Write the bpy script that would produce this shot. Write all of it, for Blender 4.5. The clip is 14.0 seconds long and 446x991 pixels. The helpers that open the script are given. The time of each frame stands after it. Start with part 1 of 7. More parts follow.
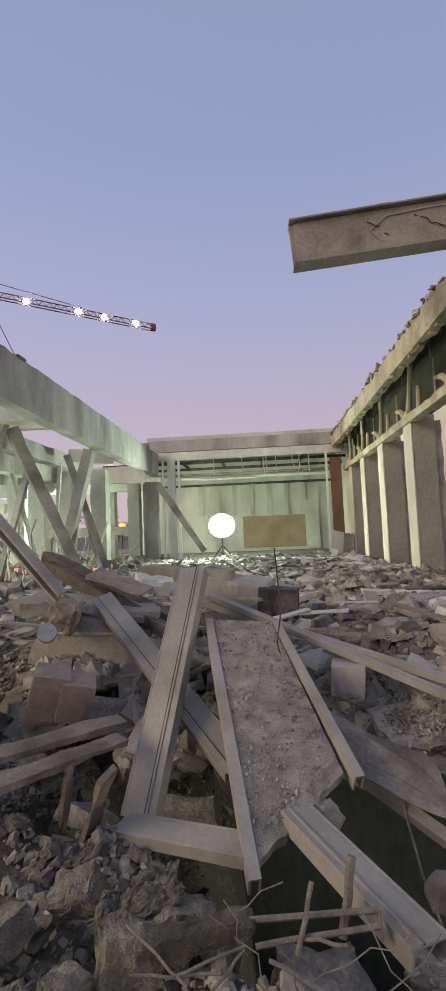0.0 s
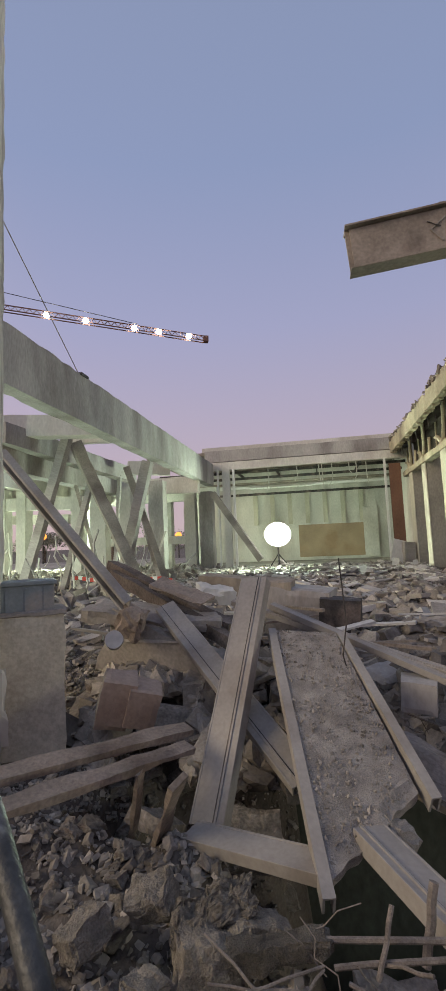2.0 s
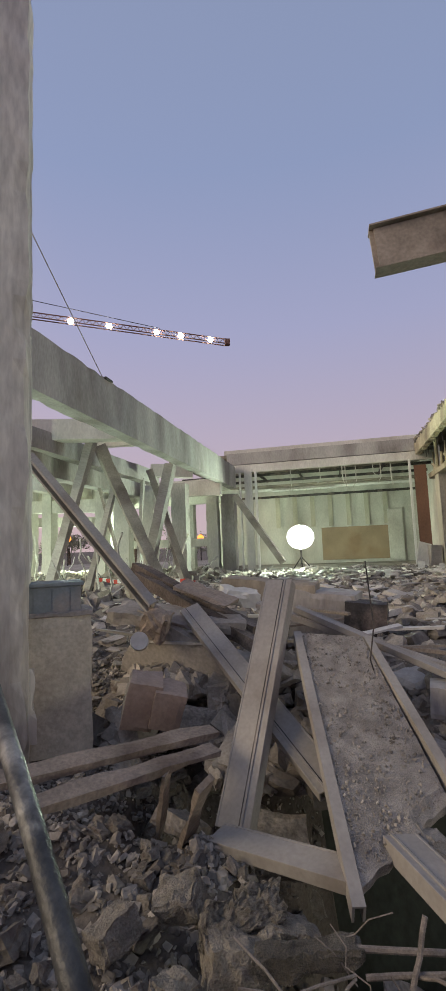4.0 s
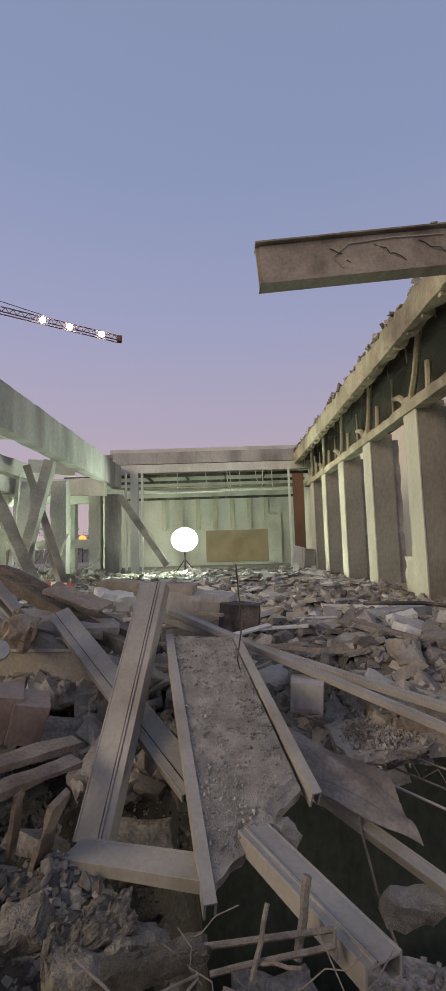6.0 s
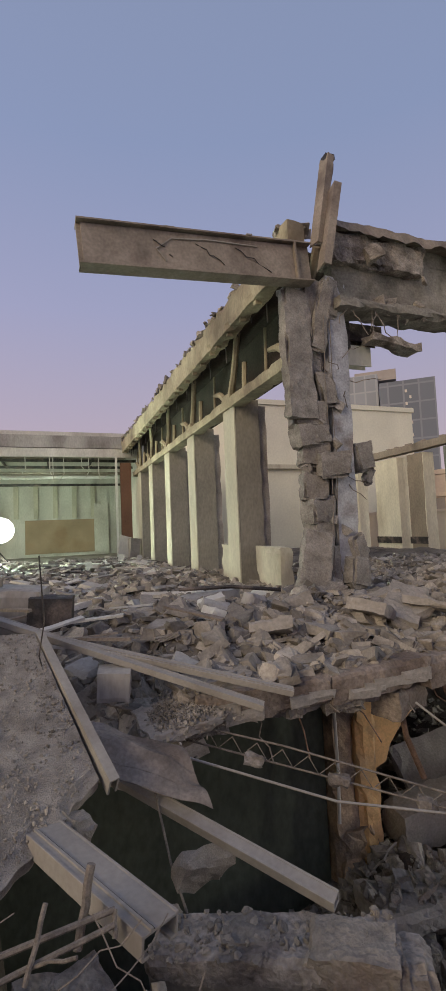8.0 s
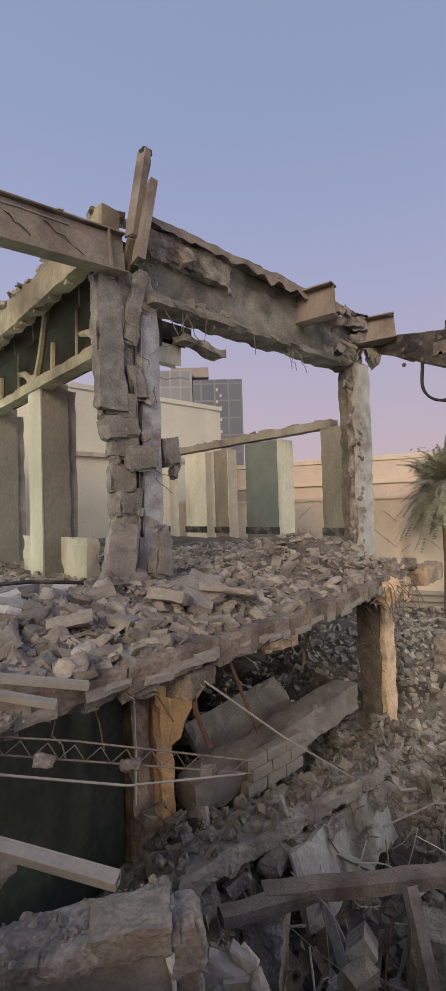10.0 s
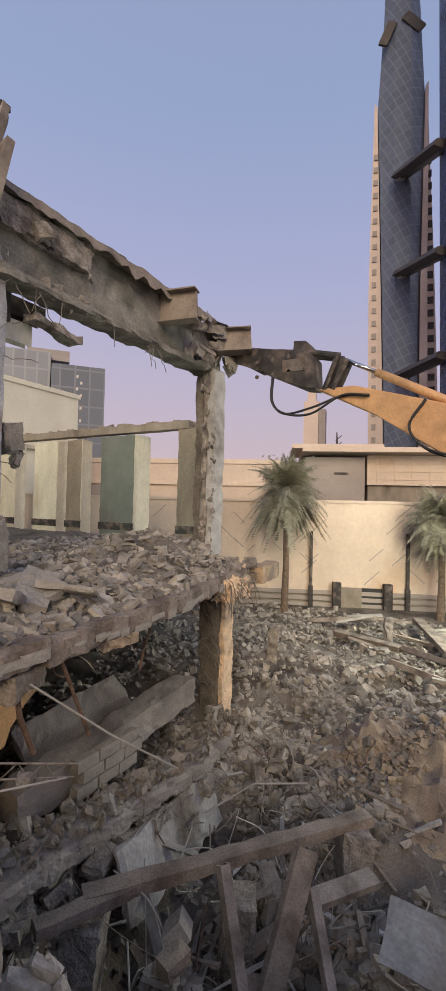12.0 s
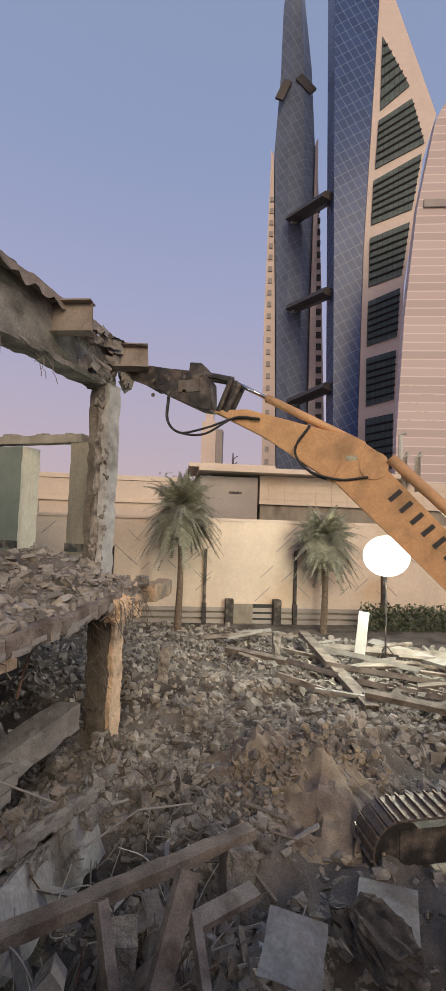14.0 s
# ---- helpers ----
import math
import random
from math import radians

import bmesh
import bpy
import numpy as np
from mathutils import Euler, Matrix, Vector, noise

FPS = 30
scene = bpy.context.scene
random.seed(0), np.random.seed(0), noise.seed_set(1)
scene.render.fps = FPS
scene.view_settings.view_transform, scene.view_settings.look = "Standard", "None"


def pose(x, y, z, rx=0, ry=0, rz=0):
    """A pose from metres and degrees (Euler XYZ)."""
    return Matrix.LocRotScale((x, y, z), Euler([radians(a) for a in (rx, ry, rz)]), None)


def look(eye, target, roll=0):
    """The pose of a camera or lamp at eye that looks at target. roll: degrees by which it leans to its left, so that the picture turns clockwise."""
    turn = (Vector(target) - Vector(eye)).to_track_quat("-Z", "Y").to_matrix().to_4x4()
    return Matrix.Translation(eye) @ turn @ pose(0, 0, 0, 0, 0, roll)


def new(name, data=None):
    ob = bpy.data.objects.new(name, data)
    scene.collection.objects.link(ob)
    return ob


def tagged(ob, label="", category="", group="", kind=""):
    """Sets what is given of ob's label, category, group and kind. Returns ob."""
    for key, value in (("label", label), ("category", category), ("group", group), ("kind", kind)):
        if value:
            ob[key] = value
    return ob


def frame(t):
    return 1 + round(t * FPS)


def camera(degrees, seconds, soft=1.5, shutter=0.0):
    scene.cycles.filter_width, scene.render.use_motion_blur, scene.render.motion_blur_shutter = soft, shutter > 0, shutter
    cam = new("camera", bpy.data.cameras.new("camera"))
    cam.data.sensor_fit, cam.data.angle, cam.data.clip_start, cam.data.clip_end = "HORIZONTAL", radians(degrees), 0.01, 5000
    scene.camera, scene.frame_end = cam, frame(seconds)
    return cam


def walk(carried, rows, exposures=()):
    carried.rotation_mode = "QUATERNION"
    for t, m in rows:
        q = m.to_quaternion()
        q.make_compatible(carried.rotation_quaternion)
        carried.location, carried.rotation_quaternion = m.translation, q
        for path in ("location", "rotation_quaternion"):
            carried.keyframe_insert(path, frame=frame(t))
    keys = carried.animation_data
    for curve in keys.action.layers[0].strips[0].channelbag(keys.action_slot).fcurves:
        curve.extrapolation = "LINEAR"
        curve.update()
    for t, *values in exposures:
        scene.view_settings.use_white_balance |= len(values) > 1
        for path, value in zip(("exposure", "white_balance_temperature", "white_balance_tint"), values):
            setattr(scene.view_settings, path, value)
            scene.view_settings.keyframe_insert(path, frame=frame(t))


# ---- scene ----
cam = camera(50.48, 14.0)
ROWS = [
    (0.0, 0.002, 0.111, 5.376, 4.99, 4.32, 2.26),
    (0.5, -0.017, 0.103, 5.380, 6.37, 4.73, 2.42),
    (1.0, -0.025, 0.094, 5.382, 7.71, 5.12, 2.55),
    (1.5, -0.045, 0.079, 5.385, 9.84, 5.42, 2.47),
    (2.0, -0.056, 0.080, 5.388, 11.56, 5.64, 2.45),
    (2.5, -0.077, 0.072, 5.388, 14.04, 5.84, 2.40),
    (2.7, -0.083, 0.067, 5.386, 14.71, 5.95, 2.38),
    (4.8, -0.070, 0.078, 5.386, 12.48, 6.22, 2.02),
    (5.0, -0.061, 0.078, 5.388, 10.36, 6.14, 1.85),
    (5.5, -0.029, 0.090, 5.388, 5.27, 6.02, 1.52),
    (6.0, 0.009, 0.103, 5.386, 0.52, 5.85, 1.65),
    (6.5, 0.057, 0.114, 5.380, -5.15, 5.42, 2.06),
    (7.0, 0.093, 0.108, 5.382, -9.74, 4.96, 2.11),
    (7.5, 0.123, 0.099, 5.381, -14.50, 4.38, 2.30),
    (8.0, 0.162, 0.072, 5.379, -19.83, 3.90, 2.31),
    (8.2, 0.183, 0.062, 5.375, -21.65, 3.80, 2.28),
    (10.3, 0.234, -0.069, 5.440, -45.20, 1.57, 1.41),
    (10.5, 0.251, -0.087, 5.451, -46.99, 1.49, 1.19),
    (11.0, 0.259, -0.107, 5.456, -51.00, 1.35, 0.35),
    (11.5, 0.265, -0.132, 5.450, -56.16, 1.28, -0.51),
    (12.0, 0.290, -0.165, 5.442, -59.24, 1.33, -1.38),
    (12.5, 0.294, -0.189, 5.434, -62.96, 1.47, -1.86),
    (13.0, 0.291, -0.212, 5.444, -67.22, 1.82, -1.83),
    (13.5, 0.291, -0.231, 5.443, -69.66, 2.51, -2.04),
    (14.0, 0.291, -0.255, 5.449, -71.68, 3.80, -1.92),
]
walk(cam, [(t, pose(x, y, z, 90 + pitch, roll, yaw)) for t, x, y, z, yaw, pitch, roll in ROWS],
     [(0.0, 0.22), (0.5, 0.20), (0.9, 0.07), (2.5, 0.07), (5.0, 0.09), (6.5, -0.03), (7.5, 0.0), (8.2, 0.04), (10.5, 0.25), (12.5, 0.34), (14.0, 0.17)])

# ---- dusk sky: blue overhead, lavender and pink towards the horizon ----
world = bpy.data.worlds.new("dusk")
scene.world = world
world.use_nodes = True
wn = world.node_tree.nodes
wn.clear()
wl = world.node_tree.links
w_out, w_bg = wn.new("ShaderNodeOutputWorld"), wn.new("ShaderNodeBackground")
w_co, w_sep, w_ramp = wn.new("ShaderNodeTexCoord"), wn.new("ShaderNodeSeparateXYZ"), wn.new("ShaderNodeValToRGB")
wl.new(w_co.outputs["Generated"], w_sep.inputs[0])
wl.new(w_sep.outputs["Z"], w_ramp.inputs[0])
w_side, w_mul = wn.new("ShaderNodeValToRGB"), wn.new("ShaderNodeMix")
w_map = wn.new("ShaderNodeMapRange")
w_map.inputs[1].default_value = -1.0
wl.new(w_sep.outputs["X"], w_map.inputs[0])
wl.new(w_map.outputs[0], w_side.inputs[0])
# pinker and brighter towards the west
w_side.color_ramp.elements.new(0.28)
for e, c in zip(w_side.color_ramp.elements, ((1.22, 1.04, 0.90), (0.965, 0.93, 0.905), (0.865, 0.86, 0.835))):
    e.color = (*c, 1)
w_mul.data_type, w_mul.blend_type = "RGBA", "MULTIPLY"
w_mul.inputs[0].default_value = 1.0
wl.new(w_ramp.outputs[0], w_mul.inputs[6])
wl.new(w_side.outputs[0], w_mul.inputs[7])
wl.new(w_mul.outputs[2], w_bg.inputs[0])
wl.new(w_bg.outputs[0], w_out.inputs[0])
SKY = [(0.0, (0.51, 0.41, 0.44)), (0.10, (0.475, 0.39, 0.45)), (0.22, (0.42, 0.375, 0.49)), (0.42, (0.325, 0.345, 0.53)),
       (0.65, (0.238, 0.298, 0.485)), (1.0, (0.21, 0.26, 0.40))]
w_el = w_ramp.color_ramp.elements
while len(w_el) < len(SKY):
    w_el.new(0.5)
for e, (p, c) in zip(w_el, SKY):
    e.position, e.color = p, (*c, 1)
w_bg.inputs["Strength"].default_value = 1.13


def lamp(name, kind, energy, colour, m, size=0.3, angle=None):
    data = bpy.data.lights.new(name, kind)
    data.energy, data.color = energy, colour
    if kind == "SUN":
        data.angle = size
    elif kind == "AREA":
        data.shape, data.size = "DISK", size
    else:
        data.shadow_soft_size = size
    if angle:
        data.spot_size, data.spot_blend = radians(angle), 0.6
    ob = new(name, data)
    ob.matrix_world = m
    return ob


# afterglow low in the west, behind and beside the camera
lamp("afterglow", "SUN", 1.75, (1.0, 0.80, 0.54), look((-20, -11, 9.6), (0, 0, 0)), radians(30))
GREEN = (0.80, 1.0, 0.76)
# ---- materials ----
def mat(name, base, rough=0.9, metal=0.0, vary=0.12, scale=6.0, fine=60.0, bump=0.3, dirt=None, dirt_amt=0.0, rand=0.0, island=False, streak=0.0):
    """A surface with large stains, fine grain and bump; dirt is a second colour laid on by a coarse noise."""
    m = bpy.data.materials.new(name)
    m.use_nodes = True
    nt = m.node_tree
    N, L = nt.nodes, nt.links
    b = N["Principled BSDF"]
    b.inputs["Roughness"].default_value, b.inputs["Metallic"].default_value = rough, metal
    co = N.new("ShaderNodeNewGeometry") if island else N.new("ShaderNodeTexCoord")
    vec = co.outputs["Position"] if island else co.outputs["Object"]
    mp = N.new("ShaderNodeMapping")
    mp.inputs["Scale"].default_value = (1, 1, 1 - 0.85 * streak)
    L.new(vec, mp.inputs[0])
    vec = mp.outputs[0]
    n1, n2 = N.new("ShaderNodeTexNoise"), N.new("ShaderNodeTexNoise")
    n1.inputs["Scale"].default_value, n1.inputs["Detail"].default_value = scale, 6
    n2.inputs["Scale"].default_value, n2.inputs["Detail"].default_value = fine, 5
    L.new(vec, n1.inputs[0]), L.new(vec, n2.inputs[0])
    r1 = N.new("ShaderNodeMapRange")
    r1.inputs[1].default_value, r1.inputs[2].default_value = 0.3, 0.7
    r1.inputs[3].default_value, r1.inputs[4].default_value = 1 - vary * 1.6, 1 + vary * 1.3
    L.new(n1.outputs[0], r1.inputs[0])
    r2 = N.new("ShaderNodeMapRange")
    r2.inputs[1].default_value, r2.inputs[2].default_value = 0.3, 0.7
    r2.inputs[3].default_value, r2.inputs[4].default_value = 1 - vary, 1 + vary
    L.new(n2.outputs[0], r2.inputs[0])
    mul = N.new("ShaderNodeMath")
    mul.operation = "MULTIPLY"
    L.new(r1.outputs[0], mul.inputs[0]), L.new(r2.outputs[0], mul.inputs[1])
    fac = mul.outputs[0]
    if rand:
        oi = N.new("ShaderNodeNewGeometry" if island else "ShaderNodeObjectInfo")
        r3 = N.new("ShaderNodeMapRange")
        r3.inputs[3].default_value, r3.inputs[4].default_value = 1 - rand, 1 + rand
        L.new(oi.outputs["Random Per Island" if island else "Random"], r3.inputs[0])
        m2 = N.new("ShaderNodeMath")
        m2.operation = "MULTIPLY"
        L.new(fac, m2.inputs[0]), L.new(r3.outputs[0], m2.inputs[1])
        fac = m2.outputs[0]
    col = None
    if dirt:
        n3 = N.new("ShaderNodeTexNoise")
        n3.inputs["Scale"].default_value, n3.inputs["Detail"].default_value = scale * 0.55, 8
        L.new(vec, n3.inputs[0])
        r4 = N.new("ShaderNodeMapRange")
        r4.inputs[1].default_value, r4.inputs[2].default_value = 0.62 - 0.3 * dirt_amt, 0.78 - 0.3 * dirt_amt
        L.new(n3.outputs[0], r4.inputs[0])
        mx = N.new("ShaderNodeMix")
        mx.data_type = "RGBA"
        mx.inputs[6].default_value, mx.inputs[7].default_value = (*base, 1), (*dirt, 1)
        L.new(r4.outputs[0], mx.inputs[0])
        col = mx.outputs[2]
    mm = N.new("ShaderNodeMix")
    mm.data_type, mm.blend_type = "RGBA", "MULTIPLY"
    mm.inputs[0].default_value = 1.0
    mm.inputs[6].default_value = (*base, 1)
    if col:
        L.new(col, mm.inputs[6])
    L.new(fac, mm.inputs[7])
    L.new(mm.outputs[2], b.inputs["Base Color"])
    if bump:
        bp = N.new("ShaderNodeBump")
        bp.inputs["Strength"].default_value, bp.inputs["Distance"].default_value = bump, 0.02
        L.new(n2.outputs[0], bp.inputs["Height"])
        L.new(bp.outputs[0], b.inputs["Normal"])
    return m


def glow(name, colour, strength):
    m = bpy.data.materials.new(name)
    m.use_nodes = True
    b = m.node_tree.nodes["Principled BSDF"]
    b.inputs["Base Color"].default_value = (*[c * 0.3 for c in colour], 1)
    b.inputs["Emission Color"].default_value, b.inputs["Emission Strength"].default_value = (*colour, 1), strength
    return m


CONC = mat("grey_concrete", (0.32, 0.293, 0.257), 0.92, vary=0.16, scale=1.6, fine=28, bump=0.5, dirt=(0.19, 0.165, 0.15), dirt_amt=0.35)
BEAMC = mat("weathered_beam_concrete", (0.40, 0.385, 0.36), 0.9, vary=0.14, scale=1.1, fine=22, bump=0.35, dirt=(0.22, 0.20, 0.185), dirt_amt=0.45, streak=0.75)
BROKEN = mat("broken_concrete", (0.30, 0.27, 0.235), 0.95, vary=0.3, scale=5, fine=34, bump=0.9, dirt=(0.14, 0.12, 0.105), dirt_amt=0.4)
RUBBLE = mat("rubble_grey", (0.318, 0.288, 0.246), 0.95, vary=0.16, scale=4, fine=40, bump=0.5, rand=0.36, island=True, dirt=(0.165, 0.145, 0.122), dirt_amt=0.45)
ROCK = mat("rubble_chunk", (0.262, 0.237, 0.2), 0.95, vary=0.2, scale=5, fine=45, bump=0.7, rand=0.3, dirt=(0.16, 0.13, 0.11), dirt_amt=0.4)
# dusty earth, darkened to carry the shade in gaps between rubble
DUST = mat("dusty_shaded_ground", (0.165, 0.142, 0.116), 0.97, vary=0.25, scale=1.2, fine=30, bump=0.9, dirt=(0.085, 0.07, 0.058), dirt_amt=0.45)
SAND = mat("sandy_spoil", (0.38, 0.315, 0.225), 0.97, vary=0.2, scale=3, fine=40, bump=0.8, dirt=(0.24, 0.19, 0.15), dirt_amt=0.6)
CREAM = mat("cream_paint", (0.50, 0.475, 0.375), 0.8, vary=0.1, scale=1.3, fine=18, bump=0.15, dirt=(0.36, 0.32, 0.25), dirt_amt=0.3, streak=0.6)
PALE = mat("pale_plaster", (0.60, 0.585, 0.53), 0.85, vary=0.1, scale=0.9, fine=16, bump=0.15, dirt=(0.42, 0.39, 0.34), dirt_amt=0.3, streak=0.6)
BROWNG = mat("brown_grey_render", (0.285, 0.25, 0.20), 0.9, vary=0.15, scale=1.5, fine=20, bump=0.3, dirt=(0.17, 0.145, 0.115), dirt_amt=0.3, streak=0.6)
STEEL = mat("dusty_painted_steel", (0.34, 0.318, 0.285), 0.75, 0.1, vary=0.08, scale=3, fine=35, bump=0.12, dirt=(0.265, 0.238, 0.208), dirt_amt=0.35)
IBEAM = mat("brown_dusty_steel", (0.30, 0.258, 0.212), 0.8, 0.15, vary=0.16, scale=2.5, fine=25, bump=0.2, dirt=(0.16, 0.125, 0.105), dirt_amt=0.35)
RUST = mat("rusty_steel", (0.16, 0.10, 0.07), 0.85, 0.3, vary=0.3, scale=8, fine=60, bump=0.4)
REBAR = mat("rebar_steel", (0.235, 0.205, 0.175), 0.8, 0.35, vary=0.2, scale=20, fine=120, bump=0.3)
DARKST = mat("dark_steel", (0.055, 0.05, 0.048), 0.6, 0.4, vary=0.25, scale=5, fine=40, bump=0.3, dirt=(0.16, 0.13, 0.11), dirt_amt=0.45)
ORANGEW = mat("orange_plaster", (0.68, 0.43, 0.20), 0.85, vary=0.12, scale=2, fine=30, bump=0.3, dirt=(0.36, 0.27, 0.19), dirt_amt=0.35)
GREENW = mat("dark_green_wall", (0.095, 0.108, 0.08), 0.9, vary=0.2, scale=0.8, fine=14, bump=0.2, dirt=(0.04, 0.045, 0.035), dirt_amt=0.4, streak=0.5)
WOODP = mat("red_brown_panel", (0.19, 0.10, 0.062), 0.6, vary=0.14, scale=2.2, fine=30, bump=0.1, dirt=(0.16, 0.08, 0.05), dirt_amt=0.3, streak=0.8)
TANPANEL = mat("tan_board", (0.34, 0.25, 0.165), 0.8, vary=0.1, scale=1.3, fine=20, bump=0.1, dirt=(0.3, 0.2, 0.12), dirt_amt=0.3)
WOOD = mat("weathered_timber", (0.245, 0.205, 0.165), 0.9, vary=0.22, scale=3, fine=40, bump=0.5, dirt=(0.15, 0.115, 0.09), dirt_amt=0.4)
WHITEST = mat("white_steel", (0.72, 0.72, 0.68), 0.6, vary=0.06, scale=3, fine=30, bump=0.05)
PEACH = mat("peach_wall", (0.67, 0.56, 0.45), 0.9, vary=0.05, scale=0.5, fine=6, bump=0.05, dirt=(0.6, 0.44, 0.3), dirt_amt=0.2)
VILLA = mat("villa_stone", (0.64, 0.53, 0.435), 0.85, vary=0.05, scale=0.6, fine=6, bump=0.05)
GREYCL = mat("grey_cladding", (0.36, 0.32, 0.29), 0.7, vary=0.06, scale=0.6, fine=8, bump=0.05)
EXCAV = mat("excavator_paint", (0.60, 0.34, 0.16), 0.5, vary=0.1, scale=2, fine=18, bump=0.08, dirt=(0.34, 0.2, 0.09), dirt_amt=0.35)
TRACKM = mat("track_steel", (0.20, 0.17, 0.145), 0.55, 0.6, vary=0.2, scale=6, fine=30, bump=0.2, dirt=(0.2, 0.15, 0.11), dirt_amt=0.4)
CHROME = mat("cylinder_rod", (0.62, 0.6, 0.58), 0.25, 1.0, vary=0.04, bump=0)
HOSE = mat("black_hose", (0.025, 0.025, 0.026), 0.6, vary=0.1, bump=0)
TRUSSC = mat("dirty_cream_truss", (0.37, 0.325, 0.225), 0.85, vary=0.16, scale=1.3, fine=18, bump=0.25, dirt=(0.2, 0.165, 0.115), dirt_amt=0.45, streak=0.4)
# near-black brown paints the shade of the open roof space
VOIDSHADE = mat("shaded_roof_void", (0.065, 0.052, 0.04), 0.95, vary=0.25, scale=1.5, fine=18, bump=0.3)
STEELG = mat("grey_dusty_steel", (0.33, 0.322, 0.298), 0.75, 0.1, vary=0.1, scale=3, fine=35, bump=0.12, dirt=(0.27, 0.25, 0.22), dirt_amt=0.35)
FINC = mat("dull_pilaster_side", (0.265, 0.248, 0.205), 0.9, vary=0.15, scale=1.2, fine=18, bump=0.3, dirt=(0.2, 0.18, 0.145), dirt_amt=0.35, streak=0.6)
SHEETM = mat("dull_sheet_metal", (0.27, 0.268, 0.255), 0.7, 0.15, vary=0.15, scale=3, fine=25, bump=0.15, dirt=(0.19, 0.17, 0.145), dirt_amt=0.45)
# ---- builders ----
def V(*a):
    return Vector(a)


def link(name, bm, material, smooth=False):
    me = bpy.data.meshes.new(name)
    bmesh.ops.recalc_face_normals(bm, faces=bm.faces)
    if smooth:
        for f in bm.faces:
            f.smooth = True
    bm.to_mesh(me)
    bm.free()
    me.materials.append(material)
    return new(name, me)


def solid(name, bm, material, m=None, label="", category="", group="", kind="", smooth=False):
    """A thing that is one mesh."""
    ob = link(name, bm, material, smooth)
    if m is not None:
        ob.matrix_world = m
    return tagged(ob, label, category, group, kind)


def thing(name, m, label, category, group="", kind=""):
    ob = new(name)
    ob.empty_display_size = 0.2
    ob.matrix_world = m
    return tagged(ob, label, category, group, kind)


def part(name, bm, material, parent, label="", m=None, smooth=False):
    ob = link(name, bm, material, smooth)
    ob.parent = parent
    if m is not None:
        ob.matrix_local = m
    return tagged(ob, label)


def span(p0, p1, roll=0.0):
    """Pose at p0 with local x towards p1 and local z upwards, rolled about x."""
    p0, p1 = Vector(p0), Vector(p1)
    x = (p1 - p0).normalized()
    up = Vector((0, 0, 1)) if abs(x.z) < 0.97 else Vector((0, 1, 0))
    y = up.cross(x).normalized()
    z = x.cross(y)
    r = Matrix((x, y, z)).transposed().to_4x4()
    return Matrix.Translation(p0) @ r @ pose(0, 0, 0, roll)


def add_box(bm, sx, sy, sz, at=(0, 0, 0), m=None):
    t = Matrix.Translation(at) @ Matrix.Diagonal((sx, sy, sz, 1))
    bmesh.ops.create_cube(bm, size=1, matrix=(m @ t) if m is not None else t)
    return bm


def box(sx, sy, sz, at=(0, 0, 0), bevel=0.0):
    bm = add_box(bmesh.new(), sx, sy, sz, at)
    if bevel:
        bmesh.ops.bevel(bm, geom=bm.edges[:], offset=bevel, segments=1, affect="EDGES")
    return bm


def rough(sx, sy, sz, at=(0, 0, 0), step=0.12, amp=0.015, seed=0, chip=0.0):
    """A block of cast concrete: gridded, with uneven faces and chipped edges."""
    bm = add_box(bmesh.new(), sx, sy, sz)
    for ax, s in enumerate((sx, sy, sz)):
        n = min(int(s / step), 90)
        no = Vector((0, 0, 0))
        no[ax] = 1
        for i in range(1, n + 1):
            co = Vector((0, 0, 0))
            co[ax] = -s / 2 + s * i / (n + 1)
            bmesh.ops.bisect_plane(bm, geom=bm.verts[:] + bm.edges[:] + bm.faces[:], plane_co=co, plane_no=no)
    off = Vector((seed * 7.13, seed * 3.7, seed * 1.9))
    h = (sx / 2, sy / 2, sz / 2)
    for v in bm.verts:
        p = v.co.copy()
        d = noise.noise_vector(p * 2.2 + off) * amp * 0.6 + noise.noise_vector(p * 11 + off) * amp * 0.7 + noise.noise_vector(p * 31 + off) * amp * 0.4
        if chip:
            edge = sum(1 for k in range(3) if h[k] - abs(p[k]) < 1e-4)
            if edge >= 2:
                c = max(0.0, noise.noise(p * 3.1 + off * 2) + 0.15) * chip
                for k in range(3):
                    if h[k] - abs(p[k]) < 1e-4:
                        d[k] -= math.copysign(c, p[k])
        v.co = p + d + Vector(at)
    return bm


def extrude(profile, length, x0=0.0):
    """A closed (y, z) profile pushed along local x."""
    bm = bmesh.new()
    a = [bm.verts.new((x0, y, z)) for y, z in profile]
    b = [bm.verts.new((x0 + length, y, z)) for y, z in profile]
    n = len(a)
    for i in range(n):
        bm.faces.new((a[i], a[(i + 1) % n], b[(i + 1) % n], b[i]))
    bm.faces.new(a[::-1])
    bm.faces.new(b)
    return bm


def i_section(w, h, tf, tw):
    return [(-w / 2, -h / 2), (w / 2, -h / 2), (w / 2, -h / 2 + tf), (tw / 2, -h / 2 + tf), (tw / 2, h / 2 - tf), (w / 2, h / 2 - tf),
            (w / 2, h / 2), (-w / 2, h / 2), (-w / 2, h / 2 - tf), (-tw / 2, h / 2 - tf), (-tw / 2, -h / 2 + tf), (-w / 2, -h / 2 + tf)]


def c_section(w, h, t, lip=0.0):
    """A channel, open downwards, w wide and h deep."""
    return [(-w / 2, -h), (-w / 2 + t, -h), (-w / 2 + t, -t), (w / 2 - t, -t), (w / 2 - t, -h), (w / 2, -h), (w / 2, 0), (-w / 2, 0)]


def l_section(w, h, t):
    return [(0, 0), (w, 0), (w, t), (t, t), (t, h), (0, h)]


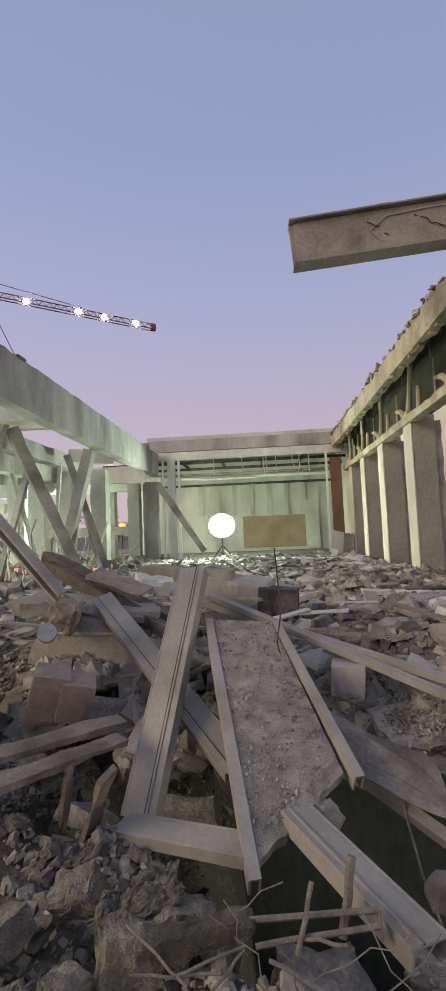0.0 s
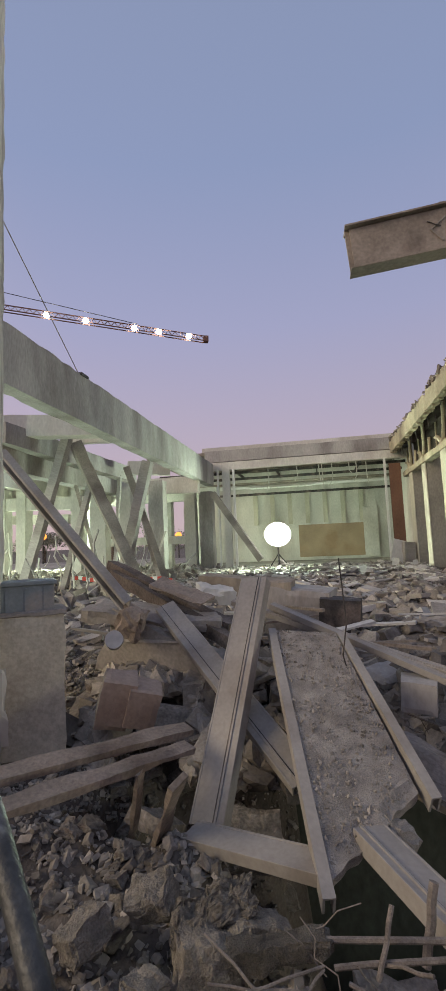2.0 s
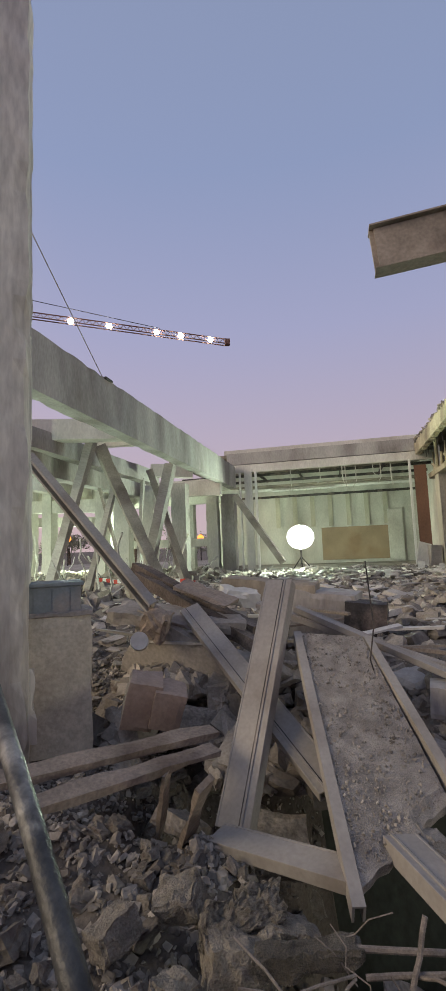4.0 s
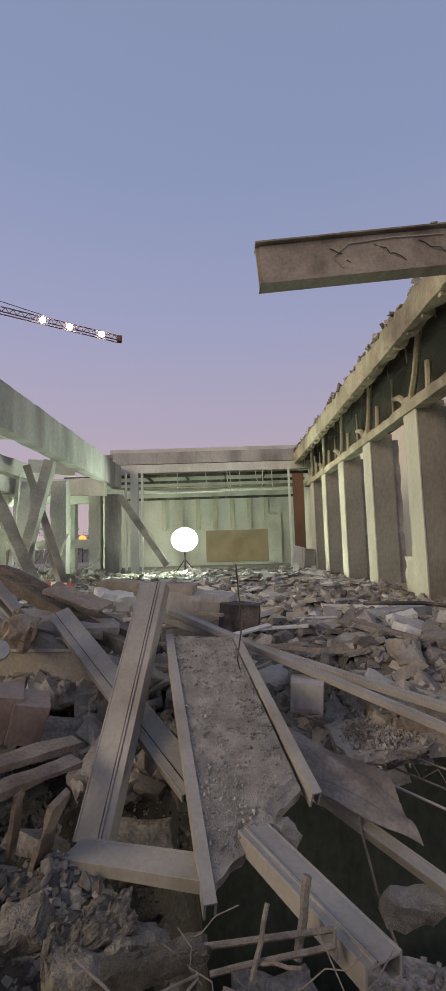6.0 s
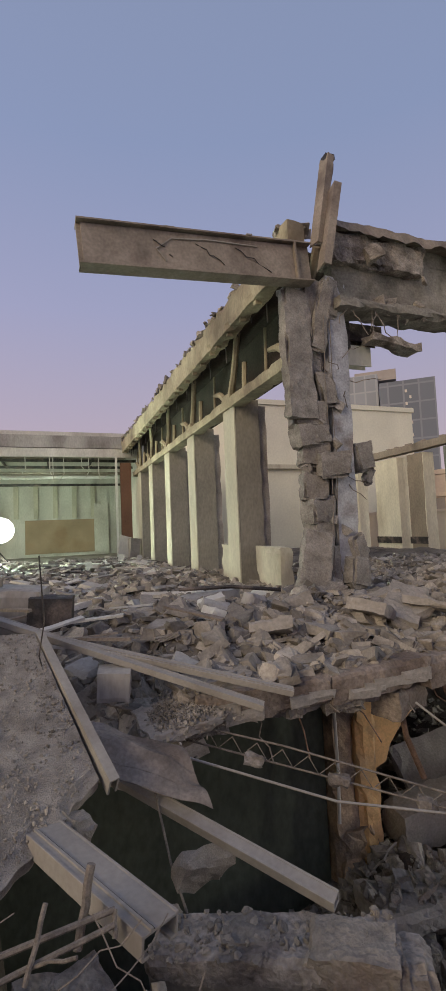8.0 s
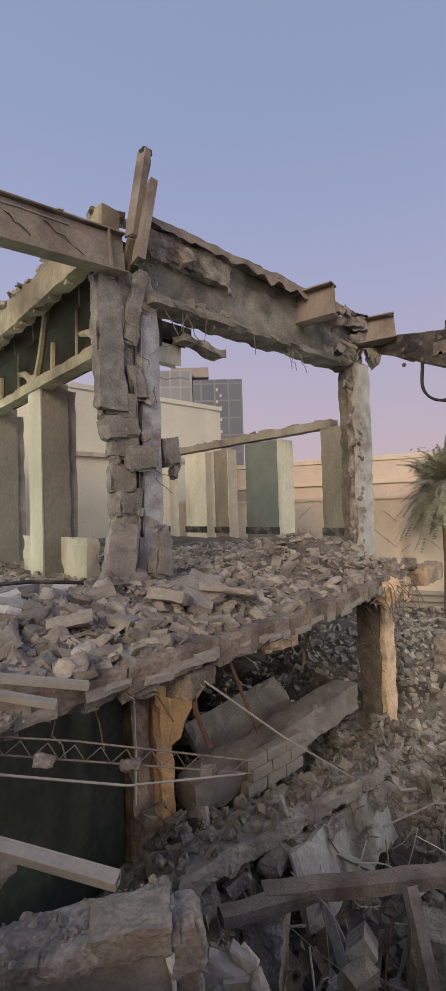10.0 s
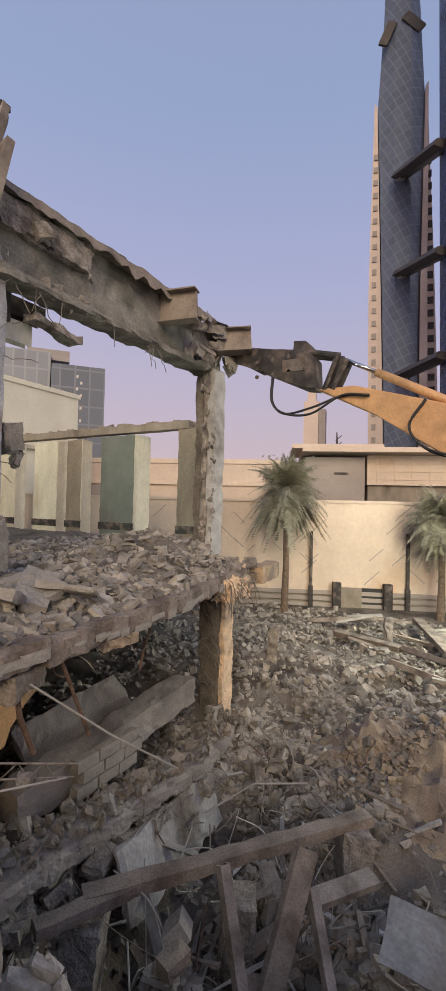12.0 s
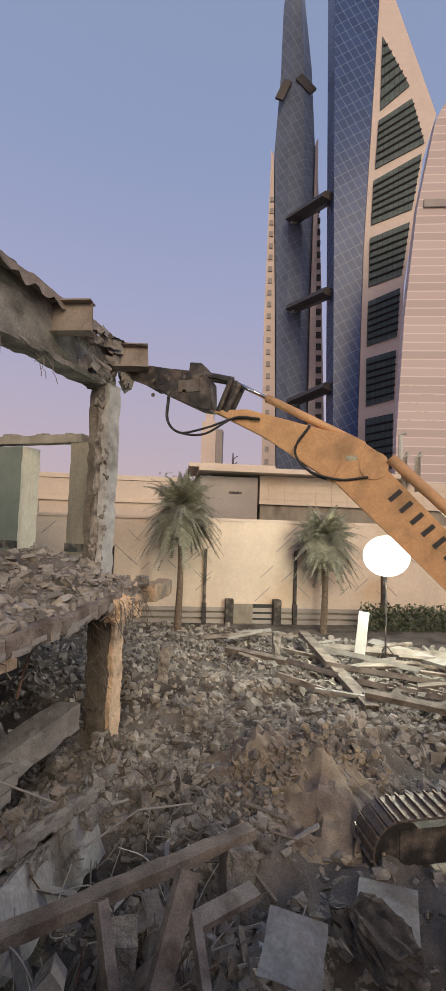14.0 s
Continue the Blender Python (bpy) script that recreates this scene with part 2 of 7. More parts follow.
def tube(points, r, sides=6, bm=None):
    """A round bar through the points."""
    bm = bm or bmesh.new()
    pts = [Vector(p) for p in points]
    rings = []
    for i, p in enumerate(pts):
        d = (pts[min(i + 1, len(pts) - 1)] - pts[max(i - 1, 0)]).normalized()
        u = d.orthogonal().normalized() if abs(d.z) > 0.9 else d.cross(Vector((0, 0, 1))).normalized()
        w = d.cross(u)
        rr = r[i] if isinstance(r, (list, tuple)) else r
        rings.append([bm.verts.new(p + (u * math.cos(a) + w * math.sin(a)) * rr) for a in (2 * math.pi * k / sides for k in range(sides))])
    for a, b in zip(rings, rings[1:]):
        for k in range(sides):
            bm.faces.new((a[k], a[(k + 1) % sides], b[(k + 1) % sides], b[k]))
    bm.faces.new(rings[0][::-1])
    bm.faces.new(rings[-1])
    return bm


def bent(p0, p1, wob, n, rnd):
    p0, p1 = Vector(p0), Vector(p1)
    out = []
    for i in range(n + 1):
        t = i / n
        k = math.sin(math.pi * t) * wob
        out.append(p0.lerp(p1, t) + Vector((rnd.uniform(-k, k), rnd.uniform(-k, k), rnd.uniform(-k, k))))
    return out


def prism(outline, z0, z1):
    """A plate with a free outline in x and y."""
    bm = bmesh.new()
    lo = [bm.verts.new((x, y, z0)) for x, y in outline]
    hi = [bm.verts.new((x, y, z1)) for x, y in outline]
    n = len(lo)
    for i in range(n):
        bm.faces.new((lo[i], lo[(i + 1) % n], hi[(i + 1) % n], hi[i]))
    bm.faces.new(lo[::-1])
    bm.faces.new(hi)
    return bm


def hull(rnd, n=11, flat=1.0):
    """An angular chunk, about one across: a skewed block with corners knocked off."""
    bm = bmesh.new()
    c = {}
    for i in (-1, 1):
        for j in (-1, 1):
            for k in (-1, 1):
                c[i, j, k] = Vector((i * 0.5 * rnd.uniform(0.5, 1.08), j * 0.42 * rnd.uniform(0.5, 1.1), k * 0.34 * flat * rnd.uniform(0.45, 1.15)))
    for (i, j, k), p in c.items():
        if rnd.random() < 0.075 * n:
            for q in ((-i, j, k), (i, -j, k), (i, j, -k)):
                bm.verts.new(p.lerp(c[q], rnd.uniform(0.1, 0.62)))
        else:
            bm.verts.new(p)
    bmesh.ops.convex_hull(bm, input=bm.verts)
    bmesh.ops.delete(bm, geom=[v for v in bm.verts if not v.link_faces], context="VERTS")
    return bm


R = random.Random(5)
SHAPES = []
for _i in range(24):
    _b = hull(R, R.choice((4, 7, 10)), R.choice((0.6, 0.9, 1.0)))
    bmesh.ops.triangulate(_b, faces=_b.faces)
    _b.verts.index_update()
    SHAPES.append((np.array([v.co[:] for v in _b.verts]), np.array([[v.index for v in f.verts] for f in _b.faces])))
    _b.free()


def slabshape(rnd):
    sx, sy, sz = 1.0, rnd.uniform(0.35, 0.8), rnd.uniform(0.1, 0.28)
    c = np.array([[x * sx / 2 * rnd.uniform(0.8, 1.1), y * sy / 2 * rnd.uniform(0.8, 1.1), z * sz / 2] for x in (-1, 1) for y in (-1, 1) for z in (-1, 1)])
    f = np.array([[0, 1, 3], [0, 3, 2], [4, 6, 7], [4, 7, 5], [0, 4, 5], [0, 5, 1], [2, 3, 7], [2, 7, 6], [0, 2, 6], [0, 6, 4], [1, 5, 7], [1, 7, 3]])
    return c, f


PLATES = [slabshape(R) for _i in range(8)]


def crag(rnd, n, flat, cuts, amp, seed):
    """A broken lump: an angular chunk whose faces are split and roughened."""
    bm = hull(rnd, n, flat)
    bmesh.ops.triangulate(bm, faces=bm.faces[:])
    bmesh.ops.subdivide_edges(bm, edges=bm.edges[:], cuts=cuts, use_grid_fill=True)
    bm.normal_update()
    for v in bm.verts:
        p = v.co
        v.co = p + v.normal * amp * (noise.noise(p * 3.1 + Vector((seed, 0, 0))) + 0.7 * noise.noise(p * 8.3 + Vector((0, seed, 0))) + 0.4 * noise.noise(p * 19.0 + Vector((0, 0, seed))))
    return bm


CRAGS = []
for _i in range(16):
    _b = crag(R, R.choice((4, 7, 10)), R.choice((0.6, 0.9, 1.0)), 1, 0.09, _i * 7.0)
    bmesh.ops.triangulate(_b, faces=_b.faces[:])
    _b.verts.index_update()
    CRAGS.append((np.array([v.co[:] for v in _b.verts]), np.array([[v.index for v in f.verts] for f in _b.faces])))
    _b.free()


def curve_points(points, n=6):
    """A smooth run through the points."""
    p = [Vector(q) for q in points]
    p = [p[0] * 2 - p[1]] + p + [p[-1] * 2 - p[-2]]
    out = []
    for i in range(1, len(p) - 2):
        for k in range(n):
            t = k / n
            out.append(0.5 * (p[i] * 2 + (p[i + 1] - p[i - 1]) * t + (p[i - 1] * 2 - p[i] * 5 + p[i + 1] * 4 - p[i + 2]) * t * t + (p[i] * 3 - p[i - 1] - p[i + 1] * 3 + p[i + 2]) * t ** 3))
    return out + [p[-2]]


def field(name, label, spots, material, seed=0, plates=0.25, sink=0.25, tilt=0.65, fine=0.13):
    """Loose rubble as one mesh: spots are (x, y, z, size)."""
    rnd = random.Random(seed)
    vs, fs, k = [], [], 0
    for x, y, z, s in spots:
        v, f = rnd.choice(PLATES) if rnd.random() < plates else rnd.choice(CRAGS if s > fine else SHAPES)
        e = Euler((rnd.gauss(0, tilt), rnd.gauss(0, tilt), rnd.uniform(0, 6.3)))
        r = np.array(e.to_matrix())
        w = (v * s * np.array((rnd.uniform(0.75, 1.3), 1, rnd.uniform(0.75, 1.2)))) @ r.T + np.array((x, y, z + s * (0.25 - sink)))
        vs.append(w)
        fs.append(f + k)
        k += len(v)
    me = bpy.data.meshes.new(name)
    me.from_pydata(np.concatenate(vs).tolist(), [], np.concatenate(fs).tolist())
    me.materials.append(material)
    return tagged(new(name, me), label, "rubble", "", "stuff")


def fbm(x, y, s=1.0, seed=0.0):
    return noise.fractal(Vector((x * s, y * s, seed)), 0.9, 2.1, 5)


def sm(a, b, x):
    t = min(1.0, max(0.0, (x - a) / (b - a)))
    return t * t * (3 - 2 * t)
# ---- the large structure ----
FLOOR, ROOF = 4.0, 10.05


def ground_height(x, y):
    """Lower ground with the rubble heap under the camera, the pit in front of it and the spoil heaps beside it."""
    base = 0.25 + 0.28 * fbm(x, y, 0.5) + 0.12 * fbm(x, y, 1.7, 3)
    far = sm(16, 24, x)
    base += 0.20 * fbm(x, y, 1.1, 14)
    base *= 1 - 0.75 * min(1, far)
    base += 0.75 * math.exp(-((x - 10) / 2.6) ** 2 - ((y - 1.0) / 1.8) ** 2)
    base += 0.25 * math.exp(-((x - 7.0) / 2.2) ** 2 - ((y - 3.0) / 1.4) ** 2)
    base += 0.8 * math.exp(-((x - 4.2) / 1.2) ** 2 - ((y - 5.2) / 1.0) ** 2)
    base += 0.6 * math.exp(-((x - 13) / 4.0) ** 2 - ((y - 7.0) / 3.0) ** 2)
    # dark hollow under the fallen timbers, and the spur of rubble beside the wall remnant
    base -= 1.15 * math.exp(-((x - 4.6) / 1.25) ** 4 - ((y - 2.2) / 0.95) ** 4)
    base -= 1.0 * math.exp(-((x - 6.2) / 2.3) ** 4 - ((y - 3.65) / 0.72) ** 4) * (1 - 0.7 * math.exp(-((x - 4.6) / 1.25) ** 4 - ((y - 2.2) / 0.95) ** 4))
    base += 1.5 * math.exp(-((x - 4.35) / 0.42) ** 2 - ((y - 2.75) / 0.36) ** 2)
    base += 2.35 * math.exp(-((x - 2.15) / 0.5) ** 2 - ((y - 2.05) / 0.75) ** 2)
    # heap on which the camera stands: left of the pit, and a narrow ledge before it
    w = 0.22 * fbm(x, y, 1.3, 9)
    left = 1 - sm(-0.75, -0.25, x + w)
    left *= 1 - sm(6.0, 7.0, y)
    ledge = (1 - sm(2.0, 2.5, y + w)) * (1 - sm(1.1, 1.9, x + 0.25 * y + w * 2))
    up = max(left, ledge)
    top = 3.62 + 0.16 * fbm(x, y, 1.1, 5) + 0.10 * fbm(x, y, 3.3, 6)
    top -= 2.1 * math.exp(-((x + 0.95) / 0.8) ** 4 - ((y - 3.95) / 0.72) ** 4)
    top += 0.45 * sm(4.4, 5.8, y)
    top -= 0.35 * sm(1.6, 0.3, y)
    return base + (top - base) * up


def axis(lo, a, b, hi, step):
    """Even steps from a to b, and ever longer ones out to lo and hi."""
    c = list(np.arange(a, b + 1e-6, step))
    d, x = step, a
    while x > lo:
        d *= 1.28
        x -= d
        c.insert(0, max(x, lo))
    d, x = step, b
    while x < hi:
        d *= 1.28
        x += d
        c.append(min(x, hi))
    return c


def ground():
    xs, ys = axis(-2500, -5.5, 15, 2500, 0.11), axis(-2500, -1.5, 8.0, 2500, 0.11)
    vs = [(x, y, ground_height(x, y)) for y in ys for x in xs]
    nx = len(xs)
    fs = [(j * nx + i, j * nx + i + 1, (j + 1) * nx + i + 1, (j + 1) * nx + i) for j in range(len(ys) - 1) for i in range(nx - 1)]
    me = bpy.data.meshes.new("ground")
    me.from_pydata(vs, [], fs)
    me.materials.append(DUST)
    me.polygons.foreach_set("use_smooth", [True] * len(me.polygons))
    tagged(new("ground", me), "dusty brown earth and crushed concrete of the demolition site", "ground", "", "structure")


ground()

# upper floor slab, its front edge broken off unevenly
rnd = random.Random(11)
edge = [(-40, 5.6), (-5.4, 5.6)]
x = -4.8
while x < 10.5:
    if x < -0.7:
        y = 5.7 + rnd.uniform(-0.2, 0.2)
    elif x < 1.2:
        y = 4.75 + rnd.uniform(-0.2, 0.15)
    elif x < 3.3:
        y = 3.98 + rnd.uniform(-0.05, 0.07)
    elif x < 7.0:
        y = 4.05 + 0.12 * (x - 3.3) + rnd.uniform(-0.06, 0.12)
    else:
        y = 4.60 + 0.19 * (x - 7.0) + rnd.uniform(-0.08, 0.28)
    edge.append((x, y))
    x += rnd.uniform(0.18, 0.42)
outline = edge + [(10.6, 5.45), (10.75, 6.0), (10.75, 6.55), (13.0, 8.1), (16.9, 10.35), (16.9, 25.0), (4.6, 25.0), (4.6, 46), (-40, 46)]
fl = solid("floor", prism(outline, 3.72, FLOOR), CONC, None, "broken edge of the upper concrete floor slab", "floor", "", "structure")
# crumbled lip along the edge
EARTHY = mat("earthy_broken_edge", (0.255, 0.213, 0.178), 0.95, vary=0.25, scale=3, fine=30, bump=0.8, dirt=(0.13, 0.10, 0.08), dirt_amt=0.4)
for i, (x0, y0) in enumerate(edge[2:]):
    w = rnd.uniform(0.3, 0.5)
    if x0 > 3.0:
        if i % 3 == 0:
            hb_ = crag(rnd, 8, 1.0, 1, 0.1, i)
            bmesh.ops.scale(hb_, vec=(rnd.uniform(0.08, 0.2),) * 3, verts=hb_.verts)
            part("edge_chunk", hb_, BROKEN, fl, "", pose(x0 + rnd.uniform(-0.1, 0.1), y0 - rnd.uniform(-0.1, 0.12), 3.98 + rnd.uniform(-0.06, 0.06), rnd.uniform(0, 90), rnd.uniform(0, 90), rnd.uniform(0, 90)))
    elif x0 > -0.7:
        part("edge_piece", rough(w, 0.34, rnd.uniform(0.28, 0.42), (0, 0, 0), 0.06, 0.035, i + 300, 0.09), BROKEN if i % 3 else CONC, fl, "", pose(x0, y0 + 0.13, 3.84 + rnd.uniform(-0.05, 0.04), rnd.uniform(-6, 6), rnd.uniform(-5, 5), rnd.uniform(-10, 10)))
# downstand beam under the edge, in long chipped lengths
DOWN = [(1.25, 4.02), (2.5, 4.0), (3.62, 4.03), (5.0, 4.19), (6.3, 4.36), (7.7, 4.68), (9.1, 5.0), (10.2, 5.2)]
for i, ((xa, ya), (xb, yb)) in enumerate(zip(DOWN, DOWN[1:])):
    L_ = math.hypot(xb - xa, yb - ya) + 0.04
    hgt = 0.25 if i < 2 else 0.29
    part("edge_beam", rough(L_, 0.30, hgt, (L_ / 2, 0, 0), 0.05, 0.020, i + 520, 0.06), EARTHY, fl, "chipped brown edge beam", span((xa, ya, 4.0 - hgt / 2), (xb, yb, 4.02 - hgt / 2 + 0.02 * (i % 2))))
    for k in range(5):
        part("mortar_patch", rough(rnd.uniform(0.14, 0.42), 0.04, rnd.uniform(0.06, 0.13), (0, 0, 0), 0.05, 0.008, i * 7 + k, 0.03), CONC, fl, "", span((xa, ya, 0), (xb, yb, 0)) @ pose(rnd.uniform(0.1, L_ - 0.1), -0.15, 4.0 - hgt + rnd.uniform(0.05, 0.14), 0, rnd.uniform(-4, 4), 0))
# wall at the back of the pit
solid("wall_pit", rough(6.0, 0.25, 3.9, (0.55, 5.95, 1.8), 0.4, 0.012, 2), GREENW, None, "dark green painted basement wall", "wall", "", "structure")


def wall(name, x0, x1, y0, y1, z0, z1, material, label):
    return solid(name, box(x1 - x0, y1 - y0, z1 - z0, ((x0 + x1) / 2, (y0 + y1) / 2, (z0 + z1) / 2)), material, None, label, "wall", "", "structure")


# right colonnade: deep fins, chord, struts and roof edge
FINS = [10.2, 13.55, 16.75, 19.85, 22.6]


def fin(y):
    t = thing("pilaster", pose(4.2, y, FLOOR), "tall pilaster, cream towards the hall, brown-grey beside", "pilaster", "pilasters of the hall")
    # sides brown-grey, thin sheet towards the hall cream
    part("core", rough(0.62, 0.72, 4.4, (0.34, 0.37, 2.2), 0.25, 0.010, y + 1, 0.03), FINC, t, "brown-grey side")
    part("facing", rough(0.035, 0.74, 4.38, (0.012, 0.37, 2.19), 0.3, 0.003, y, 0.01), CREAM, t, "cream face")
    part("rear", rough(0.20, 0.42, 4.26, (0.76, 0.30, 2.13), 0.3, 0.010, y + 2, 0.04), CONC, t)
    return t


for y in FINS:
    fin(y)
for y0, y1 in ((10.9, 12.2), (8.7, 9.9)):
    solid("dado_wall", rough(0.3, y1 - y0, 0.95, (4.62, (y0 + y1) / 2, FLOOR + 0.47), 0.15, 0.01, y0, 0.08), CREAM, None, "low broken cream wall between pilasters", "wall", "", "structure")

truss = thing("roof_truss", pose(4.3, 0, 0), "long roof truss, pale forked struts, dirty cream edge beam", "truss")
Y0, Y1 = 7.0, 24.6
part("lower_chord", rough(0.34, Y1 - Y0, 0.24, (0.0, (Y0 + Y1) / 2, 8.32), 0.2, 0.014, 4, 0.04), TRUSSC, truss)
part("edge_beam", rough(0.30, Y1 - 6.2, 0.62, (-0.55, (Y1 + 6.2) / 2, 9.74), 0.16, 0.022, 5, 0.08), TRUSSC, truss, "dirty cream edge beam")
# soffit and board carry the roof shade in their colour
part("soffit", rough(1.1, Y1 - 6.8, 0.14, (0.15, (Y1 + 6.8) / 2, 9.92), 0.5, 0.01, 6), VOIDSHADE, truss, "roof soffit, shade put into its dark colour")
part("inner_wall", box(0.1, Y1 - 8.2, 1.4, (0.5, (8.2 + Y1) / 2, 9.14)), VOIDSHADE, truss, "brown board behind the struts, darkened for the shaded void")
for y in [6.9] + FINS:
    part("strut", tube([(0, y + 0.5, 8.42), (-0.1, y - 0.1, 8.95), (-0.28, y - 0.85, 9.6)], [0.09, 0.075, 0.07], 7), TRUSSC, truss)
    part("strut", tube([(0, y - 0.45, 8.42), (0.02, y - 0.47, 9.1)], 0.06, 6), TRUSSC, truss, "short upright strut")
    part("strut", tube([(0, y + 0.55, 8.42), (-0.06, y + 1.0, 8.75), (-0.08, y + 1.35, 8.82)], [0.09, 0.08, 0.05], 7), TRUSSC, truss, "broken strut stub")
    part("gusset", rough(0.3, 0.55, 0.2, (0, y + 0.45, 8.48), 0.12, 0.02, y, 0.06), TRUSSC, truss)
    part("strut", tube([(0.1, y + 1.9, 8.42), (0.1, y + 1.86, 9.5)], 0.035, 6), TRUSSC, truss, "thin upright bar")
    for k in range(5):
        part("hanger", tube([(-0.4, y + k * 0.72, 9.5), (-0.38, y + k * 0.72 + 0.02, 9.5 - 0.12 - 0.3 * (k % 3 == 1))], 0.014, 5), DARKST, truss)
        part("bracket", box(0.12, 0.09, 0.10, (-0.58, y + k * 0.72, 9.42)), TRUSSC, truss)
# ragged screed and membrane along the roof edge
rr = random.Random(3)
spots = [(3.62 + rr.uniform(-0.06, 0.5), rr.uniform(6.3, 24.6), 10.05 + rr.uniform(-0.02, 0.06), rr.uniform(0.08, 0.24)) for _ in range(420)]
field("roof_debris", "crumbled screed along the roof edge", spots, RUBBLE, 2, 0.6)

# left long beam on columns
lb = rough(0.42, 19.6, 1.16, (-5.61, 14.7, 8.96), 0.3, 0.012, 8, 0.03)
solid("long_beam", lb, BEAMC, None, "deep weathered concrete beam with dark water stains", "beam", "", "structure")
solid("beam_column", rough(0.7, 0.7, 4.1, (-5.75, 24.1, 6.0), 0.3, 0.01, 9, 0.03), BEAMC, None, "square concrete column under the long beam", "column", "", "structure")

# back frame and the room behind it
solid("back_beam", rough(10.6, 0.5, 0.62, (-0.6, 24.9, 9.98), 0.3, 0.01, 10, 0.03), BEAMC, None, "weathered concrete roof beam across the hall", "beam", "", "structure")
solid("back_fascia", rough(10.2, 0.3, 0.42, (-0.6, 24.75, 9.42), 0.4, 0.006, 11), PALE, None, "pale steel fascia under the roof beam", "trim", "", "structure")
solid("roof_edge", box(11.0, 0.7, 0.22, (-0.6, 25.3, 10.42)), PALE, None, "pale roof edge flashing", "trim", "", "structure")
wall("wall_back", -9, 4.9, 32.0, 32.3, 4, 10.12, PALE, "pale plaster wall at the back of the room")
wall("wall_back_east", 4.6, 4.9, 25.0, 32.0, 4, 10, PALE, "pale plaster side wall of the room")
solid("ceiling", box(14.2, 7.4, 0.15, (-2.2, 28.6, 10.2)), BROWNG, None, "dark stripped roof sheeting over the room", "ceiling", "", "structure")
# unseen wall behind the camera, added to shade the near ground
solid("shade_wall_rear", rough(13.0, 0.4, 6.4, (-7.4, -2.7, 2.9), 0.8, 0.01, 12), CONC, None, "unseen plain concrete wall, added to shade the near ground", "wall", "", "structure")
# ---- the standing corner: columns, stub beams and the beam that the machine holds ----
def shards(parent, rnd, n, boxes, material, name="chunk"):
    for _ in range(n):
        (x0, x1), (y0, y1), (z0, z1), s = rnd.choice(boxes)
        b = hull(rnd, 6, 0.62)
        k = s * rnd.uniform(0.7, 1.6)
        bmesh.ops.transform(b, matrix=pose(rnd.uniform(x0, x1), rnd.uniform(y0, y1), rnd.uniform(z0, z1), 90 + rnd.gauss(0, 22), rnd.uniform(-75, 75), rnd.gauss(-18, 20)) @ Matrix.Scale(k, 4), verts=b.verts)
        part(name, b, material, parent)


rnd = random.Random(21)
BLUEGREY = mat("scaly_grey_steel", (0.40, 0.405, 0.42), 0.6, 0.3, vary=0.2, scale=4, fine=30, bump=0.3, dirt=(0.26, 0.22, 0.2), dirt_amt=0.4)
c1 = thing("shattered_column", pose(4.32, 6.55, FLOOR), "shattered concrete column with its casing split off", "column")
part("core", rough(0.36, 0.44, 5.3, (0.14, -0.05, 2.65), 0.16, 0.006, 31, 0.03), BLUEGREY, c1, "blue-grey steel core")
COLC = mat("split_casing_concrete", (0.30, 0.278, 0.25), 0.95, vary=0.22, scale=4, fine=40, bump=0.7, dirt=(0.17, 0.155, 0.138), dirt_amt=0.4)
part("casing", rough(0.40, 0.30, 4.9, (-0.26, -0.02, 2.5), 0.09, 0.03, 30, 0.12), COLC, c1)
# pieces of casing: x, y, z, width, depth, height, lean
CASING = [(-0.58, -0.22, 4.0, 0.46, 0.20, 1.85, 1), (-0.14, -0.28, 4.62, 0.26, 0.10, 1.05, 13), (0.06, -0.26, 4.95, 0.22, 0.09, 0.62, 9), (-0.30, -0.12, 4.75, 0.30, 0.26, 0.8, 2),
          (-0.42, -0.14, 3.05, 0.48, 0.36, 0.36, 4), (-0.38, -0.16, 2.72, 0.50, 0.38, 0.30, -5), (-0.33, -0.12, 2.42, 0.40, 0.34, 0.34, 8), (-0.12, -0.34, 2.26, 0.46, 0.30, 0.34, -4),
          (-0.34, -0.10, 1.95, 0.36, 0.34, 0.38, 3), (-0.30, -0.14, 1.60, 0.40, 0.34, 0.34, -7), (-0.28, -0.08, 1.24, 0.34, 0.32, 0.40, 5), (-0.12, -0.26, 3.45, 0.28, 0.14, 0.5, -8),
          (-0.56, -0.30, 0.55, 0.42, 0.26, 1.3, 11), (-0.22, -0.16, 0.75, 0.34, 0.30, 0.5, -10), (0.20, -0.30, 0.62, 0.36, 0.32, 0.42, 12), (0.28, -0.24, 1.0, 0.26, 0.24, 0.34, -14),
          (0.56, -0.10, 2.42, 0.32, 0.28, 0.42, -10), (0.68, -0.10, 2.1, 0.15, 0.14, 0.26, 20)]
for i, (x, y, z, w, d_, h, a) in enumerate(CASING):
    part("casing", rough(w * 1.06, d_, h * 1.12, (0, 0, 0), 0.045, 0.024, i + 33, 0.13 if h > 0.45 else 0.12), COLC, c1, "hanging slab of concrete casing" if i == 0 else "", pose(x, y, z, rnd.uniform(-5, 5), a, rnd.uniform(-16, 16)))
shards(c1, rnd, 26, [((-0.5, 0.1), (-0.34, -0.1), (0.1, 3.4), 0.13), ((-0.3, 0.4), (-0.4, -0.1), (0.1, 0.5), 0.2)], COLC)
for x, y in ((-0.06, -0.30), (0.10, -0.24), (-0.20, -0.36), (0.28, -0.2)):
    part("rebar", tube(bent((x, y, 0.3), (x + 0.04, y, 4.6), 0.03, 9, rnd), 0.007, 5), REBAR, c1)
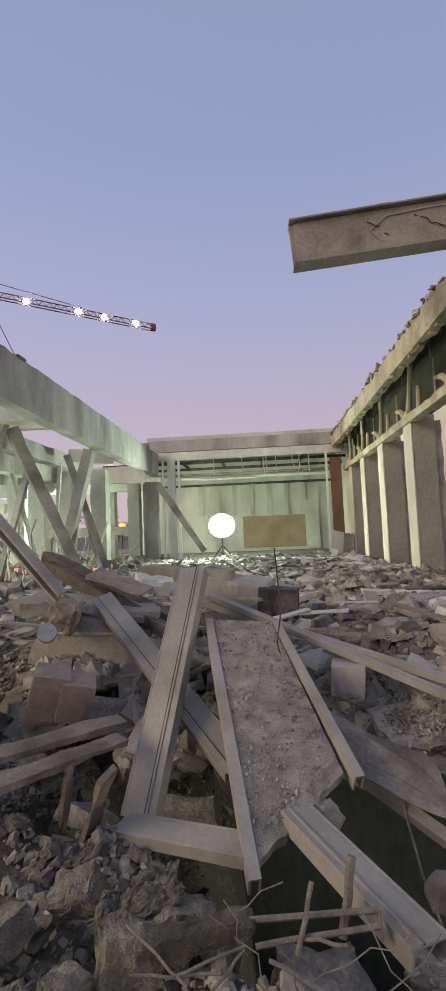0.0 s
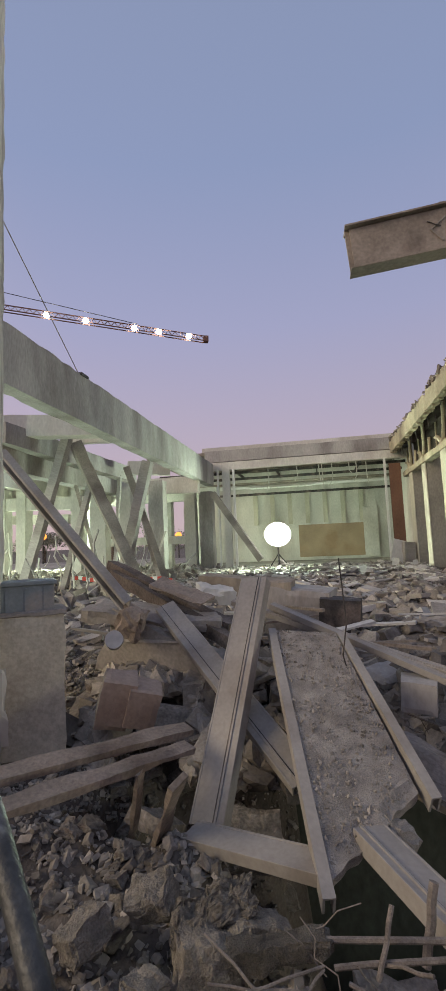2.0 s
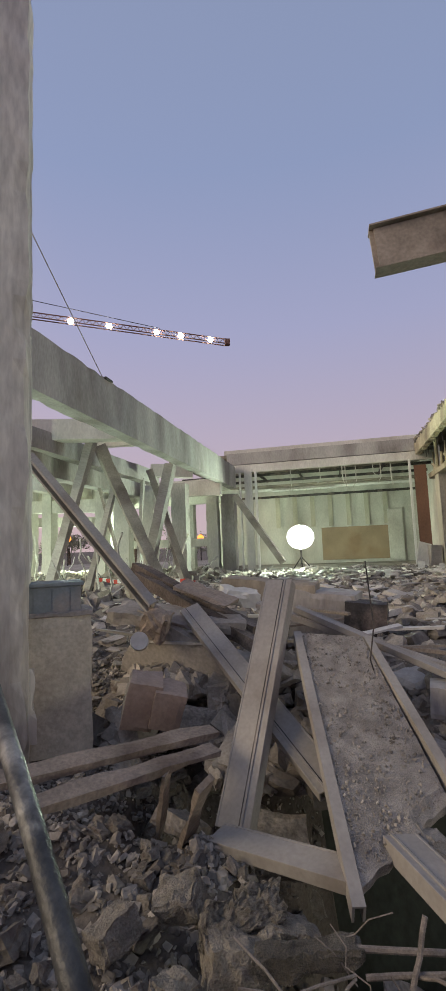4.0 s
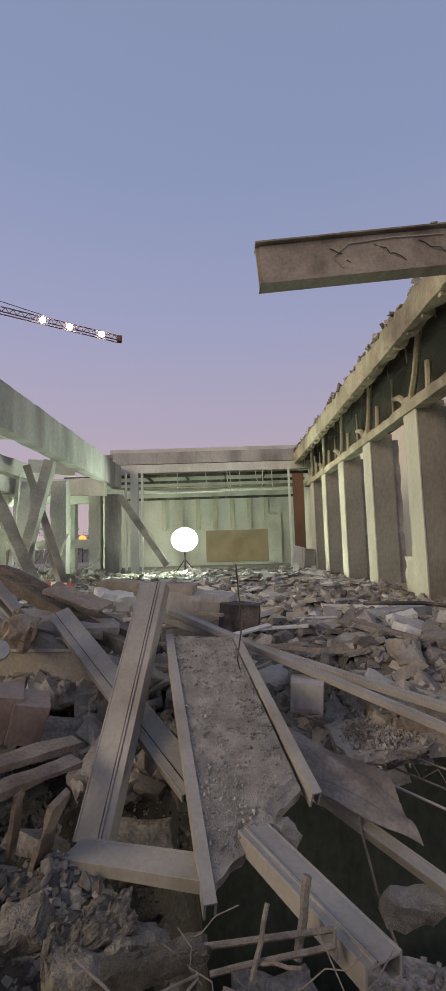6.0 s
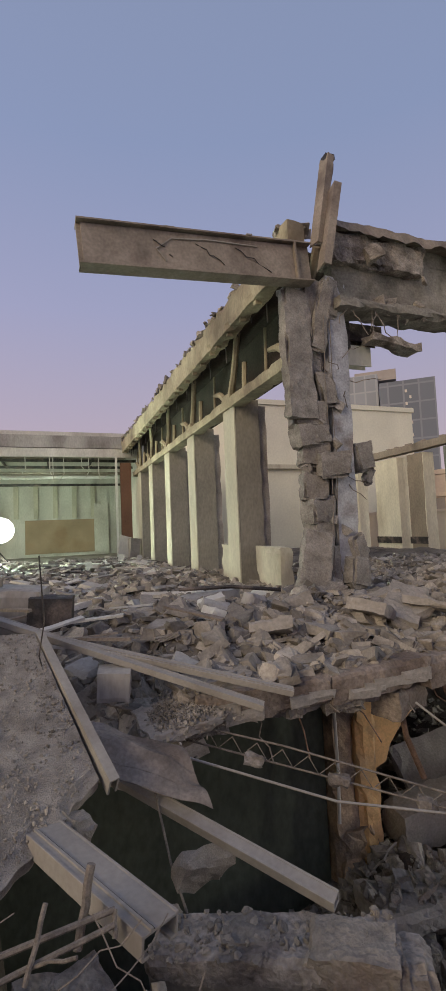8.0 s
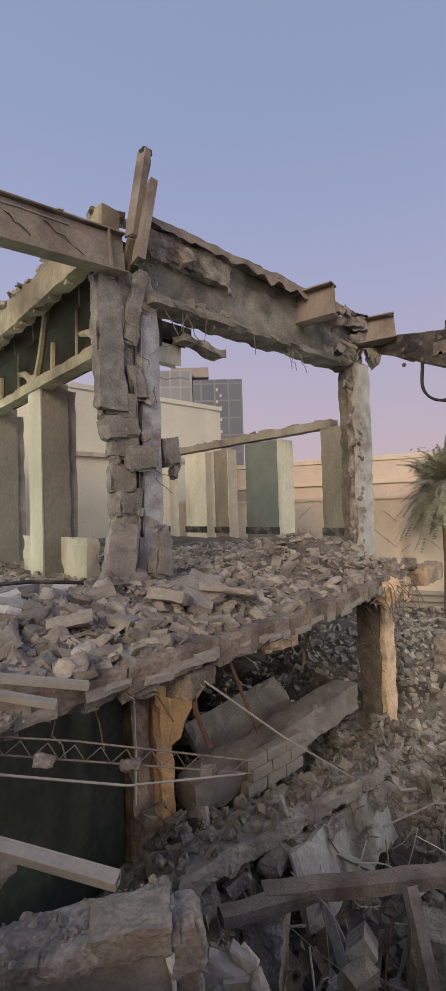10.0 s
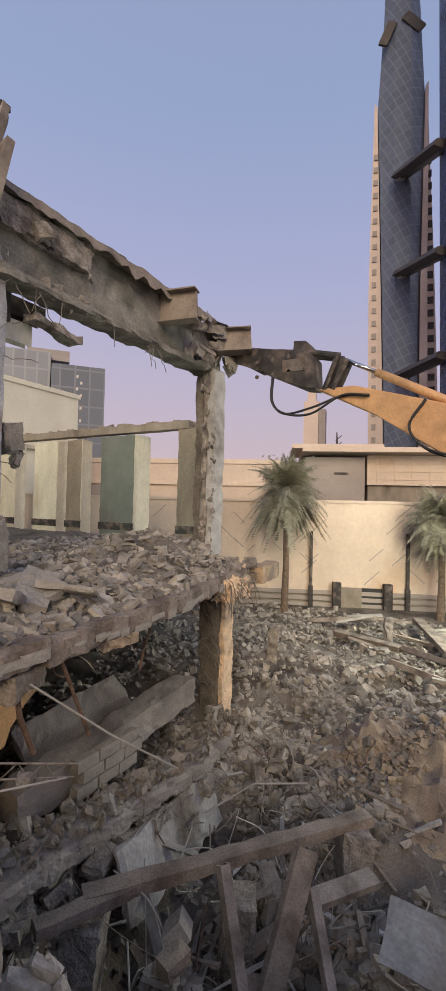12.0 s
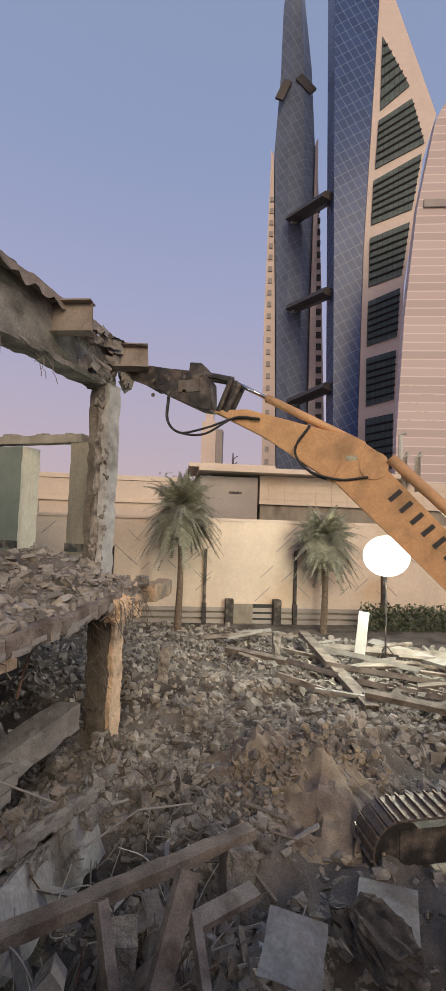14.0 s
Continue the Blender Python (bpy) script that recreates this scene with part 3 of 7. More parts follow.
for i in range(7):
    z = rnd.uniform(0.6, 4.6)
    part("rebar", tube(bent((rnd.uniform(-0.2, 0.3), -0.2, z), (rnd.uniform(-0.5, 0.9), -0.45, z + rnd.uniform(-0.5, 0.4)), 0.06, 5, rnd), 0.007, 5), REBAR, c1)

ib = thing("cantilever_beam", span((3.95, 6.2, 9.36), (0.52, 6.15, 9.08)), "dusty brown steel beam jutting out with a torn skin", "beam")
L_ = 3.44
part("beam_body", extrude(i_section(0.26, 0.60, 0.022, 0.05), L_), IBEAM, ib)
part("web_cover", rough(L_ - 0.35, 0.04, 0.52, (L_ / 2 + 0.12, 0.05, 0.0), 0.12, 0.006, 3, 0.0), IBEAM, ib, "dented dusty web plate")
part("stiffener", box(0.03, 0.26, 0.56, (0.28, 0.0, 0)), IBEAM, ib)
bm = bmesh.new()
for i in range(3):
    tube(bent((0.7 + i * 0.75, 0.078, -0.2 + 0.05 * i), (1.25 + i * 0.6, 0.078, 0.12), 0.04, 6, rnd), 0.008, 4, bm)
part("crack", bm, DARKST, ib)
tube_b = tube([(0.9, 0.075, 0.17), (1.6, 0.08, 0.19), (2.2, 0.08, 0.16), (2.42, 0.08, 0.0), (2.3, 0.08, -0.16)], 0.012, 5)
part("blister", tube_b, STEEL, ib, "lifted paint edge")
for i in range(9):
    part("flake", rough(rnd.uniform(0.08, 0.3), 0.2, 0.016, (rnd.uniform(0, 0.9) if i % 2 else rnd.uniform(0, 3.1), rnd.uniform(-0.05, 0.05), 0.306), 0.06, 0.010, i), BROKEN, ib)

sp = thing("twisted_stub", pose(4.03, 6.05, 9.21), "twisted pair of steel angles standing up from the joint", "steel stub")
part("angle", extrude(l_section(0.12, 0.26, 0.02), 1.36), IBEAM, sp, "", span((-0.02, -0.14, -0.04), (0.26, -0.12, 1.30)) @ pose(0, -0.06, -0.13, -8))
part("angle", extrude(l_section(0.12, 0.20, 0.02), 1.55), IBEAM, sp, "", span((0.0, 0.0, 0.40), (0.30, 0.05, 1.90)) @ pose(0, -0.05, -0.10, 8))
part("angle", extrude(l_section(0.12, 0.10, 0.02), 1.2), IBEAM, sp, "", span((0.10, 0.08, 0.6), (0.42, 0.12, 1.82)) @ pose(0, -0.06, 0, 50))
part("end_cap", rough(0.16, 0.14, 0.09, (0.31, 0.05, 1.90), 0.05, 0.012, 2), DARKST, sp)

DIRTYB = mat("sooty_green_concrete", (0.25, 0.235, 0.205), 0.92, vary=0.22, scale=2.2, fine=26, bump=0.6, dirt=(0.12, 0.115, 0.095), dirt_amt=0.5)
bb = thing("torn_beam", pose(4.3, 6.35, 9.5), "deep torn steel and concrete beam with sagging membrane", "beam")
part("web", rough(6.4, 0.24, 1.0, (3.3, 0.05, -0.18), 0.12, 0.03, 41, 0.05), DIRTYB, bb)
part("lower_flange", rough(6.3, 0.55, 0.16, (3.25, 0.0, -0.68), 0.12, 0.035, 42, 0.1), DIRTYB, bb)
part("upper_skin", rough(5.6, 0.62, 0.10, (2.9, 0.02, 0.58), 0.16, 0.05, 43, 0.1), IBEAM, bb, "bent brown sheet over the top")
bm = bmesh.new()
n = 60
ru, rl = [], []
for i in range(n + 1):
    x = 0.05 + 5.4 * i / n
    ru.append(bm.verts.new((x, -0.29 + 0.02 * noise.noise((x * 4, 1, 2)), 0.60 + 0.03 * noise.noise((x * 3, 5, 1)))))
    rl.append(bm.verts.new((x, -0.33 + 0.04 * noise.noise((x * 5, 2, 7)), 0.60 - (0.10 + 0.28 * abs(noise.noise((x * 1.9, 3, 4))) + 0.1 * abs(noise.noise((x * 9, 3, 4)))))))
for i in range(n):
    bm.faces.new((ru[i], ru[i + 1], rl[i + 1], rl[i]))
part("torn_membrane", bm, IBEAM, bb, "ragged brown roofing sheet hanging over the edge")
part("top_flange", rough(5.5, 0.26, 0.34, (2.85, 0.06, 0.42), 0.14, 0.025, 49, 0.06), DIRTYB, bb)
part("broken_top", rough(1.9, 0.44, 0.50, (0.95, 0.0, 0.24), 0.07, 0.045, 44, 0.12), BROKEN, bb)
STUB = mat("stub_steel", (0.30, 0.255, 0.215), 0.8, 0.1, vary=0.12, scale=3, fine=25, bump=0.15, dirt=(0.2, 0.16, 0.13), dirt_amt=0.3)
part("cross_stub", extrude(i_section(0.34, 0.66, 0.03, 0.035), 0.85), STUB, bb, "stub of a cross beam", span((3.98, -0.05, 0.20), (4.22, -0.9, 0.22), 3))
part("cross_stub", extrude(i_section(0.36, 0.62, 0.03, 0.035), 1.1), STUB, bb, "bent stub of a cross beam", span((6.0, 0.0, 0.10), (6.45, -0.8, 0.16), -6))
part("torn_flange", rough(1.5, 0.6, 0.03, (6.35, -0.2, 0.44), 0.08, 0.06, 45, 0.15), DARKST, bb)
shards(bb, rnd, 34, [((0.0, 2.4), (-0.3, 0.1), (-0.85, 0.5), 0.22), ((4.9, 6.9), (-0.35, 0.15), (-0.75, 0.5), 0.24), ((0.8, 1.9), (-0.2, 0.0), (-0.75, -0.5), 0.2)], BROKEN)
for i in range(26):
    x = rnd.uniform(4.6, 7.0)
    bm = rough(rnd.uniform(0.18, 0.5), 0.02, rnd.uniform(0.12, 0.35), (0, 0, 0), 0.08, 0.04, i)
    part("torn_plate", bm, IBEAM if i % 2 else STEEL, bb, "", pose(x, -0.35 + rnd.uniform(-0.1, 0.25), rnd.uniform(-0.55, 0.52), rnd.uniform(-50, 50), rnd.uniform(-40, 40), rnd.uniform(-40, 40)))
for i in range(14):
    x = rnd.uniform(0.2, 6.4)
    part("rebar", tube(bent((x, -0.2, -0.75), (x + rnd.uniform(-0.3, 0.3), -0.3, -0.95 - rnd.uniform(0.05, 0.35)), 0.05, 4, rnd), 0.008, 5), REBAR, bb)
part("hanging_slab", rough(1.0, 0.35, 0.16, (1.45, 0.1, -0.98), 0.12, 0.04, 47, 0.1), BROKEN, bb, "", pose(0, 0, 0, 0, 6, 0))

part("channel_stub", extrude(c_section(0.22, 0.3, 0.03), 1.0, -0.4), DARKST, bb, "", pose(0.75, 0.45, -0.72))
part("channel_stub", extrude(c_section(0.2, 0.35, 0.03), 0.9, -0.5), PALE, bb, "pale flange", pose(0.7, 0.45, -1.1))
part("hanger", box(0.25, 0.3, 0.9, (0.5, 0.40, -0.75)), DARKST, bb)

DARKC = mat("bruised_dark_concrete", (0.15, 0.13, 0.105), 0.95, vary=0.25, scale=3, fine=26, bump=0.7, dirt=(0.26, 0.23, 0.2), dirt_amt=0.35)
PALEBL = mat("pale_grey_plaster", (0.44, 0.435, 0.42), 0.9, vary=0.16, scale=3, fine=30, bump=0.5, dirt=(0.26, 0.24, 0.22), dirt_amt=0.4)
c2 = thing("cracked_column", pose(10.35, 6.25, FLOOR), "cracked grey concrete column with a pale split face", "column")
part("core", rough(0.52, 0.24, 4.9, (0, 0.17, 2.45), 0.12, 0.025, 51, 0.07), DARKC, c2, "dark bruised core")
part("split_face", rough(0.54, 0.15, 4.9, (-0.02, 0.0, 2.45), 0.08, 0.022, 52, 0.10), BROKEN, c2)
part("pale_face", rough(0.50, 0.20, 4.85, (0.0, -0.17, 2.42), 0.09, 0.010, 53, 0.05), PALEBL, c2, "pale grey split strip")
shards(c2, rnd, 34, [((-0.3, -0.22), (-0.1, 0.06), (0.3, 4.7), 0.17), ((-0.28, -0.2), (-0.3, -0.22), (0.3, 4.2), 0.10)], BROKEN)

# orange lower columns under them
PEELING = mat("peeling_brown_render", (0.42, 0.305, 0.2), 0.92, vary=0.2, scale=3, fine=30, bump=0.6, dirt=(0.17, 0.14, 0.115), dirt_amt=0.5)
oc = thing("lower_column", pose(3.86, 5.82, 0.0), "lower column with peeling orange plaster, foot crushed", "column", "lower columns")
part("core", rough(0.34, 0.42, 3.75, (-0.12, 0, 1.88), 0.10, 0.035, 61, 0.1), PEELING, oc, "peeling brown-orange render")
part("plaster", rough(0.30, 0.46, 2.9, (0.19, -0.06, 2.3), 0.09, 0.03, 62, 0.1), ORANGEW, oc, "orange plaster face")
part("crushed_foot", rough(0.5, 0.5, 1.4, (0.0, -0.02, 0.8), 0.09, 0.09, 63, 0.16), PEELING, oc)
wing = prism([(0.12, 0.0), (1.2, 0.0), (1.12, -1.05), (0.92, -1.2), (0.70, -1.45), (0.62, -1.66), (0.45, -1.72), (0.40, -2.4), (0.30, -2.9), (0.12, -3.0)], -0.05, 0.05)
part("plaster_wing", wing, ORANGEW, oc, "torn orange wall piece", pose(0.0, -0.02, 3.72, 90, 0, 0))
part("downpipe", tube([(-0.32, -0.3, 3.4), (-0.31, -0.31, 2.2), (-0.34, -0.33, 1.6)], 0.022, 7), PALE, oc, "pale broken pipe")
ORANGEP = mat("dusty_orange_plaster", (0.74, 0.55, 0.37), 0.9, vary=0.14, scale=3, fine=30, bump=0.4, dirt=(0.36, 0.28, 0.21), dirt_amt=0.4)
oc2 = thing("lower_column", pose(10.0, 5.72, 0.0), "lower column, peeling orange plaster over dark concrete", "column", "lower columns")
part("core", rough(0.5, 0.56, 3.7, (0.0, 0.05, 1.85), 0.11, 0.02, 65, 0.06), DARKC, oc2)
part("plaster", rough(0.48, 0.12, 3.5, (0.02, -0.27, 1.85), 0.06, 0.03, 66, 0.10), ORANGEP, oc2, "pale orange plaster face")
for i in range(16):
    z = rnd.uniform(0.8, 3.7)
    part("rebar", tube(bent((-0.28, rnd.uniform(-0.3, 0.2), z), (-0.45, rnd.uniform(-0.6, 0.3), z + rnd.uniform(-0.6, 0.3)), 0.06, 5, rnd), 0.009, 5), REBAR, oc2)
solid("spandrel", rough(1.9, 0.36, 0.5, (0, 0, 0), 0.055, 0.09, 67, 0.24), ORANGEP, pose(9.75, 5.12, 3.62, 4, 4, 14), "orange plastered spandrel at the slab corner", "spandrel")
solid("slab_corner_beam", rough(1.5, 0.40, 0.42, (0, 0, 0), 0.08, 0.025, 68, 0.07), PEELING, pose(11.6, 5.25, 3.76, 0, 0, 8), "brown stub of a floor beam at the slab corner", "beam stub")
solid("hanging_plaster", rough(0.85, 0.1, 0.55, (5.75, 4.9, 3.52), 0.08, 0.03, 69, 0.2), ORANGEP, None, "torn orange plaster hanging under the slab", "plaster")

# far side of the upper floor: pale pilasters under a long lintel
GREENP = mat("grey_green_render", (0.17, 0.19, 0.165), 0.9, vary=0.1, scale=1.2, fine=16, bump=0.2, dirt=(0.14, 0.14, 0.12), dirt_amt=0.3)
solid("lintel", rough(0.5, 15.5, 0.34, (16.2, 18.6, 8.75), 0.3, 0.005, 71, 0.03), BROWNG, None, "long thin concrete lintel over pale pilasters", "lintel")
PIERB = mat("brown_pier_render", (0.27, 0.23, 0.175), 0.9, vary=0.15, scale=1.2, fine=16, bump=0.2, dirt=(0.18, 0.15, 0.115), dirt_amt=0.35, streak=0.5)
CREAMP = mat("cream_pier_render", (0.66, 0.63, 0.50), 0.88, vary=0.1, scale=1.0, fine=14, bump=0.15, dirt=(0.45, 0.41, 0.31), dirt_amt=0.3, streak=0.6)
for y, y1, hgt, m_ in ((10.15, 11.4, 4.6, PIERB), (13.75, 15.75, 4.5, GREENP), (17.0, 18.0, 4.45, PIERB), (18.7, 20.4, 4.45, CREAMP), (21.9, 23.4, 4.4, CREAMP)):
    t = thing("wall_pier", pose(16.0, y, FLOOR), "rendered wall pier with a pale narrow return", "pier", "piers of the far wall")
    part("side", rough(0.55, y1 - y, hgt, (0.27, (y1 - y) / 2, hgt / 2), 0.4, 0.012, y, 0.03), m_, t)
    part("facing", rough(1.05 if m_ is GREENP else 0.62, 0.05, hgt, (0.52 if m_ is GREENP else 0.30, -0.02, hgt / 2), 0.4, 0.006, y + 3, 0.03), CREAMP, t, "pale narrow return")
    part("base_band", box(0.62, y1 - y + 0.06, 0.32, (0.26, (y1 - y) / 2, 0.45)), DARKST, t, "dark skirting band")
rr = random.Random(91)
for i in range(22):
    y = rr.uniform(11.5, 25.5)
    part_ = rough(rr.uniform(0.1, 0.3), rr.uniform(0.2, 0.6), rr.uniform(0.06, 0.16), (0, 0, 0), 0.08, 0.03, i, 0.04)
    solid("roof_scrap", part_, IBEAM, pose(16.2, y, 8.95, rr.uniform(-12, 12), rr.uniform(-12, 12), rr.uniform(-30, 30)), "torn scrap of roofing on the lintel", "roofing scrap", "roofing scraps")
# broken downstand and debris at the slab corner
rr = random.Random(92)
for i in range(26):
    hb_ = crag(rr, 8, 0.9, 1, 0.12, i)
    k = rr.uniform(0.12, 0.42)
    x = rr.uniform(8.6, 10.9)
    ob = solid("corner_chunk", hb_, ORANGEP if i % 3 == 0 else BROKEN, pose(x, 4.92 + 0.19 * (x - 8.6) + rr.uniform(-0.12, 0.2), 3.98 + rr.uniform(-0.32, 0.16), rr.uniform(0, 90), rr.uniform(0, 90), rr.uniform(0, 90)) @ Matrix.Scale(k, 4), "broken lump of concrete at the slab corner", "concrete lump", "lumps of the slab corner")
for i in range(24):
    x = rr.uniform(8.4, 10.8)
    y = 4.8 + 0.19 * (x - 8.4)
    p = [(x, y + 0.2, 3.8), (x + rr.uniform(-0.15, 0.15), y - 0.15, 3.75 + rr.uniform(-0.2, 0.15)), (x + rr.uniform(-0.5, 0.5), y - rr.uniform(0.1, 0.4), 3.6 + rr.uniform(-0.6, 0.3))]
    solid("rebar", tube(curve_points(p, 5), 0.009, 5), REBAR, None, "bent bar torn out of the slab corner", "rebar", "rebars of the slab corner")
solid("beam_end", rough(0.62, 0.3, 0.26, (0, 0, 0), 0.07, 0.025, 94, 0.06), EARTHY, pose(3.45, 4.12, 3.60, 0, 3, 24), "broken end of a cross beam under the slab", "beam end")
for a, b in (((3.95, 4.1, 3.75), (4.3, 3.95, 2.75)), ((6.1, 4.5, 3.75), (5.75, 4.45, 3.0))):
    solid("hanging_bar", tube(bent(a, b, 0.02, 4, rr), 0.022, 6), RUST, None, "rusty bar hanging from the slab", "bar", "hanging bars")
# larger plates leaning at the foot of the shattered column
for i in range(16):
    x, y = rr.uniform(2.4, 5.2), rr.uniform(4.5, 6.4)
    solid("concrete_plate", rough(rr.uniform(0.35, 0.8), rr.uniform(0.25, 0.5), rr.uniform(0.08, 0.16), (0, 0, 0), 0.06, 0.02, i + 10, 0.06), rr.choice((BROKEN, CONC, CONC)), pose(x, y, 4.22 + 0.16 * max(0, 1 - abs(x - 4) / 1.5), rr.uniform(-24, 24), rr.uniform(-24, 24), rr.uniform(0, 180)), "thick plate of broken concrete on the slab", "concrete plate", "concrete plates on the slab")
# ---- the collapsed heap before the camera ----
def channel_thing(name, p0, p1, w, h, roll, material, label, groove=True, bite=0.0):
    t = thing(name, span(p0, p1, roll), label, "steel channel")
    L = (Vector(p1) - Vector(p0)).length
    part("web", box(L, w, 0.012, (L / 2, 0, 0), 0.002), material, t)
    for s in (-1, 1):
        part("flange", box(L, 0.014, h, (L / 2, s * (w / 2 + 0.004), -h / 2 + 0.01), 0.002), material, t)
        part("lip", box(L, 0.035, 0.014, (L / 2, s * (w / 2 - 0.012), -h + 0.012), 0.002), material, t)
    if groove:
        part("rib", box(L, 0.014, 0.010, (L / 2, -w * 0.27, 0.010)), material, t)
        part("groove", box(L, 0.007, 0.003, (L / 2, -w * 0.20, 0.0075)), DARKST, t, "dark seam")
    return t


channel_thing("steel_channel", (-0.885, 3.20, 3.58), (-0.655, 4.33, 5.06), 0.225, 0.11, -4, STEEL, "dusty pale steel channel leaning upright on the rubble")
channel_thing("steel_channel", (-0.94, 3.02, 3.66), (-0.13, 2.60, 3.80), 0.15, 0.07, 8, STEEL, "short dented steel channel lying across the gap", False)
channel_thing("steel_channel", (0.10, 2.79, 3.88), (0.535, 1.99, 3.86), 0.165, 0.09, -4, STEEL, "dusty steel channel sloping into the pit")
channel_thing("steel_channel", (-3.70, 5.05, 6.55), (-2.00, 4.70, 4.80), 0.15, 0.09, -60, STEELG, "long grey steel channel leaning on the floor edge")
channel_thing("steel_channel", (-1.75, 5.05, 4.74), (-0.25, 3.40, 3.80), 0.19, 0.08, 20, STEEL, "dusty steel channel under the leaning slab")
channel_thing("steel_channel", (-0.95, 4.85, 4.80), (2.02, 3.66, 4.02), 0.06, 0.05, 12, STEEL, "long thin steel channel along the slab edge")
channel_thing("steel_channel", (-0.55, 4.70, 4.78), (1.72, 3.60, 3.97), 0.06, 0.05, 8, STEEL, "second thin steel channel beside the first", False)
channel_thing("steel_channel", (0.42, 3.72, 3.74), (1.50, 2.30, 3.47), 0.055, 0.07, 20, STEEL, "narrow steel section bridging the pit", False)

# the concrete-filled tread with its two edge channels
rnd = random.Random(31)


def tread():
    tl, tr = V(-0.50, 4.15, 4.64), V(0.06, 4.18, 4.60)
    bl, br = V(-0.115, 2.42, 3.76), V(0.47, 3.02, 3.89)
    t = thing("fallen_tread", Matrix.Translation(tl), "fallen stair tread, gravelly concrete between two steel edges", "stair tread")
    up = (tr - tl).cross(bl - tl).normalized()
    if up.z < 0:
        up = -up
    nu, nv = 26, 60
    bm = bmesh.new()
    top, bot = {}, {}
    for j in range(nv + 1):
        for i in range(nu + 1):
            u, v = i / nu, j / nv
            # the lower edge is broken on a slant
            end_l, end_r = 0.97, 0.93
            ve = v * (end_l + (end_r - end_l) * u) * (1 + (0.02 * noise.noise((u * 9, 3, 1)) if j == nv else 0))
            a, b = tl.lerp(bl, ve), tr.lerp(br, ve)
            p = a.lerp(b, 0.05 + 0.88 * u)
            g = 0.006 * noise.noise((u * 5, v * 12, 2)) + 0.002 * noise.noise((u * 40, v * 90, 5))
            if j >= nv - 4 and u > 0.25:
                g += 0.03 * noise.noise((u * 8, v * 20, 8))
            top[i, j] = bm.verts.new(p + up * g - tl)
            bot[i, j] = bm.verts.new(p - up * (0.07 + 0.02 * noise.noise((u * 6, v * 9, 4))) - tl)
    for j in range(nv):
        for i in range(nu):
            bm.faces.new((top[i, j], top[i + 1, j], top[i + 1, j + 1], top[i, j + 1]))
            bm.faces.new((bot[i, j], bot[i, j + 1], bot[i + 1, j + 1], bot[i + 1, j]))
    for j in range(nv):
        bm.faces.new((top[0, j], top[0, j + 1], bot[0, j + 1], bot[0, j]))
        bm.faces.new((top[nu, j], bot[nu, j], bot[nu, j + 1], top[nu, j + 1]))
    for i in range(nu):
        bm.faces.new((top[i, 0], bot[i, 0], bot[i + 1, 0], top[i + 1, 0]))
        bm.faces.new((top[i, nv], top[i + 1, nv], bot[i + 1, nv], bot[i, nv]))
    part("concrete_fill", bm, GRAVELLY, t, "gravelly grey concrete")
    # loose grit, thicker along the edges and towards the lower end
    vs, fs, k = [], [], 0
    while len(fs) < 1500:
        u, v = rnd.random(), rnd.random()
        if rnd.random() > 0.35 + 0.65 * max(abs(u - 0.5) * 1.6, v * v) or noise.noise((u * 5, v * 9, 3)) < -0.25:
            continue
        p = tl.lerp(bl, v * 0.95).lerp(tr.lerp(br, v * 0.92), 0.06 + 0.86 * u) - tl
        c, f = rnd.choice(SHAPES)
        s = rnd.choice((0.005, 0.006, 0.008, 0.008, 0.011, 0.014, 0.02))
        e = np.array(Euler((rnd.uniform(0, 6), rnd.uniform(0, 6), rnd.uniform(0, 6))).to_matrix())
        vs.append((c * s) @ e.T + np.array(p + up * s * 0.25))
        fs.append(f + k)
        k += len(c)
    me = bpy.data.meshes.new("grit")
    me.from_pydata(np.concatenate(vs).tolist(), [], np.concatenate(fs).tolist())
    me.materials.append(RUBBLE)
    gr = new("grit", me)
    gr.parent = t
    tagged(gr, "loose grit", "", "", "stuff")
    for a, b, sgn in ((tl, bl, -1), (tr, br, 1)):
        d = (b - a)
        m = span(a - tl, b - tl)
        # turn the section so that its top lies in the tread's plane
        side = (tr - tl).normalized()
        x = d.normalized()
        zz = up
        yy = zz.cross(x)
        m = Matrix.Translation(a - tl + up * 0.012) @ Matrix((x, yy, zz)).transposed().to_4x4()
        L = d.length
        part("edge_channel", extrude(c_section(0.062, 0.11, 0.012), L), STEEL, t, "bent steel edge", m)
    return t


GRAVELLY = mat("gravelly_concrete", (0.35, 0.32, 0.28), 0.95, vary=0.2, scale=9, fine=130, bump=0.8, dirt=(0.28, 0.252, 0.218), dirt_amt=0.35)
tread()
ln = rough(0.20, 0.13, 0.12, (0, 0, 0), 0.04, 0.03, 77, 0.05)
solid("concrete_lump", ln, GRAVELLY, pose(0.27, 2.86, 3.80, 10, 20, 30), "rough lump of concrete hanging at the tread's end", "concrete lump")


def block(name, size, m, material, label, category, seed, step=0.08, amp=0.015, chip=0.05):
    return solid(name, rough(*size, (0, 0, 0), step, amp, seed, chip), material, m, label, category)


CHARRED = mat("charred_timber", (0.105, 0.085, 0.072), 0.92, vary=0.3, scale=3, fine=40, bump=0.6, dirt=(0.19, 0.16, 0.135), dirt_amt=0.3)
DULLTAN = mat("dull_tan", (0.31, 0.255, 0.205), 0.92, vary=0.15, scale=5, fine=40, bump=0.4, dirt=(0.22, 0.175, 0.14), dirt_amt=0.4)
# yellow tone of the wall stub stands for light falling on it
STUBC = mat("worn_lit_concrete", (0.52, 0.48, 0.38), 0.9, vary=0.15, scale=2, fine=30, bump=0.3, dirt=(0.3, 0.26, 0.2), dirt_amt=0.4)
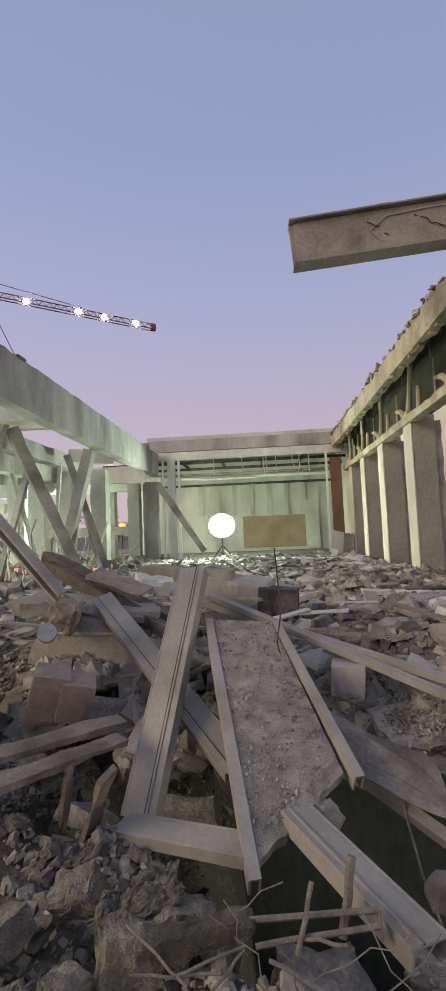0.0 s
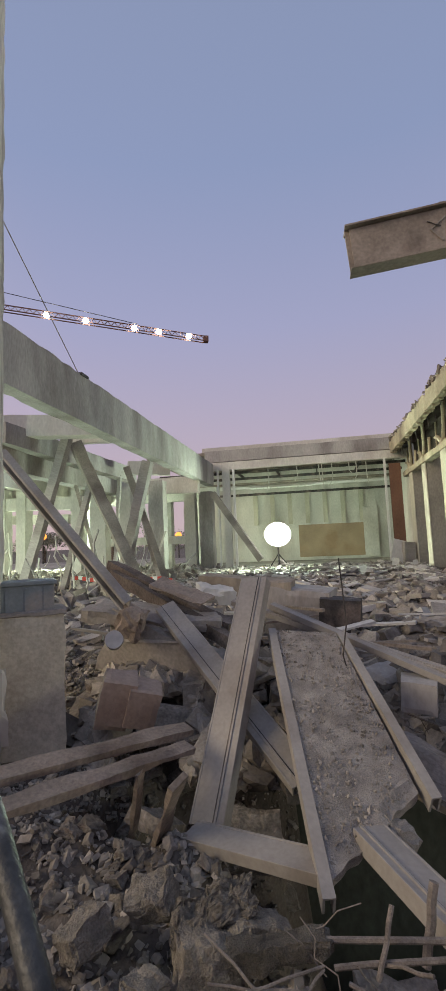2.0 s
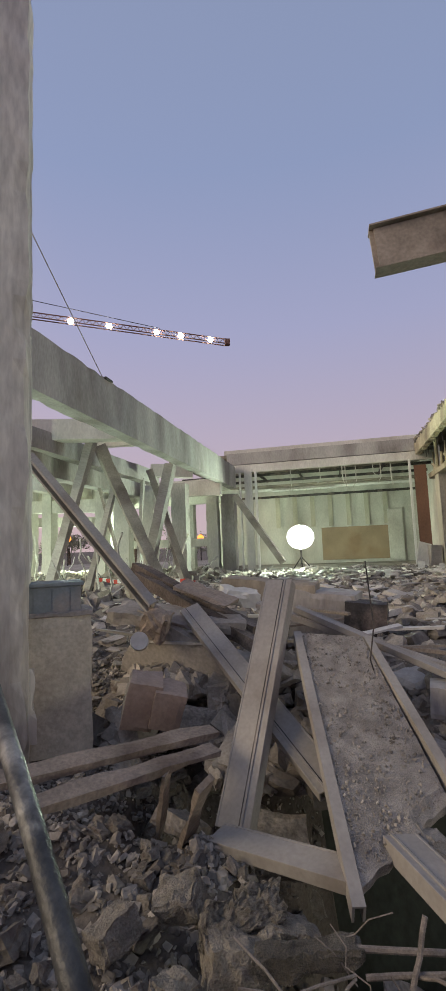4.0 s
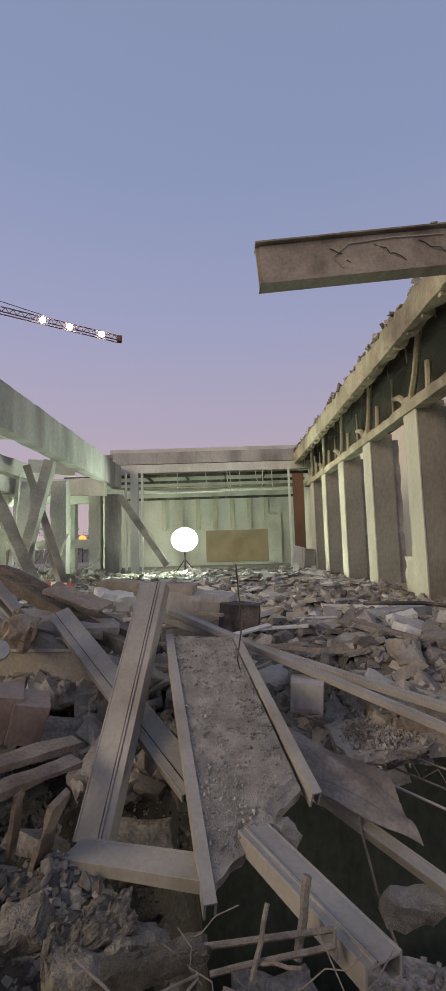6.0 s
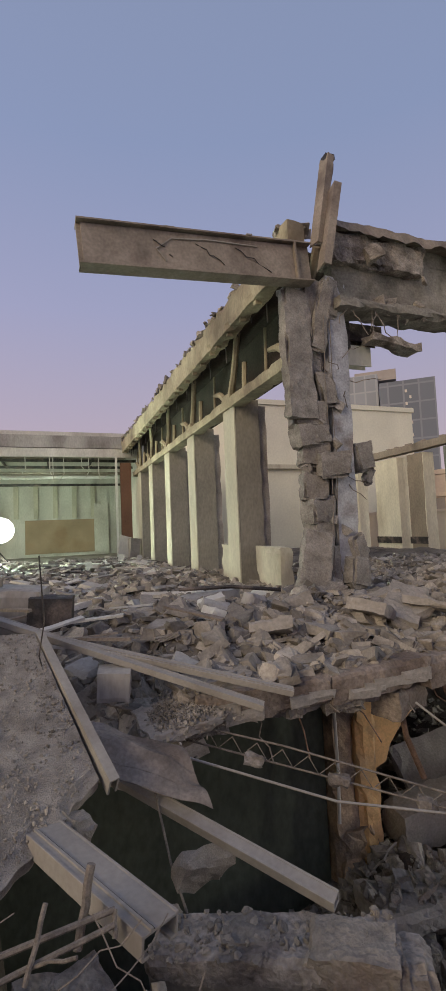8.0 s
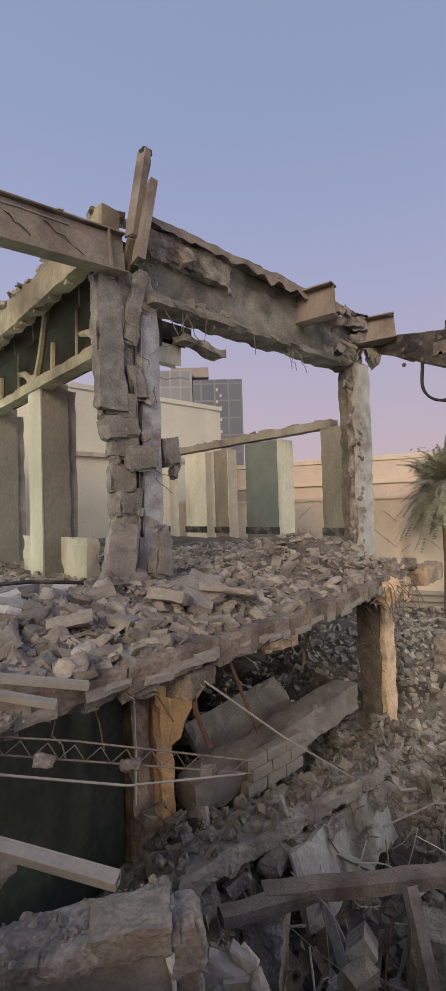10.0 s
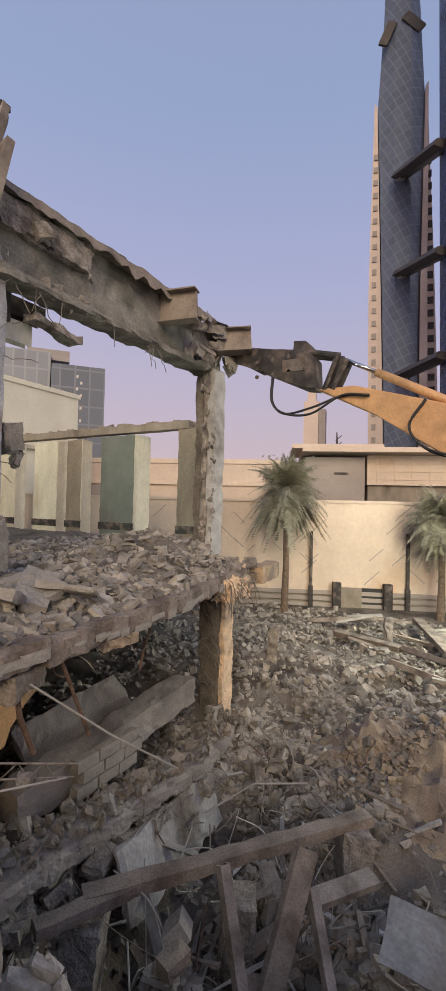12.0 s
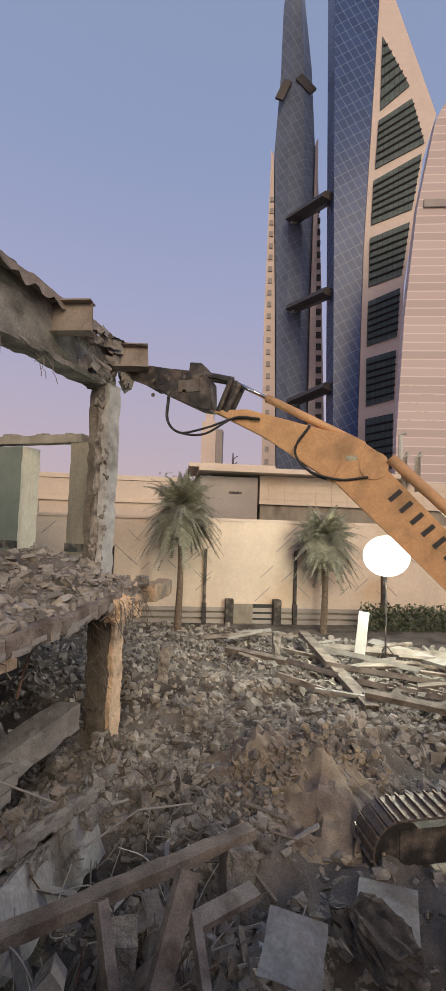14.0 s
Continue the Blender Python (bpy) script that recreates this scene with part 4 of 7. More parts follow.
BRICKRED = mat("dusty_brown_block", (0.38, 0.295, 0.23), 0.92, vary=0.12, scale=3, fine=30, bump=0.3, dirt=(0.25, 0.18, 0.14), dirt_amt=0.4)
block("clay_block", (0.28, 0.30, 0.42), pose(-1.84, 3.98, 4.10, 12, 14, 24), BRICKRED, "brown building block fallen on its corner", "block", 1, 0.06, 0.008, 0.02)
block("clay_block", (0.27, 0.28, 0.32), pose(-1.62, 4.02, 4.06, 12, 14, 24), BRICKRED, "brown building block beside another in the rubble", "block", 2, 0.06, 0.008, 0.02)
block("rounded_stone", (0.28, 0.22, 0.3), pose(-2.02, 4.75, 4.60, 20, 25, 10), DULLTAN, "tan lump of stone on the slab edge", "stone", 3, 0.05, 0.05, 0.08)
block("broken_slab", (1.45, 0.16, 0.75), pose(-1.75, 4.95, 4.12, 8, 24, -8), CONC, "tilted piece of floor slab above a hollow", "slab", 4, 0.1, 0.02, 0.06)
block("broken_slab", (1.5, 0.7, 0.13), pose(-1.9, 5.2, 4.62, 4, 6, 8), CONC, "flat broken slab covered with dust", "slab", 5, 0.1, 0.02, 0.06)
block("wall_stub", (0.95, 0.45, 1.15), pose(-2.75, 3.76, 4.28, 0, 0, 36), STUBC, "square stub of worn concrete wall, tinted yellow for light on it", "wall stub", 6, 0.1, 0.012, 0.03)
block("big_block", (0.85, 0.6, 0.66), pose(-0.36, 6.62, 4.42, 0, 5, -10), BEAMC, "large grey block with a yellow stain", "block", 7, 0.1, 0.015, 0.04)
block("dark_crate", (0.50, 0.42, 0.54), pose(0.14, 6.3, 4.36, 0, 4, -8), DARKST, "dark battered metal box", "box", 8, 0.1, 0.012, 0.02)
block("dark_timber", (2.1, 0.16, 0.16), span((-2.75, 6.05, 5.10), (-1.0, 5.2, 4.42)) @ pose(0.95, 0, 0), CHARRED, "long charred timber across the heap", "timber", 9, 0.1, 0.015, 0.03)
block("dark_timber", (2.3, 0.13, 0.14), span((-2.6, 5.85, 4.98), (-0.75, 4.7, 4.30)) @ pose(1.0, 0, 0), CHARRED, "second weathered timber across the heap", "timber", 10, 0.1, 0.015, 0.03)
block("white_sheet", (0.42, 0.3, 0.16), pose(-1.32, 5.7, 4.78, 10, 8, 30), PALE, "crumpled white plaster piece", "plaster", 11, 0.06, 0.03, 0.06)
block("floor_edge", (1.3, 0.35, 0.3), pose(-1.1, 6.6, 4.75, 2, 5, -6), BROWNG, "brown floor beam end lying in the heap", "beam", 12, 0.1, 0.015, 0.04)
block("small_block", (0.26, 0.22, 0.24), pose(0.62, 4.07, 4.16, 4, 3, -12), BEAMC, "small concrete block with a clean face", "block", 13, 0.06, 0.006, 0.02)
block("plaster_board", (0.7, 0.28, 0.04), pose(-1.62, 5.25, 4.86, 14, 18, -14), DULLTAN, "bent tan board on the slab", "board", 14, 0.06, 0.02, 0.05)

# planks before the hollow
for a, b, w, lab in (((-2.05, 2.35, 4.16), (-1.08, 3.56, 4.05), 0.14, "dusty timber plank lying over the hollow"), ((-1.72, 2.25, 4.12), (-1.02, 3.36, 4.00), 0.13, "dusty timber plank beside another over the hollow")):
    L_ = (V(*b) - V(*a)).length
    solid("timber_plank", rough(L_, w, 0.05, (L_ / 2, 0, 0), 0.07, 0.006, w * 90, 0.015), WOOD, span(a, b, 12), lab, "plank")
solid("timber_plank", rough(0.75, 0.12, 0.035, (0.37, 0, 0), 0.07, 0.006, 5, 0.015), WOOD, span((-1.15, 3.05, 3.55), (-0.95, 2.75, 3.98), 30), "short plank sticking out of the hollow", "plank")
solid("timber_plank", rough(0.62, 0.10, 0.03, (0.3, 0, 0), 0.07, 0.006, 6, 0.015), WOOD, span((-1.38, 3.2, 3.5), (-1.22, 2.95, 4.02), 50), "splintered board standing in the hollow", "plank")

wst = [o for o in scene.objects if o.name == "wall_stub"][0]
part("worn_cap", rough(0.99, 0.49, 0.05, (0, 0, 0.575), 0.06, 0.012, 21, 0.03), CONC, wst, "crumbling grey cap")
part("plaster_patch", rough(0.42, 0.03, 0.62, (-0.18, -0.232, -0.12), 0.05, 0.006, 22, 0.08), PALE, wst, "remaining patch of pale plaster")
# bin on the wall stub
PLASTIC = mat("blue_grey_plastic", (0.20, 0.235, 0.25), 0.6, vary=0.1, scale=6, fine=40, bump=0.1, dirt=(0.3, 0.27, 0.24), dirt_amt=0.3)
bn = thing("storage_crate", pose(-2.62, 3.86, 4.86, 0, 0, 36), "blue-grey plastic crate on the wall stub", "crate")
part("body", box(0.46, 0.34, 0.24, (0, 0, 0.12), 0.012), PLASTIC, bn)
part("rim", box(0.50, 0.38, 0.035, (0, 0, 0.25), 0.006), PLASTIC, bn)
for i in range(3):
    part("rib", box(0.022, 0.012, 0.2, (-0.15 + i * 0.15, -0.175, 0.11)), PLASTIC, bn)
dr = thing("paint_drum", pose(-2.05, 4.42, 4.50, 70, 10, 20), "pale round drum lid lying in the rubble", "drum")
b = bmesh.new()
bmesh.ops.create_cone(b, cap_ends=True, segments=24, radius1=0.09, radius2=0.085, depth=0.08)
part("lid", b, PALE, dr)

# loose chunks of the near heap, one by one
CLOD = mat("crumbly_clod", (0.255, 0.228, 0.18), 0.97, vary=0.28, scale=14, fine=120, bump=0.8, dirt=(0.14, 0.122, 0.1), dirt_amt=0.4)
CHUNK = []
for i in range(10):
    me = bpy.data.meshes.new("concrete_chunk")
    b = crag(rnd, rnd.choice((5, 8, 10)), 1.1, 3, 0.10, i * 11.0)
    b.to_mesh(me)
    b.free()
    me.materials.append(ROCK)
    CHUNK.append(me)


def chunk(x, y, z, s, label="angular lump of broken concrete in the heap"):
    ob = new("concrete_chunk", rnd.choice(CHUNK))
    ob.matrix_world = pose(x, y, z, rnd.uniform(-40, 40), rnd.uniform(-40, 40), rnd.uniform(0, 360)) @ Matrix.Diagonal((s * rnd.uniform(0.8, 1.3), s, s * rnd.uniform(0.7, 1.0), 1))
    return tagged(ob, label, "concrete chunk", "concrete chunks of the heap")


for i in range(120):
    x, y = rnd.uniform(-2.3, -0.3), rnd.uniform(1.2, 3.0)
    s = rnd.choice((0.05, 0.06, 0.07, 0.08, 0.09, 0.1, 0.12, 0.14, 0.2))
    chunk(x, y, ground_height(x, y) + s * 0.2, s)
for i in range(95):
    x, y = rnd.uniform(-1.9, -0.35), rnd.uniform(3.3, 5.1)
    s = rnd.uniform(0.1, 0.26)
    chunk(x, y, ground_height(x, y) + s * 0.25 + 0.1, s)
for x, y, s in ((-0.60, 2.06, 0.24), (-0.42, 2.17, 0.19), (-0.92, 2.32, 0.17), (-0.78, 1.86, 0.13), (-1.15, 2.1, 0.15), (-0.25, 1.62, 0.09)):
    ob = block("concrete_clod", (s * 1.2, s, s * 0.75), pose(x, y, max(ground_height(x, y), 3.66) + 0.10, rnd.uniform(-20, 20), rnd.uniform(-20, 20), rnd.uniform(0, 180)), CLOD, "rough clod of gravelly concrete on the heap", "concrete clod", s * 50, 0.016, 0.03, 0.05)
FIBRE = mat("dark_fibre", (0.15, 0.135, 0.105), 0.97, vary=0.4, scale=9, fine=160, bump=1.0, dirt=(0.07, 0.062, 0.05), dirt_amt=0.5)
hb_ = crag(rnd, 9, 1.0, 22, 0.07, 3.3)
for v in hb_.verts:
    v.co += noise.noise_vector(v.co * 5) * 0.09 + noise.noise_vector(v.co * 14) * 0.03 + noise.noise_vector(v.co * 34) * 0.03 + noise.noise_vector(v.co * 75) * 0.02
solid("concrete_clod", hb_, CLOD, pose(-0.60, 2.18, 3.80, 12, -8, 24) @ Matrix.Diagonal((0.37, 0.34, 0.36, 1)), "large rough clod of gravelly concrete by the ledge", "concrete clod")
solid("mineral_wool", rough(0.40, 0.10, 0.075, (0, 0, 0), 0.016, 0.024, 8, 0.02), FIBRE, pose(-0.30, 2.02, 3.85, 0, -4, 16), "fibrous slab of brown insulation", "insulation")

# rebar mat near the feet
bars = [((-0.21, 2.05, 3.87), (0.37, 2.06, 3.92), 0.012), ((-0.10, 1.98, 3.84), (0.36, 2.00, 3.91), 0.011), ((0.23, 2.08, 3.80), (0.29, 2.14, 4.06), 0.018), ((0.05, 1.95, 3.84), (0.12, 2.04, 4.03), 0.010),
        ((-0.54, 1.83, 4.02), (-0.30, 1.66, 3.98), 0.005), ((-0.37, 1.67, 3.99), (-0.13, 1.81, 3.98), 0.005), ((-0.13, 1.81, 3.97), (-0.24, 1.66, 3.95), 0.005), ((-0.5, 1.7, 3.97), (-0.2, 1.72, 3.97), 0.005),
        ((-0.05, 1.9, 3.86), (0.2, 1.78, 3.84), 0.008), ((0.37, 2.06, 3.92), (0.36, 2.00, 3.86), 0.010), ((0.05, 2.0, 3.86), (0.22, 1.86, 3.95), 0.007)]
for a, b, r in bars:
    solid("rebar", tube(bent(a, b, 0.006, 4, rnd), r, 7), REBAR, None, "bent ribbed reinforcing bar", "rebar", "rebars by the ledge")
for i in range(8):
    x, y = rnd.uniform(-0.6, 0.5), rnd.uniform(1.5, 2.1)
    solid("wire", tube(bent((x, y, 3.8), (x + rnd.uniform(-0.4, 0.4), y + rnd.uniform(-0.1, 0.3), 3.95 + rnd.uniform(0, 0.1)), 0.03, 5, rnd), 0.003, 4), REBAR, None, "thin twisted binding wire", "wire", "wires by the ledge")
solid("standing_rebar", tube([(0.12, 3.9, 4.25), (0.06, 3.85, 4.5), (0.10, 3.82, 4.75), (0.07, 3.8, 5.23)], 0.0055, 6), DARKST, None, "thin bent bar standing up from the rubble", "rebar")
solid("hanging_wire", tube([(0.75, 3.3, 3.8), (0.80, 3.0, 3.4), (0.85, 2.7, 3.2), (0.98, 2.3, 3.1), (1.08, 2.05, 3.1)], 0.008, 5), REBAR, None, "loose bar hanging into the pit", "rebar")

# crumpled sheet, masonry by the ledge, pieces in the pit
DECKM = mat("stained_deck_steel", (0.235, 0.205, 0.18), 0.7, 0.2, vary=0.18, scale=5, fine=40, bump=0.3, dirt=(0.13, 0.105, 0.088), dirt_amt=0.45)
dk = thing("metal_deck", pose(0, 0, 0), "crumpled piece of ribbed metal decking", "sheet metal")
for strip in range(4):
    bm = bmesh.new()
    g = {}
    for j in range(9):
        for i in range(25):
            u, v = i / 24, (strip + j / 8) / 4
            p = V(0.18, 3.72, 4.12).lerp(V(0.98, 3.42, 3.86), u) + V(0.10, -0.42, -0.16) * v
            g[i, j] = bm.verts.new(p + V(0, 0, 0.055 * math.exp(-((v - 0.42) / 0.16) ** 2) - 0.05 * sm(0.5, 1.0, v) + 0.028 * noise.noise((u * 4, v * 4, 9)) + 0.05 * sm(0.75, 1.0, u) * math.sin(v * 9) - 0.05 * v * u * u + 0.006 * strip))
    for j in range(8):
        for i in range(24):
            bm.faces.new((g[i, j], g[i + 1, j], g[i + 1, j + 1], g[i, j + 1]))
    ob = part("deck_sheet", bm, DECKM, dk)
    md = ob.modifiers.new("thickness", "SOLIDIFY")
    md.thickness = 0.008

ms = thing("masonry_remnant", span((0.62, 2.62, 3.30), (1.86, 1.94, 3.40)), "broken end of a plastered block wall, dusty on top", "wall remnant")
RENDERED = mat("dull_grey_render", (0.235, 0.215, 0.185), 0.92, vary=0.16, scale=3, fine=40, bump=0.35, dirt=(0.15, 0.135, 0.115), dirt_amt=0.4)
part("plastered_wall", rough(1.2, 0.24, 1.3, (0.58, 0.0, -0.70), 0.05, 0.007, 81, 0.03), RENDERED, ms)
part("dusty_top", rough(1.22, 0.30, 0.11, (0.6, 0.01, -0.03), 0.028, 0.018, 82, 0.05), BROKEN, ms, "crumbling dusty top")
part("cracked_block", rough(0.40, 0.24, 0.17, (0, 0, 0), 0.03, 0.022, 83, 0.06), ROCK, ms, "", pose(0.98, -0.04, -0.02, 3, 5, -4))
part("cracked_block", rough(0.30, 0.20, 0.14, (0, 0, 0), 0.03, 0.024, 85, 0.07), ROCK, ms, "", pose(0.48, 0.02, -0.03, -4, 3, 8))
for k in range(190):
    hb_ = crag(rnd, 8, 1.0, 1, 0.12, k)
    bmesh.ops.scale(hb_, vec=(rnd.choice((0.012, 0.016, 0.02, 0.025, 0.03, 0.04, 0.06)),) * 3, verts=hb_.verts)
    part("loose_bit", hb_, ROCK, ms, "", pose(rnd.uniform(0.0, 1.2), rnd.uniform(-0.14, 0.16), 0.03, rnd.uniform(0, 90), rnd.uniform(0, 90), rnd.uniform(0, 90)))
for k in range(6):
    part("broken_end", rough(rnd.uniform(0.12, 0.24), rnd.uniform(0.18, 0.28), rnd.uniform(0.18, 0.3), (0, 0, 0), 0.04, 0.025, 84 + k, 0.07), BROKEN, ms, "", pose(1.2 + rnd.uniform(-0.05, 0.08), rnd.uniform(-0.04, 0.06), -0.15 - 0.2 * k, rnd.uniform(-20, 20), rnd.uniform(-20, 20), rnd.uniform(-30, 30)))
part("plaster_skin", rough(0.05, 0.03, 1.0, (1.16, -0.135, -0.62), 0.05, 0.012, 92, 0.03), PALE, ms, "pale torn plaster edge")
for p, sz, rx, ry, rz, m_, lab in (((1.15, 3.1, 2.75), (0.6, 0.4, 0.08), 10, 20, 20, CONC, "slab piece down in the pit"), ((0.98, 2.92, 3.38), (0.34, 0.1, 0.2), 20, 10, 10, GRAVELLY, "clinging concrete under the steel section"),
                                   ((0.2, 2.35, 3.2), (0.4, 0.5, 0.3), 12, 8, 20, BROKEN, "dark broken block under the channel"), ((0.1, 2.12, 3.38), (0.35, 0.3, 0.3), 5, 12, 50, BROKEN, "dark broken block by the ledge")):
    solid("broken_piece", rough(*sz, (0, 0, 0), 0.06, 0.03, sz[0] * 31, 0.06), m_, pose(*p, rx, ry, rz), lab, "concrete piece")

# open-web joist hanging across the pit
jo = thing("bar_joist", span((0.55, 4.25, 3.95), (3.15, 2.75, 3.32)), "bent light bar joist hanging across the pit", "joist")
part("chord", tube([(0, 0, 0), (1.5, 0.02, 0.02), (2.95, -0.04, 0)], 0.008, 6), REBAR, jo)
part("chord", tube([(0, 0, -0.11), (1.5, 0.03, -0.13), (2.95, -0.04, -0.10)], 0.008, 6), REBAR, jo)
for i in range(14):
    x = 0.1 + i * 0.2
    part("lacing", tube([(x, 0, 0), (x + 0.1, 0, -0.115), (x + 0.2, 0, 0)], 0.0045, 5), REBAR, jo)
for i in range(3):
    part("clinging_concrete", rough(0.16, 0.08, 0.09, (1.3 + i * 0.65, 0, -0.12), 0.04, 0.03, i, 0.03), BROKEN, jo)
solid("pale_pipe", tube([(0.75, 3.6, 3.85), (2.0, 3.05, 3.45), (2.9, 2.75, 3.30)], 0.009, 7), STEEL, None, "thin pale conduit across the pit", "pipe")

# column and pipe right beside the camera
COLN = mat("streaked_pale_concrete", (0.66, 0.645, 0.57), 0.9, vary=0.18, scale=1.6, fine=22, bump=0.4, dirt=(0.2, 0.175, 0.155), dirt_amt=0.5, streak=0.9)
solid("near_column", rough(0.75, 0.6, 7.2, (0, 0, 3.6), 0.14, 0.014, 91, 0.06), COLN, pose(-3.02, 3.45, 3.55, 0, 0, 33), "tall streaked concrete column with a rough edge", "column")
WORNPIPE = mat("worn_pipe_paint", (0.06, 0.062, 0.06), 0.5, 0.3, vary=0.25, scale=9, fine=60, bump=0.25, dirt=(0.34, 0.34, 0.315), dirt_amt=0.55)
solid("handrail", tube([(-1.30, 1.52, 4.95), (-0.86, 1.16, 4.70), (-0.56, 0.92, 4.48), (-0.33, 0.70, 4.27), (0.0, 0.35, 3.9), (0.25, 0.1, 3.5)], 0.030, 12), WORNPIPE, None, "worn dark metal tube leaning beside the camera", "pipe", smooth=True)

# debris where the floor has broken down behind the tread
for i in range(80):
    x, y = rnd.uniform(-2.7, 1.3), rnd.uniform(4.35, 6.6)
    s = rnd.choice((0.08, 0.1, 0.13, 0.16, 0.2, 0.26))
    z = FLOOR + 0.04 if y > (5.7 if x < -0.7 else 4.75) else max(ground_height(x, y), 3.55)
    chunk(x, y, z + s * 0.22 + rnd.uniform(0, 0.12), s)
for i, (x, y, z, l, w, rx, ry, rz, m_) in enumerate(((-0.9, 4.75, 4.22, 0.7, 0.35, 18, 12, 30, CONC), (-0.2, 4.95, 4.12, 0.6, 0.4, -8, 6, -20, CONC), (0.55, 4.9, 4.1, 0.55, 0.3, 10, -8, 40, BEAMC), (-1.5, 4.4, 3.75, 0.6, 0.4, 30, 10, 10, BROKEN),
                                                    (-0.55, 4.25, 3.6, 0.5, 0.35, 25, -20, 60, BROKEN), (-0.7, 3.75, 3.2, 0.5, 0.4, 40, 10, 20, BROKEN), (-1.35, 3.6, 3.35, 0.45, 0.3, 15, 30, 80, BROKEN), (1.5, 5.3, 4.2, 0.8, 0.45, 8, 5, 15, CONC),
                                                    (2.4, 5.1, 4.16, 0.9, 0.4, 6, -4, -25, BEAMC), (3.1, 4.9, 4.2, 0.7, 0.4, 14, 4, 35, CONC))):
    block("slab_fragment", (l, w, 0.12), pose(x, y, z, rx, ry, rz), m_, "flat fragment of concrete slab in the debris", "slab fragment", i + 400, 0.06, 0.012, 0.05)
for i in range(22):
    x, y = rnd.uniform(-2.6, 1.6), rnd.uniform(4.6, 7.0)
    L_ = rnd.uniform(0.5, 1.5)
    a = rnd.uniform(-0.9, 0.5)
    solid("lath", rough(L_, rnd.uniform(0.04, 0.1), 0.03, (0, 0, 0), 0.12, 0.004, i, 0.01), rnd.choice((WOOD, STEEL, PALE, BEAMC)), pose(x, y, 4.3 + rnd.uniform(0, 0.25), rnd.uniform(-12, 12), rnd.uniform(-14, 14), math.degrees(a)), "thin dusty lath lying over the heap", "lath", "laths on the heap")
# gravel slipped off the slab onto the decking
gh = thing("gravel_heap", pose(1.12, 3.92, 3.86, 8, -6, 10), "small heap of pale gravel on the crumpled decking", "gravel heap", "", "stuff")
part("bed", rough(0.66, 0.5, 0.10, (0, 0, 0), 0.05, 0.03, 71, 0.08), CONC, gh)
vs, fs, k = [], [], 0
for i in range(1300):
    c, f = rnd.choice(SHAPES)
    s_ = rnd.choice((0.010, 0.014, 0.018, 0.024, 0.032))
    e = np.array(Euler((rnd.uniform(0, 6), rnd.uniform(0, 6), rnd.uniform(0, 6))).to_matrix())
    x, y = rnd.gauss(0, 0.16), rnd.gauss(0, 0.12)
    vs.append((c * s_) @ e.T + np.array((x, y, 0.085 - 0.5 * (x * x + y * y))))
    fs.append(f + k)
    k += len(c)
me = bpy.data.meshes.new("pebbles")
me.from_pydata(np.concatenate(vs).tolist(), [], np.concatenate(fs).tolist())
me.materials.append(RUBBLE)
pb = new("pebbles", me)
pb.parent = gh
# ---- beyond the site ----
def facing(az, dist):
    """Frame whose x runs to the right, y away and z up, dist metres off in direction az."""
    a = radians(az)
    n = Vector((-math.sin(a), math.cos(a), 0))
    u = Vector((n.y, -n.x, 0))
    return Matrix.Translation(n * dist) @ Matrix((u, n, Vector((0, 0, 1)))).transposed().to_4x4()


def upright(outline, y0, y1):
    """A plate standing in x and z, from y0 to y1."""
    bm = bmesh.new()
    a = [bm.verts.new((x, y0, z)) for x, z in outline]
    b = [bm.verts.new((x, y1, z)) for x, z in outline]
    n = len(a)
    for i in range(n):
        bm.faces.new((a[i], a[(i + 1) % n], b[(i + 1) % n], b[i]))
    bm.faces.new(a)
    bm.faces.new(b[::-1])
    return bm


# boundary wall with slanting grooves, plinth and posts
W = facing(-66.3, 26.9)
bw = thing("boundary_wall", W, "peach boundary wall with slanting grooves and dark posts", "wall", "", "structure")
part("wall_body", box(60, 0.4, 4.9, (6, 0.3, 3.35)), PEACH, bw)
part("coping", box(60, 0.6, 0.16, (6, 0.3, 5.86)), VILLA, bw)
for i, z in enumerate((0.16, 0.50, 0.84)):
    part("plinth_band", box(60, 0.5, 0.22, (6, 0.3, z)), GREYCL, bw)
part("plinth_back", box(60, 0.3, 1.2, (6, 0.35, 0.5)), BROWNG, bw)
for x in (-13.6, -8.4, -3.2, 1.95, 7.1, 12.3, 17.5, 22.7):
    part("post", box(0.16, 0.22, 4.2, (x, -0.02, 2.1), 0.01), DARKST, bw, "dark slim post")
    part("post_cap", box(0.24, 0.3, 1.2, (x, -0.04, 0.6)), DARKST, bw)
rnd = random.Random(61)
for k in range(-4, 5):
    for i in range(9):
        x = -0.6 + k * 5.15 + rnd.uniform(0.3, 4.6)
        z = rnd.uniform(1.6, 5.3)
        part("groove", box(rnd.uniform(0.5, 1.3), 0.03, 0.05, (0, 0, 0)), GREYCL, bw, "", pose(x, 0.09, z, 0, -43 if rnd.random() < 0.6 else 43, 0))
gate = thing("gate_recess", W @ pose(4.7, -0.1, 0), "dark gate recess with two square posts", "gate")
part("gate_post", box(0.45, 0.5, 1.45, (-1.35, 0, 0.72), 0.02), DARKST, gate)
part("gate_post", box(0.45, 0.5, 1.45, (1.35, 0, 0.72), 0.02), DARKST, gate)
part("door_leaf", box(1.1, 0.12, 1.15, (-0.55, 0.12, 0.58)), BROWNG, gate)
part("door_leaf", box(1.1, 0.12, 1.15, (0.55, 0.22, 0.58)), HOSE, gate, "dark open leaf")
hb = bmesh.new()
